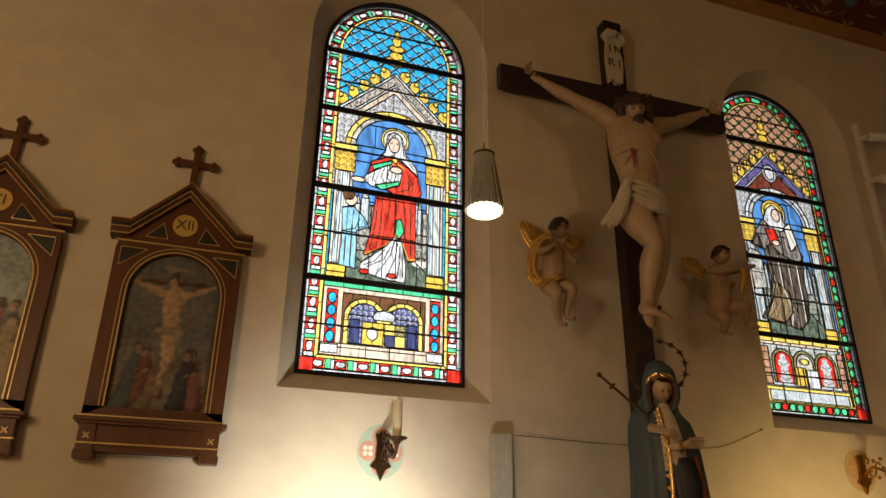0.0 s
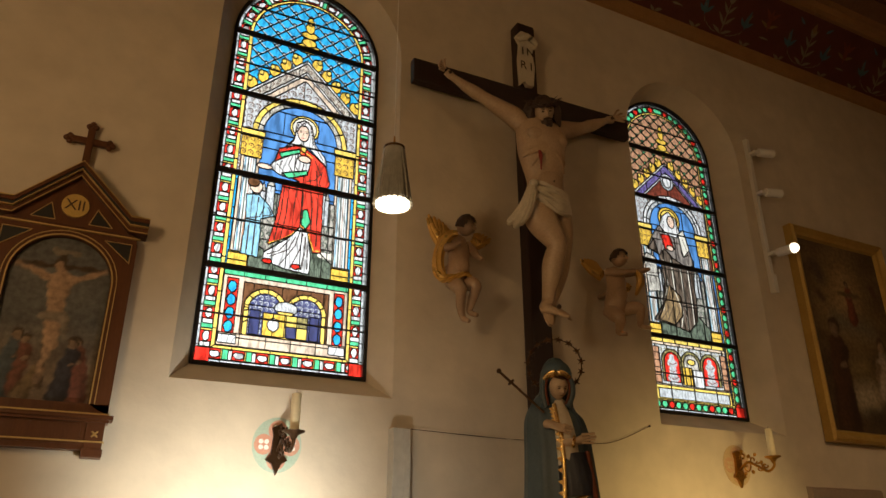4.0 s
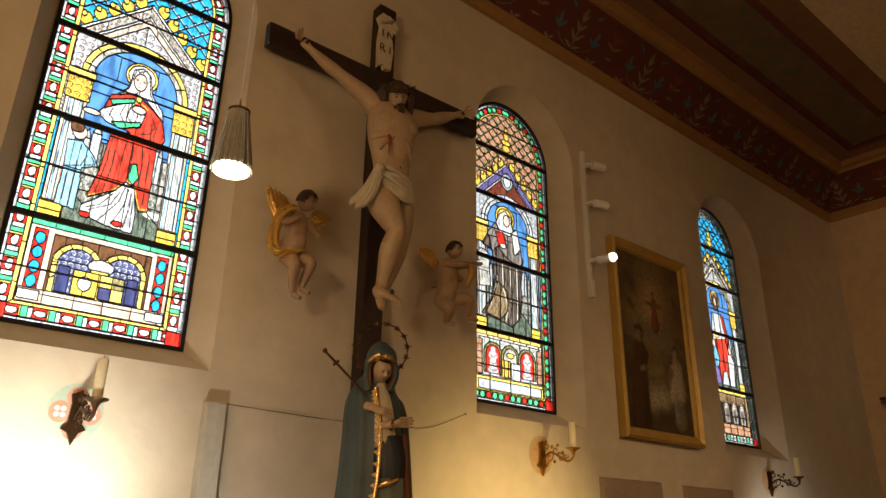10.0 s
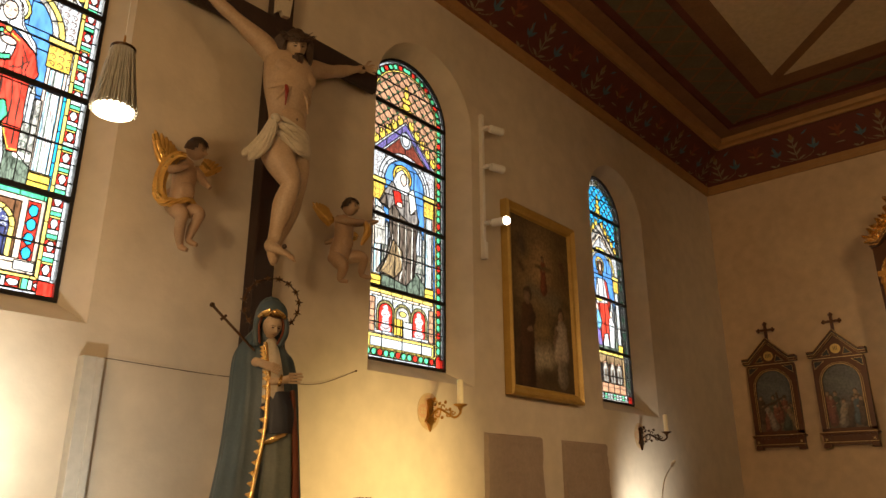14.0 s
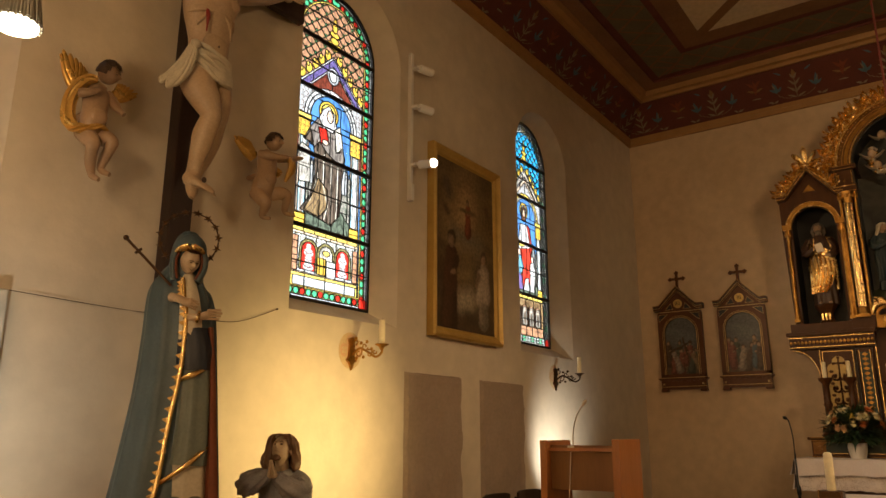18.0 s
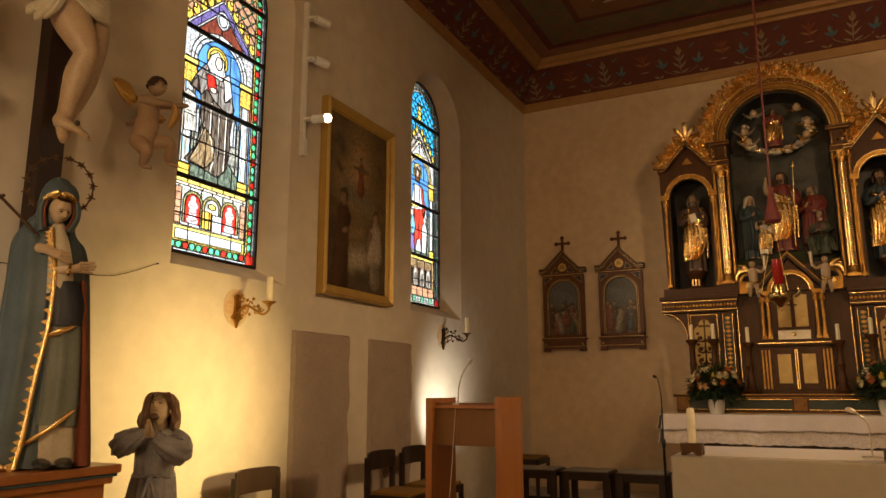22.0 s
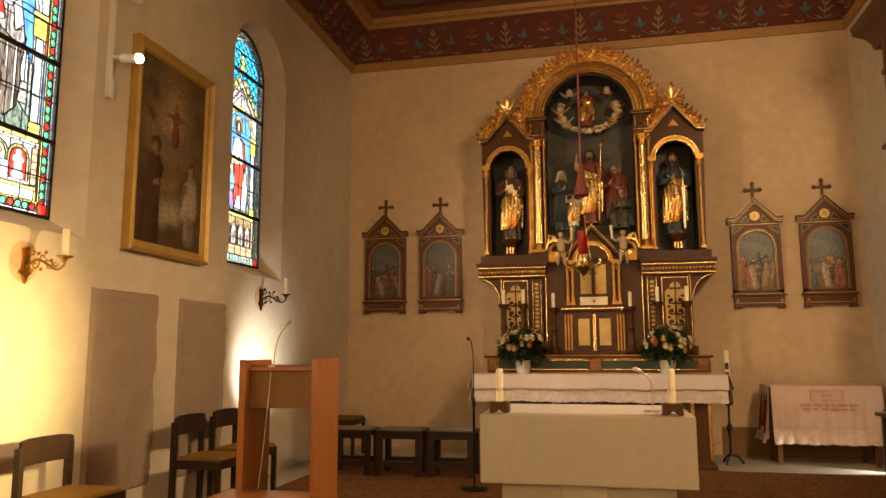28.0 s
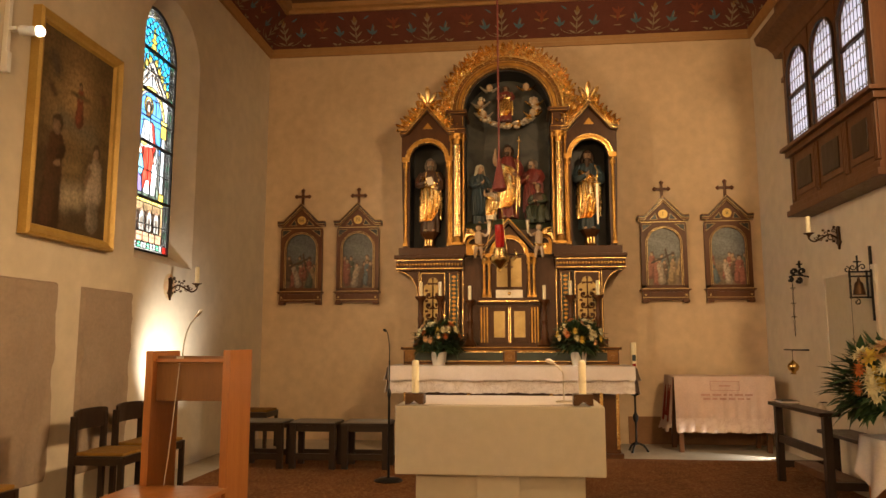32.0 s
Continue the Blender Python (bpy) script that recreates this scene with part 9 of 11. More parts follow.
    for s in (-1, 1):
        bm = band(bmesh.new(), arc(s * 0.42, 2.60, 0.07, 0, 180, 12), arc(s * 0.42, 2.60, 0.10, 0, 180, 12), "y", F + 0.0, F + 0.05)
        box(bm, s * 0.42 - 0.1, F + 0.0, 2.465, s * 0.42 + 0.1, F + 0.05, 2.60)
        part("side_arch", bm, OLD_GOLD, top)
        part("rosette_field", prism(bmesh.new(), ellipse(s * 0.42, 2.555, 0.035, 0.035), "y", F - 0.012, F + 0.002), GILT, top)
    part("figure_ledge", boxed(-0.54, F + 0.12, 2.44, 0.54, -0.1, 2.80, 0.02), CLOAK_BROWN, top)
    bm = bmesh.new()
    got = bmesh.ops.create_grid(bm, x_segments=34, y_segments=14, size=1.0)["verts"]
    for v in got:
        x, t = v.co.x * 0.53, (v.co.y + 1) / 2
        v.co = Vector((x, F + 0.115 + 0.30 * t, 2.80 + 0.125 * min(1, 3.2 * t) + 0.035 * noise.noise((x * 7, t * 3, 0.4)) + 0.012 * noise.noise((x * 25, t * 9, 2.4)) - 0.02 * (abs(x) > 0.4)))
    part("rock_mound", bm, CLOAK_GREEN, top, "carved dark green rocky ground", True)
    for s in (-1, 1):
        part("pedestal", lathe(bmesh.new(), [(0.10, 0.0), (0.07, 0.05), (0.06, 0.12), (0.11, 0.19), (0.12, 0.22)], (s * 1.0, -0.34, 2.56), 8), R_WOOD, top)
        for k in (-1, 0, 1):
            part("gilt_drop", boxed(s * 1.0 + k * 0.035 - 0.01, -0.43, 2.60, s * 1.0 + k * 0.035 + 0.01, -0.40, 2.68, 0.003), GILT, top)
    return top


retable()
GREY_HAIR = mat("grey_hair", (0.16, 0.13, 0.10), 0.6, second=(0.1, 0.08, 0.06), scale=30, bump=0.5)
OLD_SKIN = mat("old_painted_flesh", (0.36, 0.235, 0.145), 0.5, second=(0.25, 0.15, 0.09), scale=14, amount=0.6, bump=0.05)
saint("niche_statue", -0.985, -0.34, 2.78, 0.97, CLOAK_BROWN, GILT, "gilded saint with grey beard and book in a niche", hairs=GREY_HAIR, beard=0.4, hold="book", tilt=10)
saint("niche_statue", 0.985, -0.34, 2.78, 1.02, CLOAK_BLUE, GILT, "gilded saint with long dark beard holding a sword", beard=1.5, hold="sword", tilt=-6)
saint("group_statue", 0.0, -0.27, 2.95, 0.97, CLOAK_RED, GILT, "bearded saint in red and gold with a tall staff", beard=0.4, hold="staff", arm="raised", tilt=-12)
saint("group_statue", -0.36, -0.30, 2.88, 0.78, CLOAK_BLUE, CLOAK_BLUE, "veiled standing woman in dark blue, carved in relief", hairs=LOIN, turn=28, wide=1.05, veil=True, tilt=18)
saint("group_statue", 0.31, -0.24, 2.93, 0.80, CLOAK_RED, CLOAK_RED, "balding man in dark red gazing upward, carved in relief", hairs=GREY_HAIR, turn=-28, wide=1.1, beard=0.3, tilt=-20)
saint("group_statue", -0.215, -0.38, 2.92, 0.42, SILVER, GILT, "child in pale gilded tunic reaching upward", turn=10, wide=1.2, arm="raised")
seated(0.37, -0.36, 2.86, 0.52, CLOAK_BROWN, CLOAK_GREEN, "seated man in a dark green cloak among carved figures", -20)
saint("group_statue", -0.02, -0.26, 4.22, 0.48, CLOAK_RED, GILT, "half figure in red mantle above silver clouds", hairs=CLOAK_BROWN, wide=1.25)


def cloud_ring():
    bm = bmesh.new()
    r = random.Random(5)
    tube(bm, [(E_WALL - 0.33, RX - 0.36 * math.cos(a), 4.36 + 0.23 * math.sin(a), 0.02, 0.02) for a in np.linspace(0.80 * math.pi, 2.2 * math.pi, 30)], 8, 1, 0)
    for k in range(120):
        a = math.pi * (0.85 + 1.3 * k / 119)
        x, z = 0.36 * math.cos(a), 4.36 + 0.23 * math.sin(a)
        ball(bm, (E_WALL - 0.34 - r.uniform(0, 0.06), RX - x + r.uniform(-0.03, 0.03), z + r.uniform(-0.03, 0.03)), r.uniform(0.02, 0.035), r.uniform(0.022, 0.045), r.uniform(0.016, 0.03), r.choice((0, 0, 0, 1)), 8)
    for k, (x, z) in enumerate(((-0.34, 4.42), (0.34, 4.42), (-0.22, 4.62), (0.24, 4.62), (-0.30, 4.28), (0.32, 4.28))):
        ball(bm, (E_WALL - 0.40, RX - x, z), 0.045, 0.042, 0.048, 2, 10)
        ball(bm, (E_WALL - 0.38, RX - x, z + 0.02), 0.045, 0.046, 0.042, 3, 10)
        for s in (-1, 1):
            tube(bm, [(E_WALL - 0.38, RX - x + s * 0.03, z - 0.04, 0.03, 0.02), (E_WALL - 0.40, RX - x + s * 0.08, z - 0.02, 0.03, 0.012), (E_WALL - 0.40, RX - x + s * 0.12, z + 0.02, 0.012, 0.008)], 8, 2, 1 if k % 2 else 0)
    figure("cloud_relief", bm, [SILVER, GILT, SKIN, HAIR], "silvered cloud relief with winged child heads", "relief")


cloud_ring()
for s in (-1, 1):
    bm = bmesh.new()
    x, z = s * 0.36, 2.50
    tube(bm, [(0, 0, 0.02, 0.035, 0.03), (0, -0.01, 0.10, 0.045, 0.035), (0, 0, 0.18, 0.042, 0.032), (0, 0, 0.21, 0.02, 0.02)], 12, 3, 0)
    ball(bm, (0, -0.01, 0.25), 0.034, 0.034, 0.038, 0, 10)
    ball(bm, (0, 0.0, 0.262), 0.037, 0.037, 0.034, 1, 10)
    for e in (-1, 1):
        tube(bm, [(e * 0.02, 0, 0.03, 0.025, 0.025), (e * 0.035, -0.05, -0.03, 0.022, 0.022), (e * 0.04, -0.02, -0.11, 0.014, 0.014)], 8, 3, 0)
    tube(bm, [(-s * 0.04, 0, 0.18, 0.018, 0.018), (-s * 0.09, -0.03, 0.15, 0.015, 0.015), (-s * 0.12, -0.05, 0.2, 0.012, 0.012)], 8, 3, 0)
    tube(bm, [(-s * 0.125, -0.055, 0.17, 0.012, 0.012), (-s * 0.13, -0.055, 0.28, 0.02, 0.02), (-s * 0.13, -0.055, 0.33, 0.028, 0.028)], 8, 2, 3)
    for k in range(6):
        tube(bm, [(s * 0.03, 0.02, 0.17, 0.012, 0.01), (s * (0.08 + 0.012 * k), 0.03, 0.23 + 0.006 * k - 0.02 * k, 0.02, 0.008), (s * (0.15 + 0.006 * k), 0.03, 0.25 - 0.035 * k, 0.008, 0.005)], 6, 2, 2)
    tube(bm, [(-0.05, -0.02, 0.06, 0.01, 0.01), (0, -0.05, 0.03, 0.02, 0.015), (0.06, -0.02, 0.05, 0.01, 0.01)], 8, 3, 2)
    bmesh.ops.transform(bm, matrix=pose(E_WALL - 0.68, RX - x, z + 0.02, 0, 0, -90), verts=bm.verts[:])
    figure("candle_putto_figure", bm, [SKIN, HAIR, GILT, SILVER], "small winged child carving holding a silver torch", "statue", "torch-bearing figures")


def cloth_drape(top, x0, x1, y0, y1, z, drop, material, lace, sides=True, name="cloth", lead=0.012):
    """A table cloth: flat top with falling sides whose hem waves; the lace edge is a strip of its own."""
    bm = bmesh.new()
    n = 60
    def fall(line, out, flare):
        rows = []
        for t in np.linspace(0, 1, 8):
            row = []
            for k, (x, y) in enumerate(line):
                w = math.sin(k * 0.95) * 0.6 + math.sin(k * 0.31 + 1) * 0.5
                row.append(bm.verts.new((x + out[0] * (lead + flare * t * (1 + w)), y + out[1] * (lead + flare * t * (1 + w)), z - drop * t - (0.006 * w + 0.008 * (k % 2)) * t)))
            rows.append(row)
        for p, q in zip(rows, rows[1:]):
            for k in range(len(p) - 1):
                bm.faces.new((p[k], p[k + 1], q[k + 1], q[k]))
    fall([(x0 + (x1 - x0) * k / n, y0) for k in range(n + 1)], (0, -1), 0.02)
    if sides:
        fall([(x0, y1 + (y0 - y1) * k / 24) for k in range(25)], (-1, 0), 0.03)
        fall([(x1, y0 + (y1 - y0) * k / 24) for k in range(25)], (1, 0), 0.03)
    if lead < 0.02:
        box(bm, x0 - 0.012, y0 - 0.012, z - 0.004, x1 + 0.012, y1, z + 0.006, 0.003)
    part(name, bm, material, top, "", True)


LACE = bpy.data.materials.new("lace")
LACE.use_nodes = True
_n, _l = LACE.node_tree.nodes, LACE.node_tree.links
_b = _n["Principled BSDF"]
_b.inputs["Base Color"].default_value, _b.inputs["Roughness"].default_value = (0.78, 0.72, 0.64, 1), 0.9
_c, _v, _w = _n.new("ShaderNodeTexCoord"), _n.new("ShaderNodeTexVoronoi"), _n.new("ShaderNodeTexVoronoi")
_v.inputs["Scale"].default_value, _w.inputs["Scale"].default_value = 60, 14
_v.feature, _w.feature = "DISTANCE_TO_EDGE", "F1"
_l.new(_c.outputs["Object"], _v.inputs["Vector"])
_l.new(_c.outputs["Object"], _w.inputs["Vector"])
_k, _q, _m, _x = _n.new("ShaderNodeMapRange"), _n.new("ShaderNodeMapRange"), _n.new("ShaderNodeMath"), _n.new("ShaderNodeMixRGB")
_k.inputs[1].default_value, _k.inputs[2].default_value = 0.05, 0.25
_q.inputs[1].default_value, _q.inputs[2].default_value = 0.25, 0.55
_l.new(_v.outputs["Distance"], _k.inputs[0])
_l.new(_w.outputs["Distance"], _q.inputs[0])
_m.operation = "MULTIPLY"
_l.new(_k.outputs[0], _m.inputs[0])
_l.new(_q.outputs[0], _m.inputs[1])
_x.inputs[1].default_value, _x.inputs[2].default_value = (0.62, 0.55, 0.50, 1), (0.42, 0.345, 0.29, 1)
_l.new(_m.outputs[0], _x.inputs[0])
_l.new(_x.outputs[0], _b.inputs["Base Color"])
_p = _n.new("ShaderNodeBump")
_p.inputs["Strength"].default_value, _p.inputs["Distance"].default_value, _p.invert = 0.6, 0.004, True
_l.new(_m.outputs[0], _p.inputs["Height"])
_l.new(_p.outputs[0], _b.inputs["Normal"])


LACE_ROSE = LACE.copy()
LACE_ROSE.name = "rose_lace"
for _node in LACE_ROSE.node_tree.nodes:
    if _node.type == "MIX_RGB":
        _node.inputs[1].default_value, _node.inputs[2].default_value = (0.70, 0.56, 0.49, 1), (0.54, 0.38, 0.32, 1)


def high_altar():
    top = thing("high_altar", "old wooden altar table with gilded edges", "altar", (E_WALL, RX, 0.17), -90)
    part("body", boxed(-1.17, -1.26, 0.05, 1.17, -0.002, 0.93, 0.004), R_WOOD, top)
    part("plinth", boxed(-1.20, -1.30, 0.0, 1.20, -0.002, 0.06, 0.008), R_WOOD, top)
    part("mensa", boxed(-1.30, -1.32, 0.93, 1.30, -0.002, 0.965, 0.006), R_WOOD, top)
    for x in (-1.15, -0.98, -0.45, 0.45, 0.98, 1.15):
        part("gilt_pilaster", boxed(x - 0.018, -1.27, 0.1, x + 0.018, -1.255, 0.9, 0.004), GILT, top)
    for x in (-0.72, 0.0, 0.72, 1.065, -1.065):
        w = 0.24 if abs(x) < 1 else 0.06
        part("front_panel", boxed(x - w, -1.266, 0.14, x + w, -1.258, 0.84, 0.003), R_WOOD, top)
    cl = thing("altar_cloth", "white altar cloth with a deep lace border", "altar cloth", (E_WALL, RX, 1.137), -90)
    cloth_drape(cl, -1.322, 1.332, -1.358, -0.55, 0.004, 0.14, LINEN, None, True, "linen")
    cloth_drape(cl, -1.312, 1.322, -1.338, -0.56, -0.004, 0.27, LACE, None, True, "lace_border")


high_altar()


def candlestick(at, h, candle, label, metal, group):
    top = thing("candlestick", label, "candlestick", at, 0, group)
    part("stick", lathe(bmesh.new(), [(0.085, 0), (0.09, 0.025), (0.06, 0.06), (0.036, 0.11), (0.050, 0.15), (0.030, 0.20), (0.028, h * 0.48), (0.046, h * 0.54), (0.030, h * 0.6), (0.027, h * 0.86), (0.042, h * 0.91), (0.068, h * 0.96), (0.070, h), (0.02, h)], seg=14), metal, top, "", True)
    for k in range(3):
        a = radians(90 + 120 * k)
        bm = bmesh.new()
        ball(bm, (0.075 * math.cos(a), 0.075 * math.sin(a), 0.014), 0.022, 0.022, 0.016, 0, 8)
        part("foot", bm, metal, top, "", True)
    part("candle", lathe(bmesh.new(), [(0.02, h), (0.02, h + candle - 0.006), (0.012, h + candle)], seg=12), WAX, top, "white wax candle", True)


for x in (-1.05, -0.82, -0.465, 0.41, 0.715, 1.03):
    short = abs(x) < 0.6
    candlestick((8.68, RX - x, 1.351), 0.60 if not short else 0.55, 0.17, "dark turned wooden altar candlestick with a white candle", R_WOOD, "altar candlesticks")

# ---- chancel furniture ----
FLOOR = 0.18
LEAF = mat("leaf_green", (0.025, 0.055, 0.018), 0.5, second=(0.012, 0.03, 0.010), scale=20, bump=0.1, spread=0.35)
PETAL_WHITE = mat("petal_white", (0.72, 0.66, 0.42), 0.6, second=(0.6, 0.52, 0.3), scale=30, bump=0.1)
PETAL_YELLOW = mat("petal_yellow", (0.62, 0.46, 0.08), 0.6, second=(0.5, 0.32, 0.05), scale=30, bump=0.1)
PETAL_ORANGE = mat("petal_orange", (0.50, 0.16, 0.04), 0.6, second=(0.35, 0.09, 0.03), scale=30, bump=0.1)
PETAL_PEACH = mat("petal_peach", (0.60, 0.38, 0.20), 0.6, second=(0.5, 0.28, 0.13), scale=30, bump=0.1)
CERAMIC = mat("white_ceramic", (0.68, 0.65, 0.6), 0.3, scale=5, amount=0.1, bump=0)
ANTHRACITE = mat("anthracite_metal", (0.014, 0.014, 0.015), 0.45, 0.5, bump=0.05)
ROSE_CLOTH = mat("rose_cloth", (0.66, 0.50, 0.43), 0.9, second=(0.58, 0.42, 0.35), scale=10, bump=0.3, bump_scale=150)
RED_CLOTH = mat("red_cloth", (0.32, 0.025, 0.02), 0.9, scale=10, bump=0.2)
BRASS = mat("brass", (0.60, 0.42, 0.16), 0.25, 1.0, second=(0.35, 0.24, 0.09), scale=14, bump=0.1)
RED_GLASS = mat("red_glass", (0.30, 0.012, 0.010), 0.12, bump=0)


def stone_altar():
    top = thing("stone_altar", "block-like pale limestone altar with a heavy slab", "altar", (4.40, 0.147, FLOOR))
    part("slab", boxed(0.0, -0.612, 0.45, 0.86, 0.612, 0.846, 0.012), LIMESTONE, top)
    part("base_block", boxed(0.10, -0.50, 0.0, 0.76, 0.50, 0.449, 0.01), LIMESTONE, top)
    part("front_pier", boxed(0.05, -0.12, 0.0, 0.16, 0.135, 0.448, 0.008), LIMESTONE, top)
    bm = boxed(0.03, -0.53, 0.847, 0.80, 0.56, 0.853, 0.002)
    cl = thing("altar_linen", "flat white linen runner on the stone altar", "altar cloth", (4.40, 0.147, FLOOR))
    part("linen", bm, LINEN, cl)


stone_altar()


def block_candle(at, label):
    top = thing("altar_candle", label, "candle", at, 0, "altar candles")
    bm = bmesh.new()
    for sx in (-1, 1):
        prism(bm, [(-0.056, 0.0), (-0.028, 0.0), (0, 0.022), (0.028, 0.0), (0.056, 0.0), (0.046, 0.062), (-0.046, 0.062)], "x", sx * 0.056, sx * 0.048)
    for sy in (-1, 1):
        prism(bm, [(-0.056, 0.0), (-0.028, 0.0), (0, 0.022), (0.028, 0.0), (0.056, 0.0), (0.046, 0.062), (-0.046, 0.062)], "y", sy * 0.056, sy * 0.048)
    box(bm, -0.05, -0.05, 0.055, 0.05, 0.05, 0.064, 0.002)
    part("holder", bm, BRONZE, top, "square bronze holder with arched feet")
    c = part("candle", lathe(bmesh.new(), [(0.022, 0.064), (0.0225, 0.24), (0.020, 0.252), (0.012, 0.258)], seg=18), WAX, top, "cream wax candle", True)
    part("wick", lathe(bmesh.new(), [(0.0015, 0.256), (0.001, 0.272)], seg=6), BLACK_PAINT, c)


for y in (0.645, -0.345):
    block_candle((4.46, y, 1.027 if y > 9 else 1.033), "thick cream candle in a square bronze holder on the altar")


def gooseneck(at, h, lean, label, stand):
    top = thing("microphone", label, "microphone", at)
    if stand:
        part("foot", lathe(bmesh.new(), [(0.125, 0), (0.128, 0.008), (0.10, 0.02), (0.02, 0.03)], seg=24), ANTHRACITE, top, "round cast foot", True)
        part("pole", lathe(bmesh.new(), [(0.011, 0.025), (0.011, h * 0.55), (0.017, h * 0.56), (0.017, h * 0.6), (0.007, h * 0.61), (0.007, h * 0.8)], seg=10), ANTHRACITE, top, "", True)
    else:
        part("foot", lathe(bmesh.new(), [(0.05, 0), (0.05, 0.01), (0.02, 0.014)], seg=18), SILVER, top, "", True)
        part("pole", lathe(bmesh.new(), [(0.005, 0.01), (0.005, h * 0.5)], seg=8), SILVER, top)
    z0 = h * (0.79 if stand else 0.5)
    bm = bmesh.new()
    tube(bm, [(0, 0, z0, 0.0045, 0.0045), (0, lean * 0.05, (z0 + h) / 2, 0.0045, 0.0045), (0, lean * 0.6, h - 0.02, 0.0045, 0.0045), (0, lean, h, 0.0045, 0.0045)], 8, 4)
    part("neck", bm, ANTHRACITE if stand else SILVER, top, "", True)
    bm = bmesh.new()
    tube(bm, [(0, lean, h, 0.010, 0.010), (0, lean * 1.25 + 0.01, h + 0.012, 0.014, 0.014), (0, lean * 1.5 + 0.015, h + 0.012, 0.009, 0.009)], 10, 2)
    part("capsule", bm, ANTHRACITE if stand else SILVER, top, "", True)


gooseneck((6.64, 1.195, FLOOR), 1.32, 0.03, "black floor microphone stand with a round foot", True)
gooseneck((4.62, -0.245, 1.033), 0.24, 0.06, "silver gooseneck table microphone on the altar", False)


def lectern():
    top = thing("lectern", "reddish cherry wood lectern with two plank sides", "lectern", (4.31, 0, FLOOR))
    part("side_panel", boxed(0.0, 1.745, 0.0, 0.36, 1.79, 1.172, 0.004), CHERRY, top)
    part("side_panel", boxed(0.0, 2.232, 0.0, 0.36, 2.277, 1.165, 0.004), CHERRY, top)
    # the board turns from the south light; its darker tone paints that shade
    part("front_board", boxed(0.06, 1.79, 0.865, 0.085, 2.232, 1.135, 0.003), CHERRY_SHADED, top, "front board, its shade put into a browner colour")
    bm = boxed(0.0, 1.79, 0.0, 0.34, 2.232, 0.02)
    bmesh.ops.transform(bm, matrix=Matrix.Translation((0.03, 0, 1.10)) @ Matrix.Rotation(radians(12), 4, "Y"), verts=bm.verts[:])
    part("reading_board", bm, CHERRY, top)
    for y in (1.82, 2.20):
        part("screw", lathe(bmesh.new(), [(0.004, 0), (0.004, 0.003)], (0.058, y, 1.10), 8), SILVER, top)
    st = thing("wooden_step_box", "low orange-brown wooden box before the lectern", "box", (3.86, 2.04, FLOOR))
    bm = bmesh.new()
    prism(bm, [(-0.30, 0.345), (0.29, 0.345), (0.29, 0.37), (-0.30, 0.37)], "x", -0.02, 0.50)
    part("lid", bm, CHERRY, st)
    part("body", boxed(0.0, -0.27, 0.0, 0.48, 0.26, 0.345, 0.004), CHERRY, st)
    gm = thing("lectern_microphone", "silver gooseneck microphone with its cable on the lectern", "microphone", (4.40, 2.085, 1.30))
    bm = bmesh.new()
    tube(bm, [(0, 0, 0.0, 0.004, 0.004), (0, -0.004, 0.09, 0.004, 0.004), (0, -0.03, 0.19, 0.004, 0.004), (0, -0.08, 0.265, 0.004, 0.004)], 8, 4)
    part("neck", bm, SILVER, gm, "", True)
    bm = bmesh.new()
    tube(bm, [(0, -0.078, 0.262, 0.009, 0.009), (0, -0.097, 0.285, 0.012, 0.012), (0, -0.108, 0.295, 0.007, 0.007)], 10, 2)
    part("capsule", bm, SILVER, gm, "", True)
    part("clip", boxed(-0.035, -0.02, -0.01, -0.005, 0.025, 0.012, 0.004), SILVER, gm)
    bm = bmesh.new()
    tube(bm, [(-0.035, 0.0, 0.0, 0.003, 0.003), (-0.045, 0.01, -0.2, 0.003, 0.003), (-0.045, 0.035, -0.5, 0.003, 0.003), (-0.05, 0.06, -0.75, 0.003, 0.003)], 6, 5)
    part("cable", bm, LINEN, gm)


lectern()


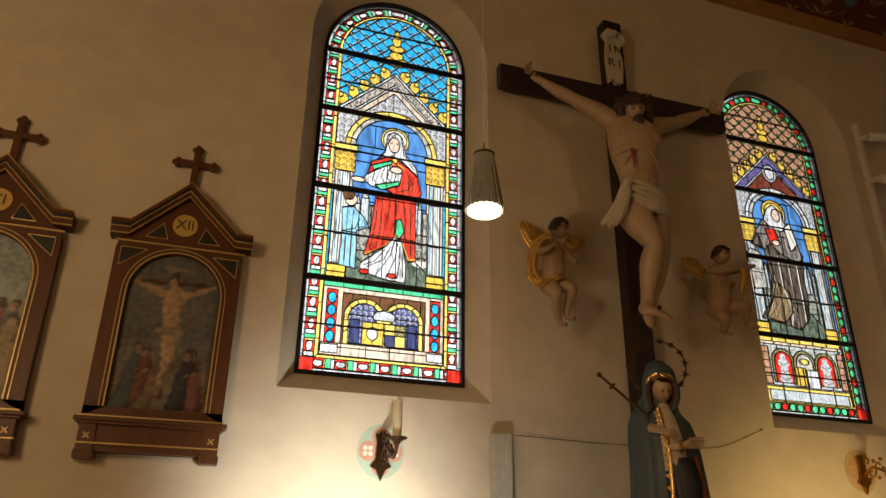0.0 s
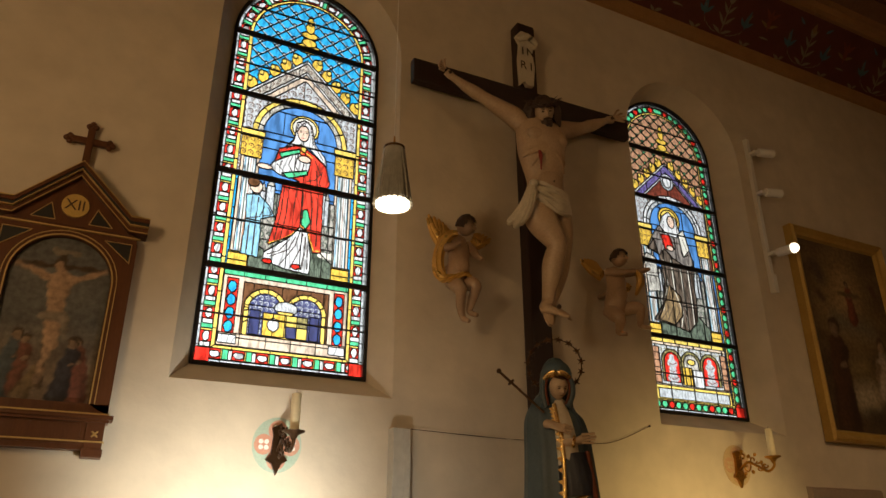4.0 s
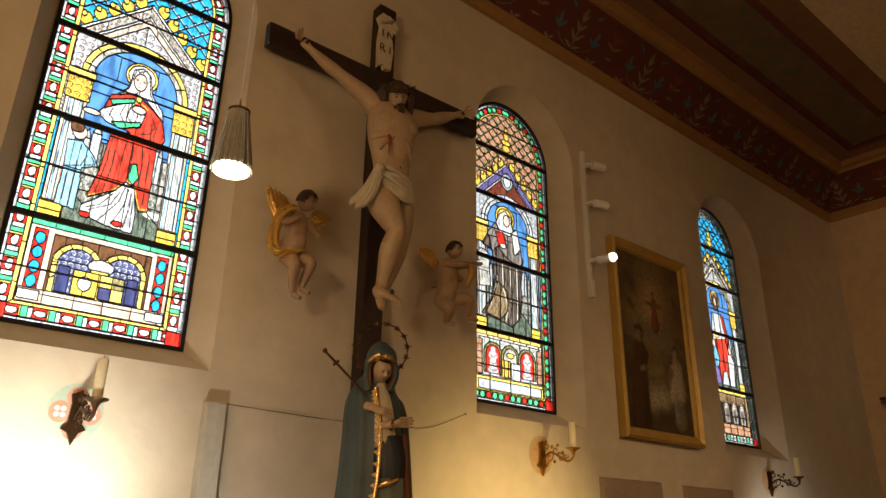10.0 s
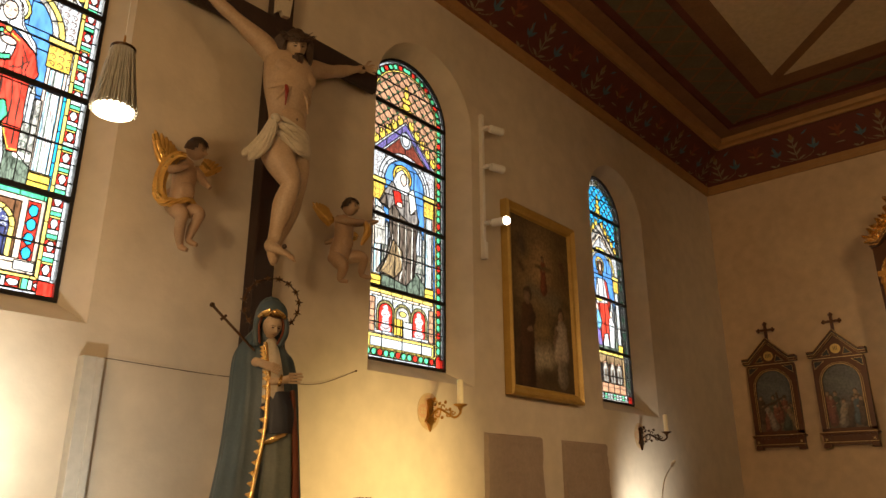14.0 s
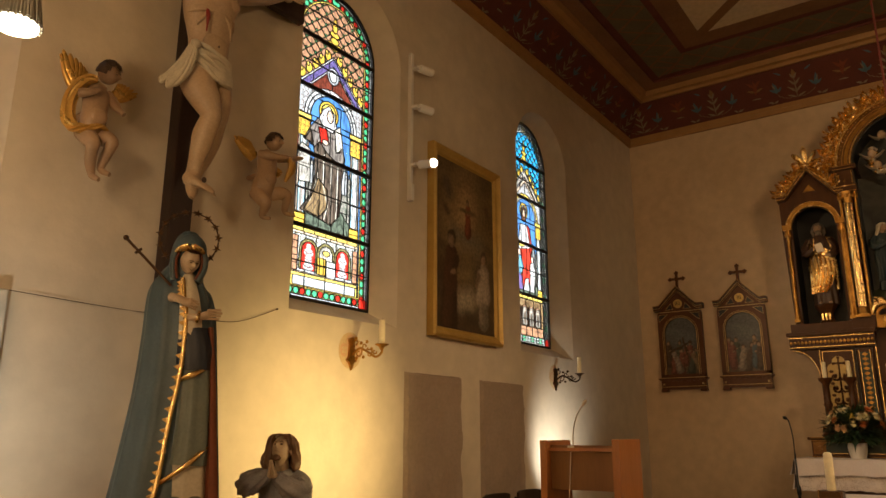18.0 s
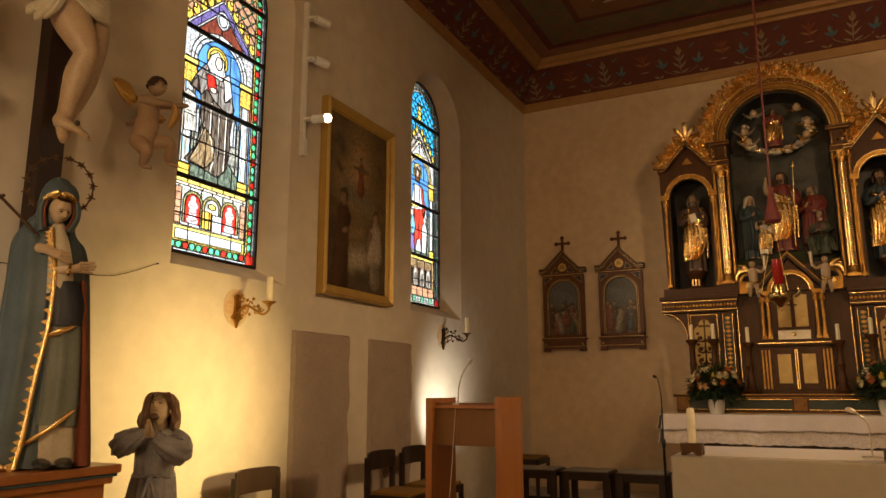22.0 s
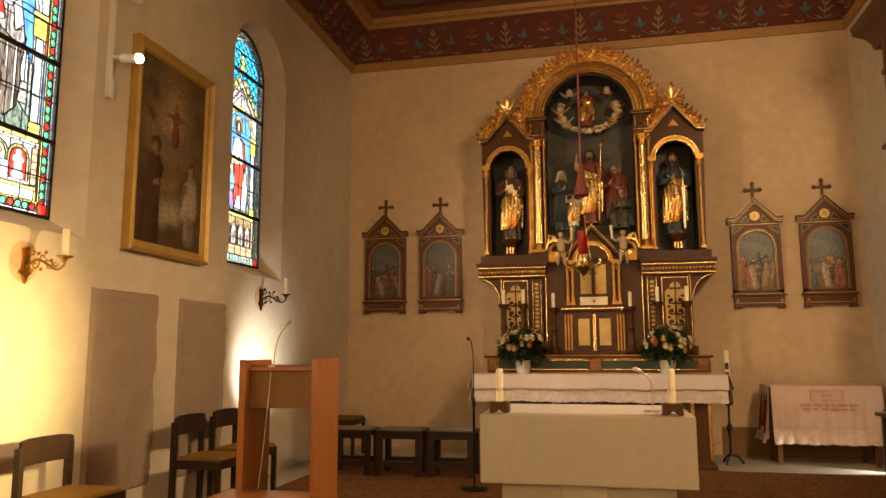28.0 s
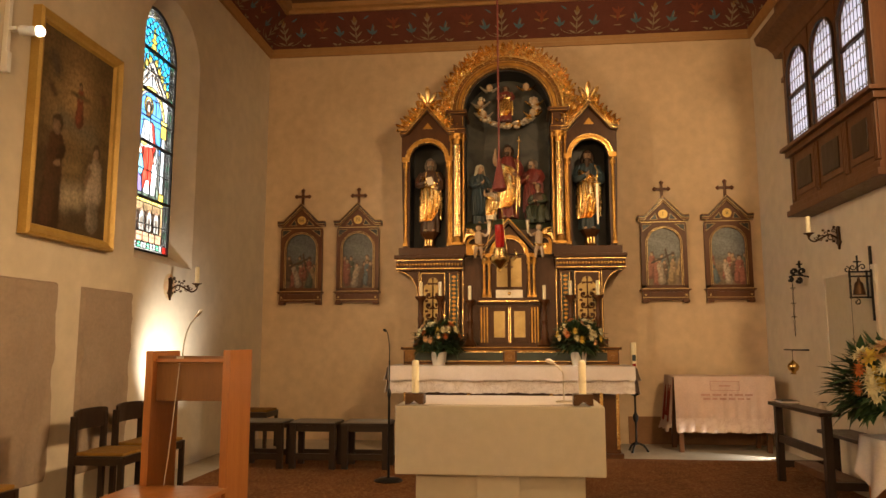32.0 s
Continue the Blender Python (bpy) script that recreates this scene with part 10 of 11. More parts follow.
def chair(at, turn, label):
    """Stackable church chair: square dark legs, curved back board, mustard seat pad. Faces -y."""
    top = thing("chair", label, "chair", at, turn, "dark chancel chairs")
    for x in (-0.19, 0.19):
        part("back_leg", boxed(x - 0.018, 0.155, 0.0, x + 0.018, 0.195, 0.70, 0.005), DARK_WOOD, top)
        part("front_leg", boxed(x - 0.018, -0.21, 0.0, x + 0.018, -0.172, 0.42, 0.005), DARK_WOOD, top)
        part("side_rail", boxed(x - 0.012, -0.18, 0.365, x + 0.012, 0.16, 0.415, 0.003), DARK_WOOD, top)
    part("front_rail", boxed(-0.18, -0.205, 0.365, 0.18, -0.178, 0.415, 0.003), DARK_WOOD, top)
    part("back_rail", boxed(-0.18, 0.16, 0.365, 0.18, 0.188, 0.415, 0.003), DARK_WOOD, top)
    bm = bmesh.new()
    front = [(x, 0.150 + 0.03 * math.cos(x / 0.2 * 1.4), 0.745 - 0.014 * (x / 0.2) ** 6) for x in np.linspace(-0.2, 0.2, 13)]
    rows = [[bm.verts.new((x, y + d, z)) for x, y, zt in front for z in [(zt if up else 0.60)]] for d, up in ((0, False), (0, True), (0.018, True), (0.018, False))]
    for i in range(4):
        for k in range(12):
            bm.faces.new((rows[i][k], rows[i][k + 1], rows[(i + 1) % 4][k + 1], rows[(i + 1) % 4][k]))
    for k in (0, 12):
        bm.faces.new([rows[i][k] for i in range(4)])
    bmesh.ops.recalc_face_normals(bm, faces=bm.faces[:])
    part("backrest", bm, DARK_WOOD, top, "curved dark back board", True)
    part("seat", boxed(-0.2, -0.215, 0.412, 0.2, 0.165, 0.428, 0.005), DARK_WOOD, top)
    part("seat_pad", boxed(-0.185, -0.20, 0.427, 0.185, 0.15, 0.452, 0.011), SEAT_CLOTH, top, "mustard woven seat pad")
    return top


first = chair((3.70, 2.96, FLOOR), 0, "dark wooden chair with a mustard seat pad by the wall")
for x, y in ((5.20, 2.98), (5.74, 2.98), (8.50, 3.12)):
    copy_thing(first, pose(x, y, FLOOR))


def stool(at, label):
    top = thing("stool", label, "stool", at, 0, "low stools")
    for x in (-0.15, 0.15):
        for y in (-0.2, 0.2):
            part("leg", boxed(x - 0.025, y - 0.03, 0.0, x + 0.025, y + 0.03, 0.415, 0.004), DARK_WOOD, top)
        part("apron", boxed(x - 0.014, -0.17, 0.355, x + 0.014, 0.17, 0.415, 0.003), DARK_WOOD, top)
        part("stretcher", boxed(x - 0.013, -0.17, 0.085, x + 0.013, 0.17, 0.145, 0.003), DARK_WOOD, top)
    part("seat", boxed(-0.185, -0.235, 0.415, 0.185, 0.235, 0.44, 0.006), DARK_WOOD, top)
    part("runner", boxed(-0.17, -0.22, 0.44, 0.17, 0.22, 0.449, 0.004), FELT, top, "thin grey felt seat cover")
    return top


FELT = mat("grey_felt", (0.20, 0.17, 0.13), 0.95, second=(0.15, 0.12, 0.09), scale=20, bump=0.3)
first = stool((7.34, 2.05, FLOOR), "low dark wooden stool with a grey felt top")
for x, y in ((7.32, 2.57), (7.36, 1.53)):
    copy_thing(first, pose(x, y, FLOOR))


def blade(bm, at, d, length, width, index):
    """One pointed, slightly folded leaf."""
    d = Vector(d).normalized()
    s = d.cross(Vector((0, 0, 1)))
    s = s.normalized() if s.length > 0.05 else Vector((1, 0, 0))
    up = s.cross(d)
    p = Vector(at)
    v = [bm.verts.new(q) for q in (p, p + d * length * 0.45 + s * width, p + d * length - up * length * 0.2, p + d * length * 0.45 - s * width, p + d * length * 0.5 - up * width * 0.5)]
    for a, b, c in ((0, 1, 4), (1, 2, 4), (2, 3, 4), (3, 0, 4)):
        bm.faces.new((v[a], v[b], v[c])).material_index = index


def bouquet(at, r, n_leaf, heads, seed, label, vase_h, vase_r, name="flower_arrangement"):
    """Dense greenery with blooms of several colours in a white pot."""
    rnd = random.Random(seed)
    top = thing(name, label, "flowers", at)
    part("pot", lathe(bmesh.new(), [(vase_r * 0.8, 0), (vase_r, vase_h * 0.6), (vase_r * 1.02, vase_h), (vase_r * 0.9, vase_h), (vase_r * 0.85, vase_h * 0.85)], seg=20), CERAMIC, top, "plain white pot", True)
    bm = bmesh.new()
    for _ in range(n_leaf):
        a, e = rnd.uniform(0, 2 * math.pi), rnd.uniform(-0.5, 1.3)
        d = Vector((math.cos(a) * math.cos(e), math.sin(a) * math.cos(e), math.sin(e)))
        start = Vector((0, 0, vase_h + r * 0.35)) + Vector((d.x, d.y, d.z * 0.85)) * r * rnd.uniform(0.25, 0.8)
        blade(bm, start, d + Vector((rnd.uniform(-0.6, 0.6), rnd.uniform(-0.6, 0.6), rnd.uniform(-0.4, 0.5))), r * rnd.uniform(0.22, 0.45), r * rnd.uniform(0.03, 0.075), 0)
    for _ in range(26):
        a, e = rnd.uniform(0, 2 * math.pi), rnd.uniform(-0.3, 1.2)
        d = Vector((math.cos(a) * math.cos(e), math.sin(a) * math.cos(e), math.sin(e)))
        tube(bm, [(0, 0, vase_h * 0.9, 0.004, 0.004), (*(Vector((0, 0, vase_h + r * 0.35)) + d * r * 0.6), 0.003, 0.003), (*(Vector((0, 0, vase_h + r * 0.35)) + d * r * 1.0), 0.002, 0.002)], 5, 2)
    tagged(part("greenery", bm, LEAF, top, "dense dark green foliage"), kind="stuff")
    for k in range(heads):
        a, e = rnd.uniform(math.pi * 0.55, math.pi * 1.45), rnd.uniform(0.0, 1.25)
        d = Vector((math.cos(a) * math.cos(e), math.sin(a) * math.cos(e), math.sin(e)))
        c = Vector((0, 0, vase_h + r * 0.35)) + Vector((d.x, d.y, d.z * 0.85)) * r * rnd.uniform(0.78, 0.98)
        s = r * rnd.uniform(0.12, 0.20)
        kind = rnd.choice((0, 0, 1, 2, 3))
        bm = bmesh.new()
        side = d.orthogonal().normalized()
        up = d.cross(side)
        for ring, (cnt, tilt, ln) in enumerate(((13, 0.25, 1.0), (10, 0.7, 0.8), (7, 1.2, 0.5))):
            for j in range(cnt):
                t = 2 * math.pi * j / cnt + ring
                w = side * math.cos(t) + up * math.sin(t)
                blade(bm, c, w + d * tilt, s * ln, s * 0.2, 0)
        ball(bm, c, s * 0.28, s * 0.28, s * 0.22, 0, 8)
        part("bloom", bm, (PETAL_WHITE, PETAL_YELLOW, PETAL_ORANGE, PETAL_PEACH)[kind], top, ("cream bloom", "yellow bloom", "orange bloom", "peach bloom")[kind])
    return top


bouquet((8.33, 0.93, 1.144), 0.31, 900, 22, 4, "white pot of chrysanthemums and fir green on the high altar", 0.15, 0.085)
bouquet((8.33, -0.63, 1.144), 0.31, 900, 22, 9, "white pot of cream and orange blooms on the high altar", 0.15, 0.085)


def flower_stand():
    top = thing("flower_pedestal", "white-draped pedestal under the large bouquet", "pedestal", (4.95, -2.33, FLOOR))
    part("post", boxed(-0.13, -0.16, 0.0, 0.13, 0.16, 0.62, 0.006), CHERRY, top)
    bm = bmesh.new()
    n = 64
    rows = []
    for t in np.linspace(0, 1, 9):
        row = []
        for k in range(n):
            a = 2 * math.pi * k / n
            sq = 1 / max(abs(math.cos(a)), abs(math.sin(a)))
            rr = 0.175 * min(sq, 1.3) + 0.05 * t * (1 + math.sin(7 * a)) * 0.6
            drop = (0.30 + 0.08 * math.sin(4 * a + 0.4)) * t
            row.append(bm.verts.new((rr * math.cos(a), rr * math.sin(a) * 1.1, 0.63 - drop)))
        rows.append(row)
    for p, q in zip(rows, rows[1:]):
        for k in range(n):
            bm.faces.new((p[k], p[(k + 1) % n], q[(k + 1) % n], q[k]))
    bm.faces.new(rows[0][::-1])
    part("cloth", bm, LINEN, top, "white cloth falling in points", True)
    bouquet((4.95, -2.33, FLOOR + 0.632), 0.42, 1100, 48, 21, "large bouquet of yellow and orange flowers with dark foliage", 0.12, 0.09, "flower_bouquet")


flower_stand()


def prayer_bench():
    """Dark kneeling bench seen from its end: posts, arm rail, seat, kneeling board."""
    top = thing("prayer_bench", "dark wooden kneeling bench with a slanted book rail", "bench", (0, 0, FLOOR))
    y0, y1 = -2.28, -2.75
    posts = ((7.0, y0), (5.95, y0))
    for x, y in posts:
        part("post", boxed(x - 0.03, y - 0.03, 0.0, x + 0.03, y + 0.03, 0.66, 0.005), DARK_WOOD, top)
        part("back_post", boxed(x - 0.03, y1 - 0.03, 0.0, x + 0.03, y1 + 0.03, 0.42, 0.005), DARK_WOOD, top)
        part("end_rail", boxed(x - 0.02, y1, 0.12, x + 0.02, y0, 0.18, 0.004), DARK_WOOD, top)
    part("book_rail", boxed(5.90, y0 - 0.09, 0.66, 7.05, y0 + 0.07, 0.69, 0.006), DARK_WOOD, top)
    part("low_rail", boxed(5.95, y0 - 0.015, 0.34, 7.0, y0 + 0.015, 0.41, 0.004), DARK_WOOD, top)
    part("seat", boxed(5.92, y1 - 0.16, 0.42, 7.03, y1 + 0.14, 0.45, 0.006), DARK_WOOD, top)
    part("kneeler", boxed(5.98, y0 - 0.28, 0.12, 6.97, y0 - 0.10, 0.18, 0.012), WALNUT, top)
    b = thing("hymn_book", "small pale-edged book lying on the bench rail", "book", (6.86, -2.31, FLOOR + 0.69))
    part("pages", boxed(-0.10, -0.065, 0.003, 0.09, 0.065, 0.022), LINEN, b)
    part("cover", box(boxed(-0.105, -0.07, 0.0, 0.095, 0.07, 0.004), -0.105, -0.07, 0.021, 0.095, 0.07, 0.025), ANTHRACITE, b)


prayer_bench()


def credence():
    top = thing("credence_table", "small wooden side table under a rose cloth", "table", (8.95, -2.27, 0.17))
    for x in (-0.2, 0.2):
        for y in (-0.48, 0.48):
            part("leg", boxed(x - 0.025, y - 0.025, 0.0, x + 0.025, y + 0.025, 0.81, 0.004), WALNUT, top)
    part("tabletop", boxed(-0.24, -0.54, 0.81, 0.24, 0.54, 0.835, 0.005), WALNUT, top)
    cl = thing("embroidered_cloth", "rose-white embroidered cloth with a lace hem over red", "tablecloth", (8.95, -2.27, 1.008), -90)
    cloth_drape(cl, -0.55, 0.55, -0.255, 0.24, 0.004, 0.56, ROSE_CLOTH, None, True, "cloth")
    cloth_drape(cl, -0.553, 0.553, -0.262, 0.24, -0.45, 0.15, LACE_ROSE, None, True, "lace_hem", 0.045)
    bm = bmesh.new()
    rows = [[bm.verts.new((-0.556 - 0.05 * t - 0.012 * math.sin(k * 1.1) * t, 0.23 - 0.49 * k / 10, -0.01 - 0.5 * t)) for k in range(11)] for t in np.linspace(0, 1, 6)]
    for p, q in zip(rows, rows[1:]):
        for k in range(10):
            bm.faces.new((p[k], p[k + 1], q[k + 1], q[k]))
    part("red_side_cloth", bm, RED_CLOTH, cl, "red cloth hanging at the side", True)
    bar = mat("embroidery", (0.52, 0.30, 0.25), 0.9, bump=0.2)
    r = random.Random(2)
    for row, z in enumerate((-0.19, -0.235)):
        x = -0.26 + 0.02 * row
        while x < 0.26:
            w = r.uniform(0.03, 0.10)
            part("embroidered_bar", boxed(x, -0.292, z - 0.012, x + w, -0.284, z + 0.008, 0.002), bar, cl)
            x += w + 0.025
    fr = bmesh.new()
    for a, b, c, d in ((-0.16, 0.16, -0.045, -0.04), (-0.16, 0.16, -0.145, -0.14), (-0.16, -0.155, -0.145, -0.04), (0.155, 0.16, -0.145, -0.04), (-0.06, 0.06, -0.1, -0.085)):
        box(fr, a, -0.288, c, b, -0.28, d)
    part("embroidered_frame", fr, bar, cl)


credence()


def paschal():
    top = thing("paschal_candle", "tall decorated paschal candle on a black iron stand", "candle", (8.72, -1.285, 0.17))
    for k in range(3):
        a = radians(30 + 120 * k)
        bm = bmesh.new()
        tube(bm, [(0, 0, 0.10, 0.012, 0.012), (0.08 * math.cos(a), 0.08 * math.sin(a), 0.07, 0.011, 0.011), (0.13 * math.cos(a), 0.13 * math.sin(a), 0.0, 0.013, 0.013)], 8, 3)
        part("foot", bm, IRON, top, "", True)
    part("shaft", lathe(bmesh.new(), [(0.012, 0.08), (0.012, 0.32), (0.03, 0.36), (0.032, 0.40), (0.012, 0.44), (0.012, 0.62), (0.05, 0.64), (0.055, 0.66), (0.03, 0.665)], seg=14), IRON, top, "twisted iron shaft with a knot", True)
    c = part("candle", lathe(bmesh.new(), [(0.034, 0.66), (0.034, 1.22), (0.03, 1.232)], seg=20), WAX, top, "ivory candle with painted band", True)
    for z, m in ((0.80, BRONZE), (0.92, RED_CLOTH), (1.02, CLOAK_BLUE)):
        part("painted_mark", boxed(-0.0365, -0.02, z, -0.025, 0.02, z + 0.07, 0.003), m, c)
    part("ribbon", boxed(-0.039, -0.012, 0.68, -0.03, 0.012, 0.80, 0.003), LINEN, c)


paschal()


def sanctuary_lamp():
    top = thing("sanctuary_lamp", "brass hanging lamp with a red glass on a dark cord", "hanging lamp", (7.0, 0.195, 2.10))
    part("cord", lathe(bmesh.new(), [(0.009, 0.90), (0.009, 3.79)], seg=8), CLOAK_RED, top, "dark red cord")
    part("counterweight", lathe(bmesh.new(), [(0.012, 1.10), (0.022, 1.02), (0.04, 0.92), (0.068, 0.80), (0.072, 0.775), (0.05, 0.755), (0.012, 0.75)], (0, 0, 0), 16), CLOAK_RED, top, "dark red bulb on the cord", True)
    for k in range(3):
        a = radians(90 + 120 * k)
        bm = bmesh.new()
        tube(bm, [(0, 0, 0.76, 0.004, 0.004), (0.07 * math.cos(a), 0.07 * math.sin(a), 0.45, 0.004, 0.004), (0.145 * math.cos(a), 0.145 * math.sin(a), 0.13, 0.004, 0.004)], 6, 3)
        part("chain", bm, BRASS, top)
    part("bowl", lathe(bmesh.new(), [(0.006, -0.035), (0.018, -0.02), (0.012, 0.0), (0.045, 0.03), (0.085, 0.065), (0.10, 0.10), (0.095, 0.115), (0.06, 0.125), (0.055, 0.17), (0.045, 0.20)], seg=24, flutes=1, depth=0.06), BRASS, top, "pierced brass bowl", True)
    for k in range(6):
        a = radians(60 * k)
        bm = bmesh.new()
        tube(bm, [(0.14 * math.cos(a), 0.14 * math.sin(a), 0.09, 0.008, 0.008), (0.185 * math.cos(a), 0.185 * math.sin(a), 0.12, 0.009, 0.009), (0.165 * math.cos(a), 0.165 * math.sin(a), 0.165, 0.006, 0.006)], 8, 3)
        part("scroll", bm, BRASS, top, "", True)
    part("red_glass", lathe(bmesh.new(), [(0.03, 0.20), (0.045, 0.22), (0.047, 0.40), (0.05, 0.42), (0.044, 0.41)], seg=18), RED_GLASS, top, "tall red glass cup", True)


sanctuary_lamp()

# ---- south wall ----
LATTICE = mat("milk_glass", (0.80, 0.79, 0.80), 0.2, second=(0.70, 0.69, 0.70), scale=8, bump=0.05)
_n, _l = LATTICE.node_tree.nodes, LATTICE.node_tree.links
_t, _m = _n.new("ShaderNodeBsdfTranslucent"), _n.new("ShaderNodeMixShader")
_t.inputs[0].default_value, _m.inputs[0].default_value = (0.85, 0.84, 0.88, 1), 0.6
_l.new(_n["Principled BSDF"].outputs[0], _m.inputs[1])
_l.new(_t.outputs[0], _m.inputs[2])
_l.new(_m.outputs[0], _n["Material Output"].inputs[0])
# hidden area lamp added inside the closed box to light the panes from behind
_d = bpy.data.lights.new("oratory_backlight", "AREA")
_d.shape, _d.size, _d.size_y, _d.energy, _d.color = "RECTANGLE", 1.7, 0.85, 6.0, (0.92, 0.92, 1.0)
new("oratory_backlight", _d).matrix_world = look((6.84, S_WALL + 0.112, 3.88), (6.84, S_WALL + 1.0, 3.88))



def oratory():
    """Wooden gallery box set into the wall with three round-headed lattice windows."""
    top = thing("oratory_gallery", "dark wooden oratory box with three arched leaded windows", "gallery", (0, S_WALL, 0))
    x0, x1, d = 5.90, 7.77, 0.20
    part("back_wall", boxed(x0 + 0.01, 0.001, 2.74, x1 - 0.01, 0.10, 4.6), DARK_WOOD, top)
    part("lower_wall", boxed(x0, 0.001, 2.74, x1, d, 3.30, 0.004), WALNUT, top)
    part("base_moulding", box(boxed(x0 - 0.04, 0.001, 2.68, x1 + 0.04, d + 0.05, 2.74, 0.01), x0 - 0.02, 0.001, 2.74, x1 + 0.02, d + 0.025, 2.80, 0.008), WALNUT, top)
    part("sill", box(boxed(x0 - 0.06, 0.001, 3.36, x1 + 0.06, d + 0.08, 3.40, 0.01), x0 - 0.03, 0.001, 3.30, x1 + 0.03, d + 0.04, 3.36, 0.008), WALNUT, top)
    cove = [(0.001, 4.46), (d + 0.01, 4.46), (d + 0.03, 4.52), (d + 0.09, 4.58), (d + 0.20, 4.62), (d + 0.22, 4.70), (0.001, 4.70)]
    part("cornice", prism(bmesh.new(), cove, "x", x0 - 0.2, x1 + 0.22), WALNUT, top)
    part("crown", boxed(x0 - 0.05, 0.001, 4.70, x1 + 0.05, d + 0.05, 4.98, 0.008), WALNUT, top)
    for x in (x0 + 0.02, x1 - 0.02):
        part("corner_post", box(boxed(x - 0.032, 0.001, 3.40, x + 0.032, d + 0.012, 4.46, 0.004), x - 0.05, 0.001, 4.12, x + 0.05, d + 0.03, 4.17, 0.006), WALNUT, top)
    for a, b in ((7.14, 7.62), (6.53, 7.01), (6.00, 6.40)):
        part("panel", boxed(a, d, 2.86, b, d + 0.012, 3.26, 0.006), WALNUT, top)
        part("panel_field", boxed(a + 0.06, d + 0.006, 2.92, b - 0.06, d + 0.02, 3.20, 0.01), DARK_WOOD, top)
    for x in (7.69, 7.075, 6.465, 5.95):
        for k in (-0.028, 0.0, 0.028):
            part("reed", boxed(x + k - 0.01, d, 2.82, x + k + 0.01, d + 0.018, 3.28, 0.004), WALNUT, top)
    for a, b in ((7.185, 7.70), (6.57, 7.085), (5.97, 6.475)):
        c, w = (a + b) / 2, (b - a) / 2
        spring, low = 4.12, 3.405
        wo = w + 0.035
        win = part("window_head", band(bmesh.new(), [(c + w, low)] + arc(c, spring, w, 0, 180, 16, 0.25) + [(c - w, low)], [(c + wo, low)] + [(c + wo * max(-1, min(1, 1.5 * math.cos(radians(t)))), spring + 0.34 * min(1, 1.5 * math.sin(radians(t)))) for t in np.linspace(0, 180, 17)] + [(c - wo, low)], "y", 0.10, d), WALNUT, top)
        part("bead", band(bmesh.new(), [(c + w - 0.012, low)] + arc(c, spring, w - 0.012, 0, 180, 16, 0.24) + [(c - w + 0.012, low)], [(c + w + 0.01, low)] + arc(c, spring, w + 0.01, 0, 180, 16, 0.26) + [(c - w - 0.01, low)], "y", d, d + 0.02), DARK_WOOD, win)
        pane = part("pane", prism(bmesh.new(), [(c - w, low), (c + w, low)] + arc(c, spring, w, 0, 180, 16, 0.25), "y", 0.165, 0.175), LATTICE, win, "milky leaded glass")
        for k in range(1, 8):
            x = c - w + 2 * w * k / 8
            hgt = spring + 0.25 * math.sqrt(max(0, 1 - ((x - c) / w) ** 2))
            part("lead_line", boxed(x - 0.003, 0.175, low, x + 0.003, 0.179, hgt), LEAD, pane)
        for row in range(8):
            z = low + 0.08 + 0.115 * row
            ww = w if z < spring else w * math.sqrt(max(0.05, 1 - ((z - spring) / 0.25) ** 2))
            pts = [(c - ww + 2 * ww * k / 16, z + (0.012 if k % 2 else -0.012)) for k in range(17)]
            part("ornament_line", band(bmesh.new(), pts, [(x, zz + 0.012) for x, zz in pts], "y", 0.1752, 0.178), OIL_OCHRE, pane, "thin zigzag line painted on the glass")
        part("transom", boxed(a, 0.15, 3.90, b, d + 0.004, 3.93, 0.004), DARK_WOOD, win)


oratory()


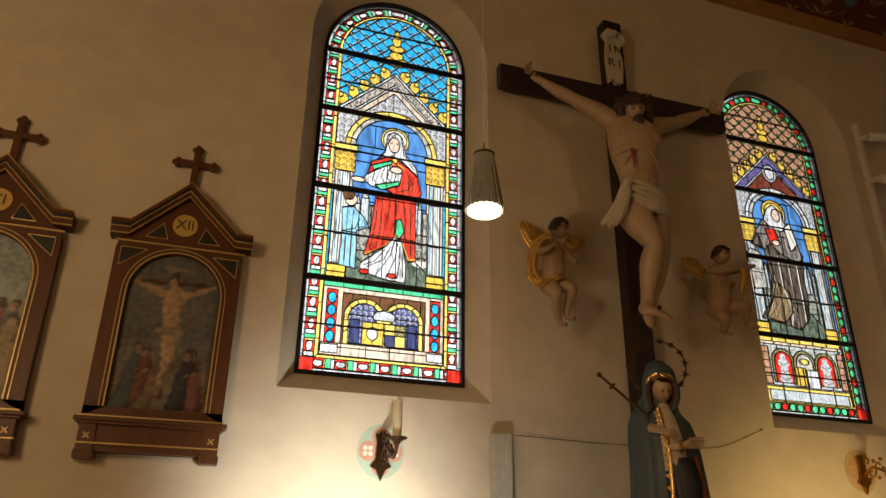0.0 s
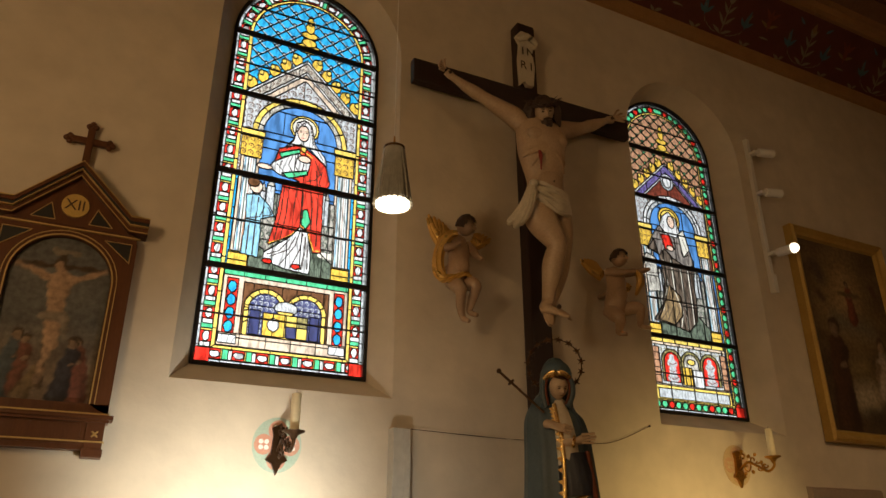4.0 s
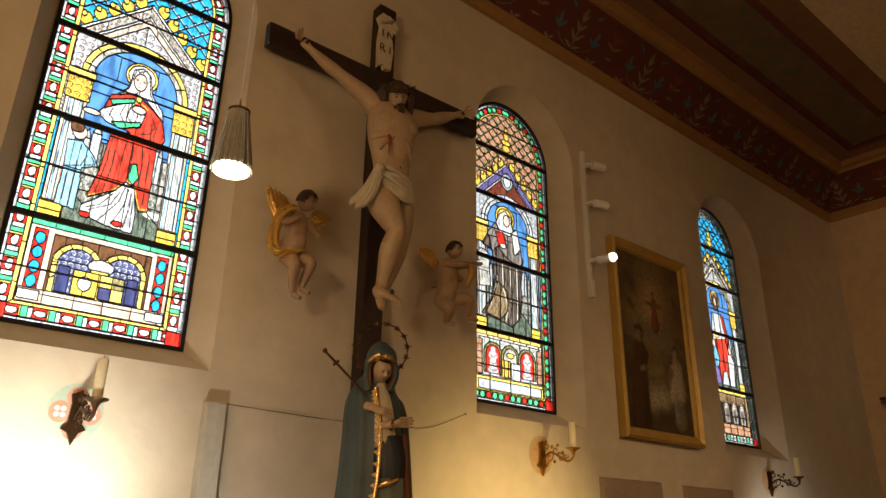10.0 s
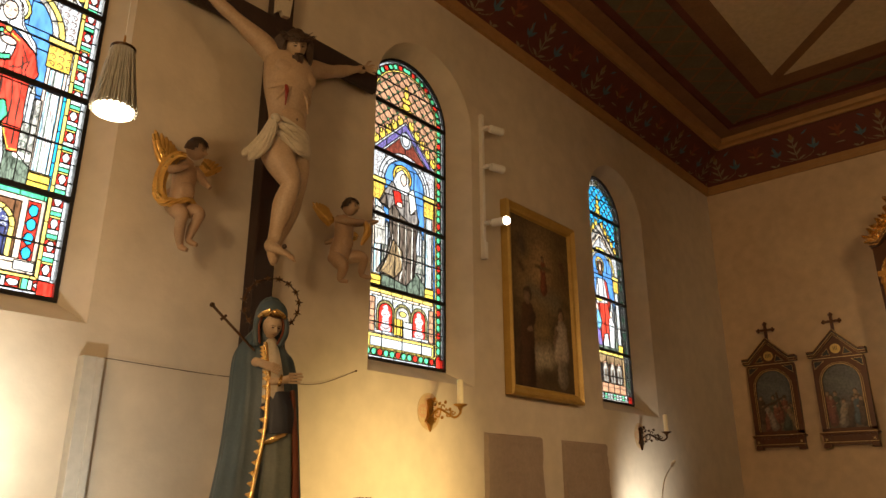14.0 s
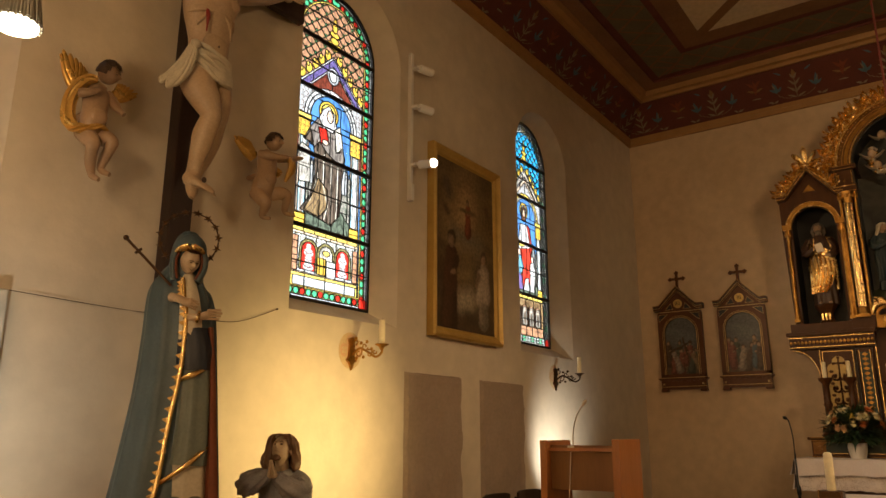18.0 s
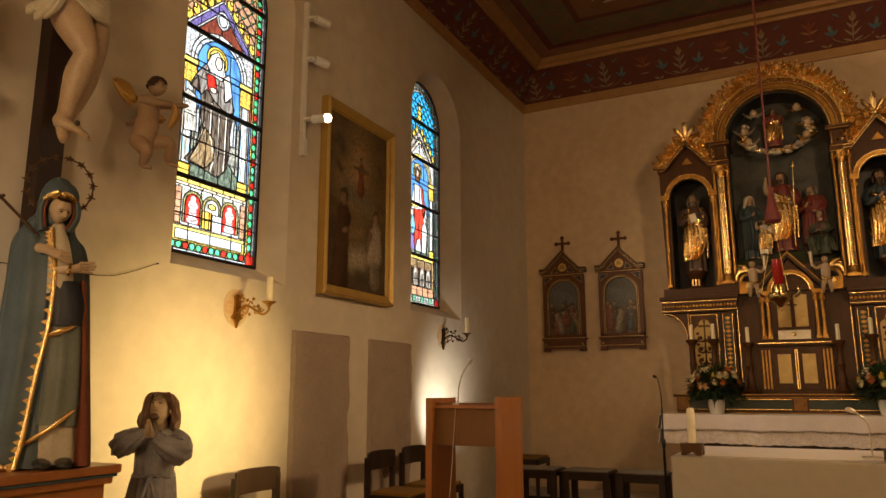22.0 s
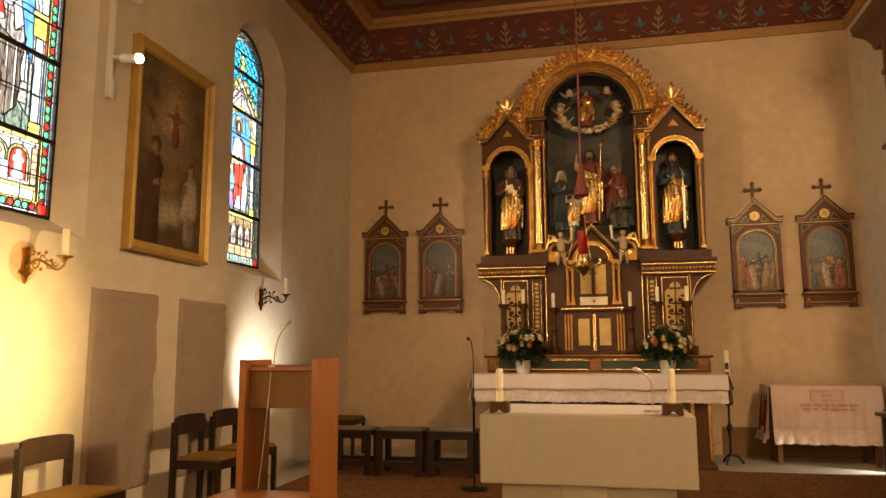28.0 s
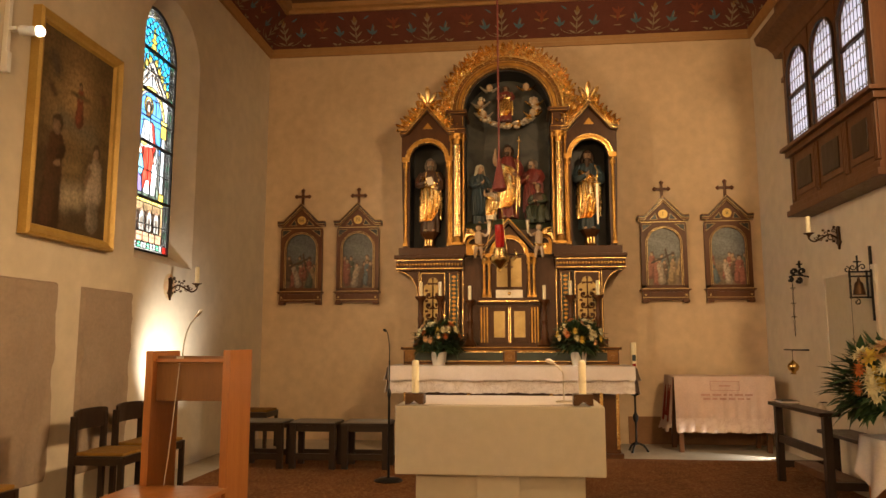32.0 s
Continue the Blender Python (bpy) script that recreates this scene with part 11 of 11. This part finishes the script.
def south_fittings():
    top = thing("wall_niche", "shallow pale rectangular niche in the plaster", "niche", (7.08, S_WALL, 1.08))
    part("frame", band(bmesh.new(), [(-0.5, 0), (0.5, 0), (0.5, 0.94), (-0.5, 0.94)], [(-0.54, -0.04), (0.54, -0.04), (0.54, 0.98), (-0.54, 0.98)], "y", 0.001, 0.02, 0, True), PLASTER, top)
    part("back", boxed(-0.5, 0.001, 0, 0.5, 0.006, 0.94), LIMESTONE, top)
    top = thing("censer_hook", "black wrought iron bracket with a hanging censer chain", "bracket", (8.0, S_WALL, 2.08))
    bm = bmesh.new()
    tube(bm, [(0, 0.0, 0.0, 0.009, 0.009), (0, 0.12, 0.02, 0.008, 0.008), (0, 0.2, 0.0, 0.008, 0.008)], 8, 3)
    for cy, cz, r, a0, a1 in ((0.06, 0.06, 0.04, -90, 270), (0.14, 0.06, 0.035, -90, 300), (0.1, -0.04, 0.035, 90, 430), (0.18, -0.03, 0.025, 90, 400)):
        tube(bm, [(0, y, z, 0.010, 0.010) for y, z in spiral(cy, cz, r, r * 0.3, a0, a1, 14)], 6, 1)
        tube(bm, [(0.04, y, z, 0.008, 0.008) for y, z in spiral(cy, cz, r * 0.9, r * 0.3, a0, a1, 14)], 6, 1)
    box(bm, -0.01, 0.08, 0.09, 0.01, 0.1, 0.17)
    box(bm, -0.01, 0.06, 0.125, 0.01, 0.12, 0.14)
    part("bracket", bm, IRON, top, "", True)
    for k in range(14):
        bm = bmesh.new()
        z = -0.05 - 0.042 * k
        pts = [(0.007 * math.cos(a) * (k % 2), 0.17 + 0.007 * math.cos(a) * ((k + 1) % 2), z + 0.022 * math.sin(a), 0.0028, 0.0028) for a in np.linspace(0, 2 * math.pi, 9)]
        tube(bm, pts, 5, 1)
        part("chain_link", bm, IRON, top)
    for z in (-0.12, -0.28, -0.42):
        bm = box(bmesh.new(), -0.004, 0.145, z, 0.004, 0.195, z + 0.008)
        part("chain_cross", bm, IRON, top)
    top = thing("thurible", "brass censer hanging from an iron wall arm", "censer", (8.12, S_WALL, 1.13))
    bm = bmesh.new()
    tube(bm, [(0, 0.0, 0.19, 0.008, 0.008), (0, 0.12, 0.19, 0.007, 0.007), (-0.02, 0.26, 0.195, 0.006, 0.006)], 8, 3)
    tube(bm, [(0, 0.17, 0.19, 0.003, 0.003), (0, 0.17, 0.08, 0.003, 0.003)], 6, 1)
    part("wall_arm", bm, IRON, top, "", True)
    part("bowl", lathe(bmesh.new(), [(0.03, -0.06), (0.022, -0.04), (0.05, -0.015), (0.06, 0.02), (0.045, 0.05), (0.02, 0.07), (0.006, 0.09)], (0, 0.17, 0), 18), BRASS, top, "rounded brass bowl", True)
    top = thing("incense_boat", "small hanging silver vessel on the wall", "vessel", (7.75, S_WALL, 0.72))
    part("body", lathe(bmesh.new(), [(0.02, -0.07), (0.045, -0.03), (0.055, 0.02), (0.04, 0.06), (0.012, 0.09)], (0, 0.07, 0), 16), SILVER, top, "", True)
    part("hook", box(bmesh.new(), -0.004, 0.0, 0.085, 0.004, 0.075, 0.095), IRON, top)
    top = thing("sacristy_bell", "small bronze bell in a black wrought iron frame", "bell", (6.62, S_WALL, 1.86))
    part("mount", boxed(-0.012, 0.0, -0.28, 0.012, 0.02, 0.36, 0.003), IRON, top)
    bm = bmesh.new()
    for y0, y1, z in ((0.02, 0.20, 0.14), (0.02, 0.20, -0.08), (0.02, 0.2, 0.10)):
        box(bm, -0.007, y0, z - 0.007, 0.007, y1, z + 0.007)
    for y in (0.05, 0.19):
        box(bm, -0.007, y - 0.007, -0.09, 0.007, y + 0.007, 0.15)
    box(bm, -0.006, 0.115, 0.14, 0.006, 0.127, 0.28)
    box(bm, -0.006, 0.09, 0.22, 0.006, 0.152, 0.232)
    for cy, cz, a0 in ((0.08, 0.18, 0), (0.16, 0.18, 180), (0.14, -0.12, 90), (0.21, 0.16, 90)):
        tube(bm, [(0, y, z, 0.005, 0.005) for y, z in spiral(cy, cz, 0.028, 0.008, a0, a0 + 380, 12)], 6, 1)
    part("frame", bm, IRON, top, "", True)
    part("bell_body", lathe(bmesh.new(), [(0.055, -0.06), (0.05, -0.05), (0.04, 0.0), (0.034, 0.04), (0.015, 0.06), (0.008, 0.09)], (0, 0.12, 0), 18), BRONZE, top, "", True)
    bm = bmesh.new()
    tube(bm, [(0, 0.19, -0.09, 0.002, 0.002), (0, 0.19, -0.7, 0.002, 0.002)], 5, 1)
    part("pull_cord", bm, IRON, top)


south_fittings()
structure("baseboard_east", boxed(E_WALL - 0.02, S_WALL, 0.17, E_WALL - 0.001, -1.3, 0.50, 0.004), CEIL_BROWN, "brown painted wall base behind the side table")

# ---- painted ceiling and frieze ornament ----
FOLIAGE_BLUE = mat("frieze_blue", (0.075, 0.15, 0.18), 0.8, second=(0.05, 0.10, 0.125), scale=20, bump=0)
FOLIAGE_CREAM = mat("frieze_cream", (0.25, 0.20, 0.12), 0.8, second=(0.20, 0.15, 0.08), scale=20, bump=0)
FOLIAGE_OCHRE = mat("frieze_ochre", (0.26, 0.15, 0.05), 0.8, scale=20, bump=0)
FOLIAGE_RED = mat("frieze_vermilion", (0.22, 0.05, 0.02), 0.8, scale=20, bump=0)


def frieze_paint():
    """Repeating painted plants on the sloping frieze, laid 3 mm proud of it."""
    verts, faces, mats = [], [], []

    def leafy(cx, cv, ang, ln, wd, index, wall):
        c, s = math.cos(ang), math.sin(ang)
        k = len(verts)
        for u, v in ((0, 0), (0.35, 0.5), (0.7, 0.38), (1, 0), (0.65, -0.22), (0.3, -0.35)):
            a, b = cx + ln * u * c - wd * v * s, cv + ln * u * s + wd * v * c
            kk = max(0.0, min(0.49, b)) / 0.49
            off, z = 0.33 * kk + 0.003, 5.415 + 0.365 * kk - 0.004
            verts.append({"n": (a, N_WALL - off, z), "e": (E_WALL - off, a, z), "s": (a, S_WALL + off, z)}[wall])
        faces.append(tuple(range(k, k + 6)))
        mats.append(index)

    up = math.pi / 2
    for wall, lo, hi in (("n", -4.5, 9.1), ("e", -2.75, 3.15), ("s", -4.5, 9.1)):
        n = int((hi - lo) / 0.92)
        for i in range(n + 1):
            c = lo + (hi - lo) * i / n
            leafy(c, 0.05, up, 0.30, 0.02, 1, wall)
            leafy(c, 0.33, up, 0.10, 0.06, 3, wall)
            leafy(c + 0.46, 0.20, up, 0.20, 0.06, 2, wall)
            leafy(c + 0.40, 0.15, 0, 0.12, 0.022, 1, wall)
            for s in (-1, 1):
                for v, tilt, ln in ((0.06, 1.15, 0.12), (0.13, 0.8, 0.13), (0.22, 0.7, 0.11), (0.30, 0.5, 0.09)):
                    leafy(c, v, up - s * tilt, ln, 0.032 * s, 1, wall)
                # lily on a curved stem
                b = c + s * 0.22
                for k in range(4):
                    leafy(c + s * (0.05 + 0.045 * k), 0.06 + 0.004 * k * k, up - s * (1.45 - 0.3 * k), 0.06, 0.01, 1, wall)
                leafy(b, 0.15, up - s * 0.15, 0.17, 0.055, 0, wall)
                leafy(b, 0.17, up - s * 0.95, 0.10, 0.04, 0, wall)
                leafy(b, 0.17, up + s * 0.75, 0.10, 0.04, 0, wall)
                leafy(b + s * 0.01, 0.21, up - s * 0.4, 0.09, 0.02, 1, wall)
                leafy(b + s * 0.05, 0.04, up - s * 1.2, 0.08, 0.035, 1, wall)
                leafy(b + s * 0.05, 0.04, up + s * 1.0, 0.06, 0.03, 1, wall)
                leafy(c + 0.46, 0.30, up - s * 0.8, 0.12, 0.045 * s, 2, wall)
                leafy(c + 0.46, 0.24, up - s * 1.2, 0.11, 0.035 * s, 3, wall)
                leafy(c + s * 0.13, 0.38, up - s * 1.0, 0.10, 0.03, 0, wall)
    me = bpy.data.meshes.new("frieze_foliage")
    me.from_pydata(verts, [], faces)
    for m in (FOLIAGE_BLUE, FOLIAGE_CREAM, FOLIAGE_RED, FOLIAGE_OCHRE):
        me.materials.append(m)
    me.polygons.foreach_set("material_index", mats)
    tagged(new("frieze_foliage", me), "painted blue and cream leaf sprays on the frieze", "wall painting", "", "stuff")


frieze_paint()


def ceiling_paint():
    """Lattice in the green bands and brown straps across the cream fields, just under the ceiling."""
    bm = bmesh.new()
    z = 5.894
    def strip(p, q, w):
        d = (Vector(q) - Vector(p)).normalized()
        s = Vector((-d.y, d.x)) * w / 2
        f = bm.faces.new([bm.verts.new((*v, z)) for v in (Vector(p) + s, Vector(p) - s, Vector(q) - s, Vector(q) + s)])
        return f
    for x in np.arange(W_WALL + 0.8, E_WALL - 1.0, 0.34):
        for y0 in (N_WALL - 1.13, S_WALL + 0.71):
            strip((x, y0), (x + 0.34, y0 + 0.42), 0.03)
            strip((x + 0.34, y0), (x, y0 + 0.42), 0.03)
    for y in np.arange(S_WALL + 0.8, N_WALL - 1.0, 0.34):
        strip((E_WALL - 1.13, y), (E_WALL - 0.71, y + 0.34), 0.03)
        strip((E_WALL - 0.71, y), (E_WALL - 1.13, y + 0.34), 0.03)
    obj_l = structure("ceiling_lattice", bm, CEIL_BROWN, "faint painted lattice in the ceiling border")
    bm2 = bmesh.new()
    z = 5.895
    bm = bm2
    x0, x1, y0, y1 = W_WALL + 1.46, E_WALL - 1.46, S_WALL + 1.46, N_WALL - 1.46
    ym = (y0 + y1) / 2
    for xc in np.arange(x1 - 1.9, x0, -3.2):
        strip((xc - 1.5, y0), (xc + 1.9, y1), 0.13)
        strip((xc + 1.9, y0), (xc - 1.5, y1), 0.13)
    strip((x0, ym), (x1, ym), 0.12)
    structure("ceiling_straps", bm2, CEIL_BROWN, "brown painted straps crossing the cream ceiling fields")


ceiling_paint()
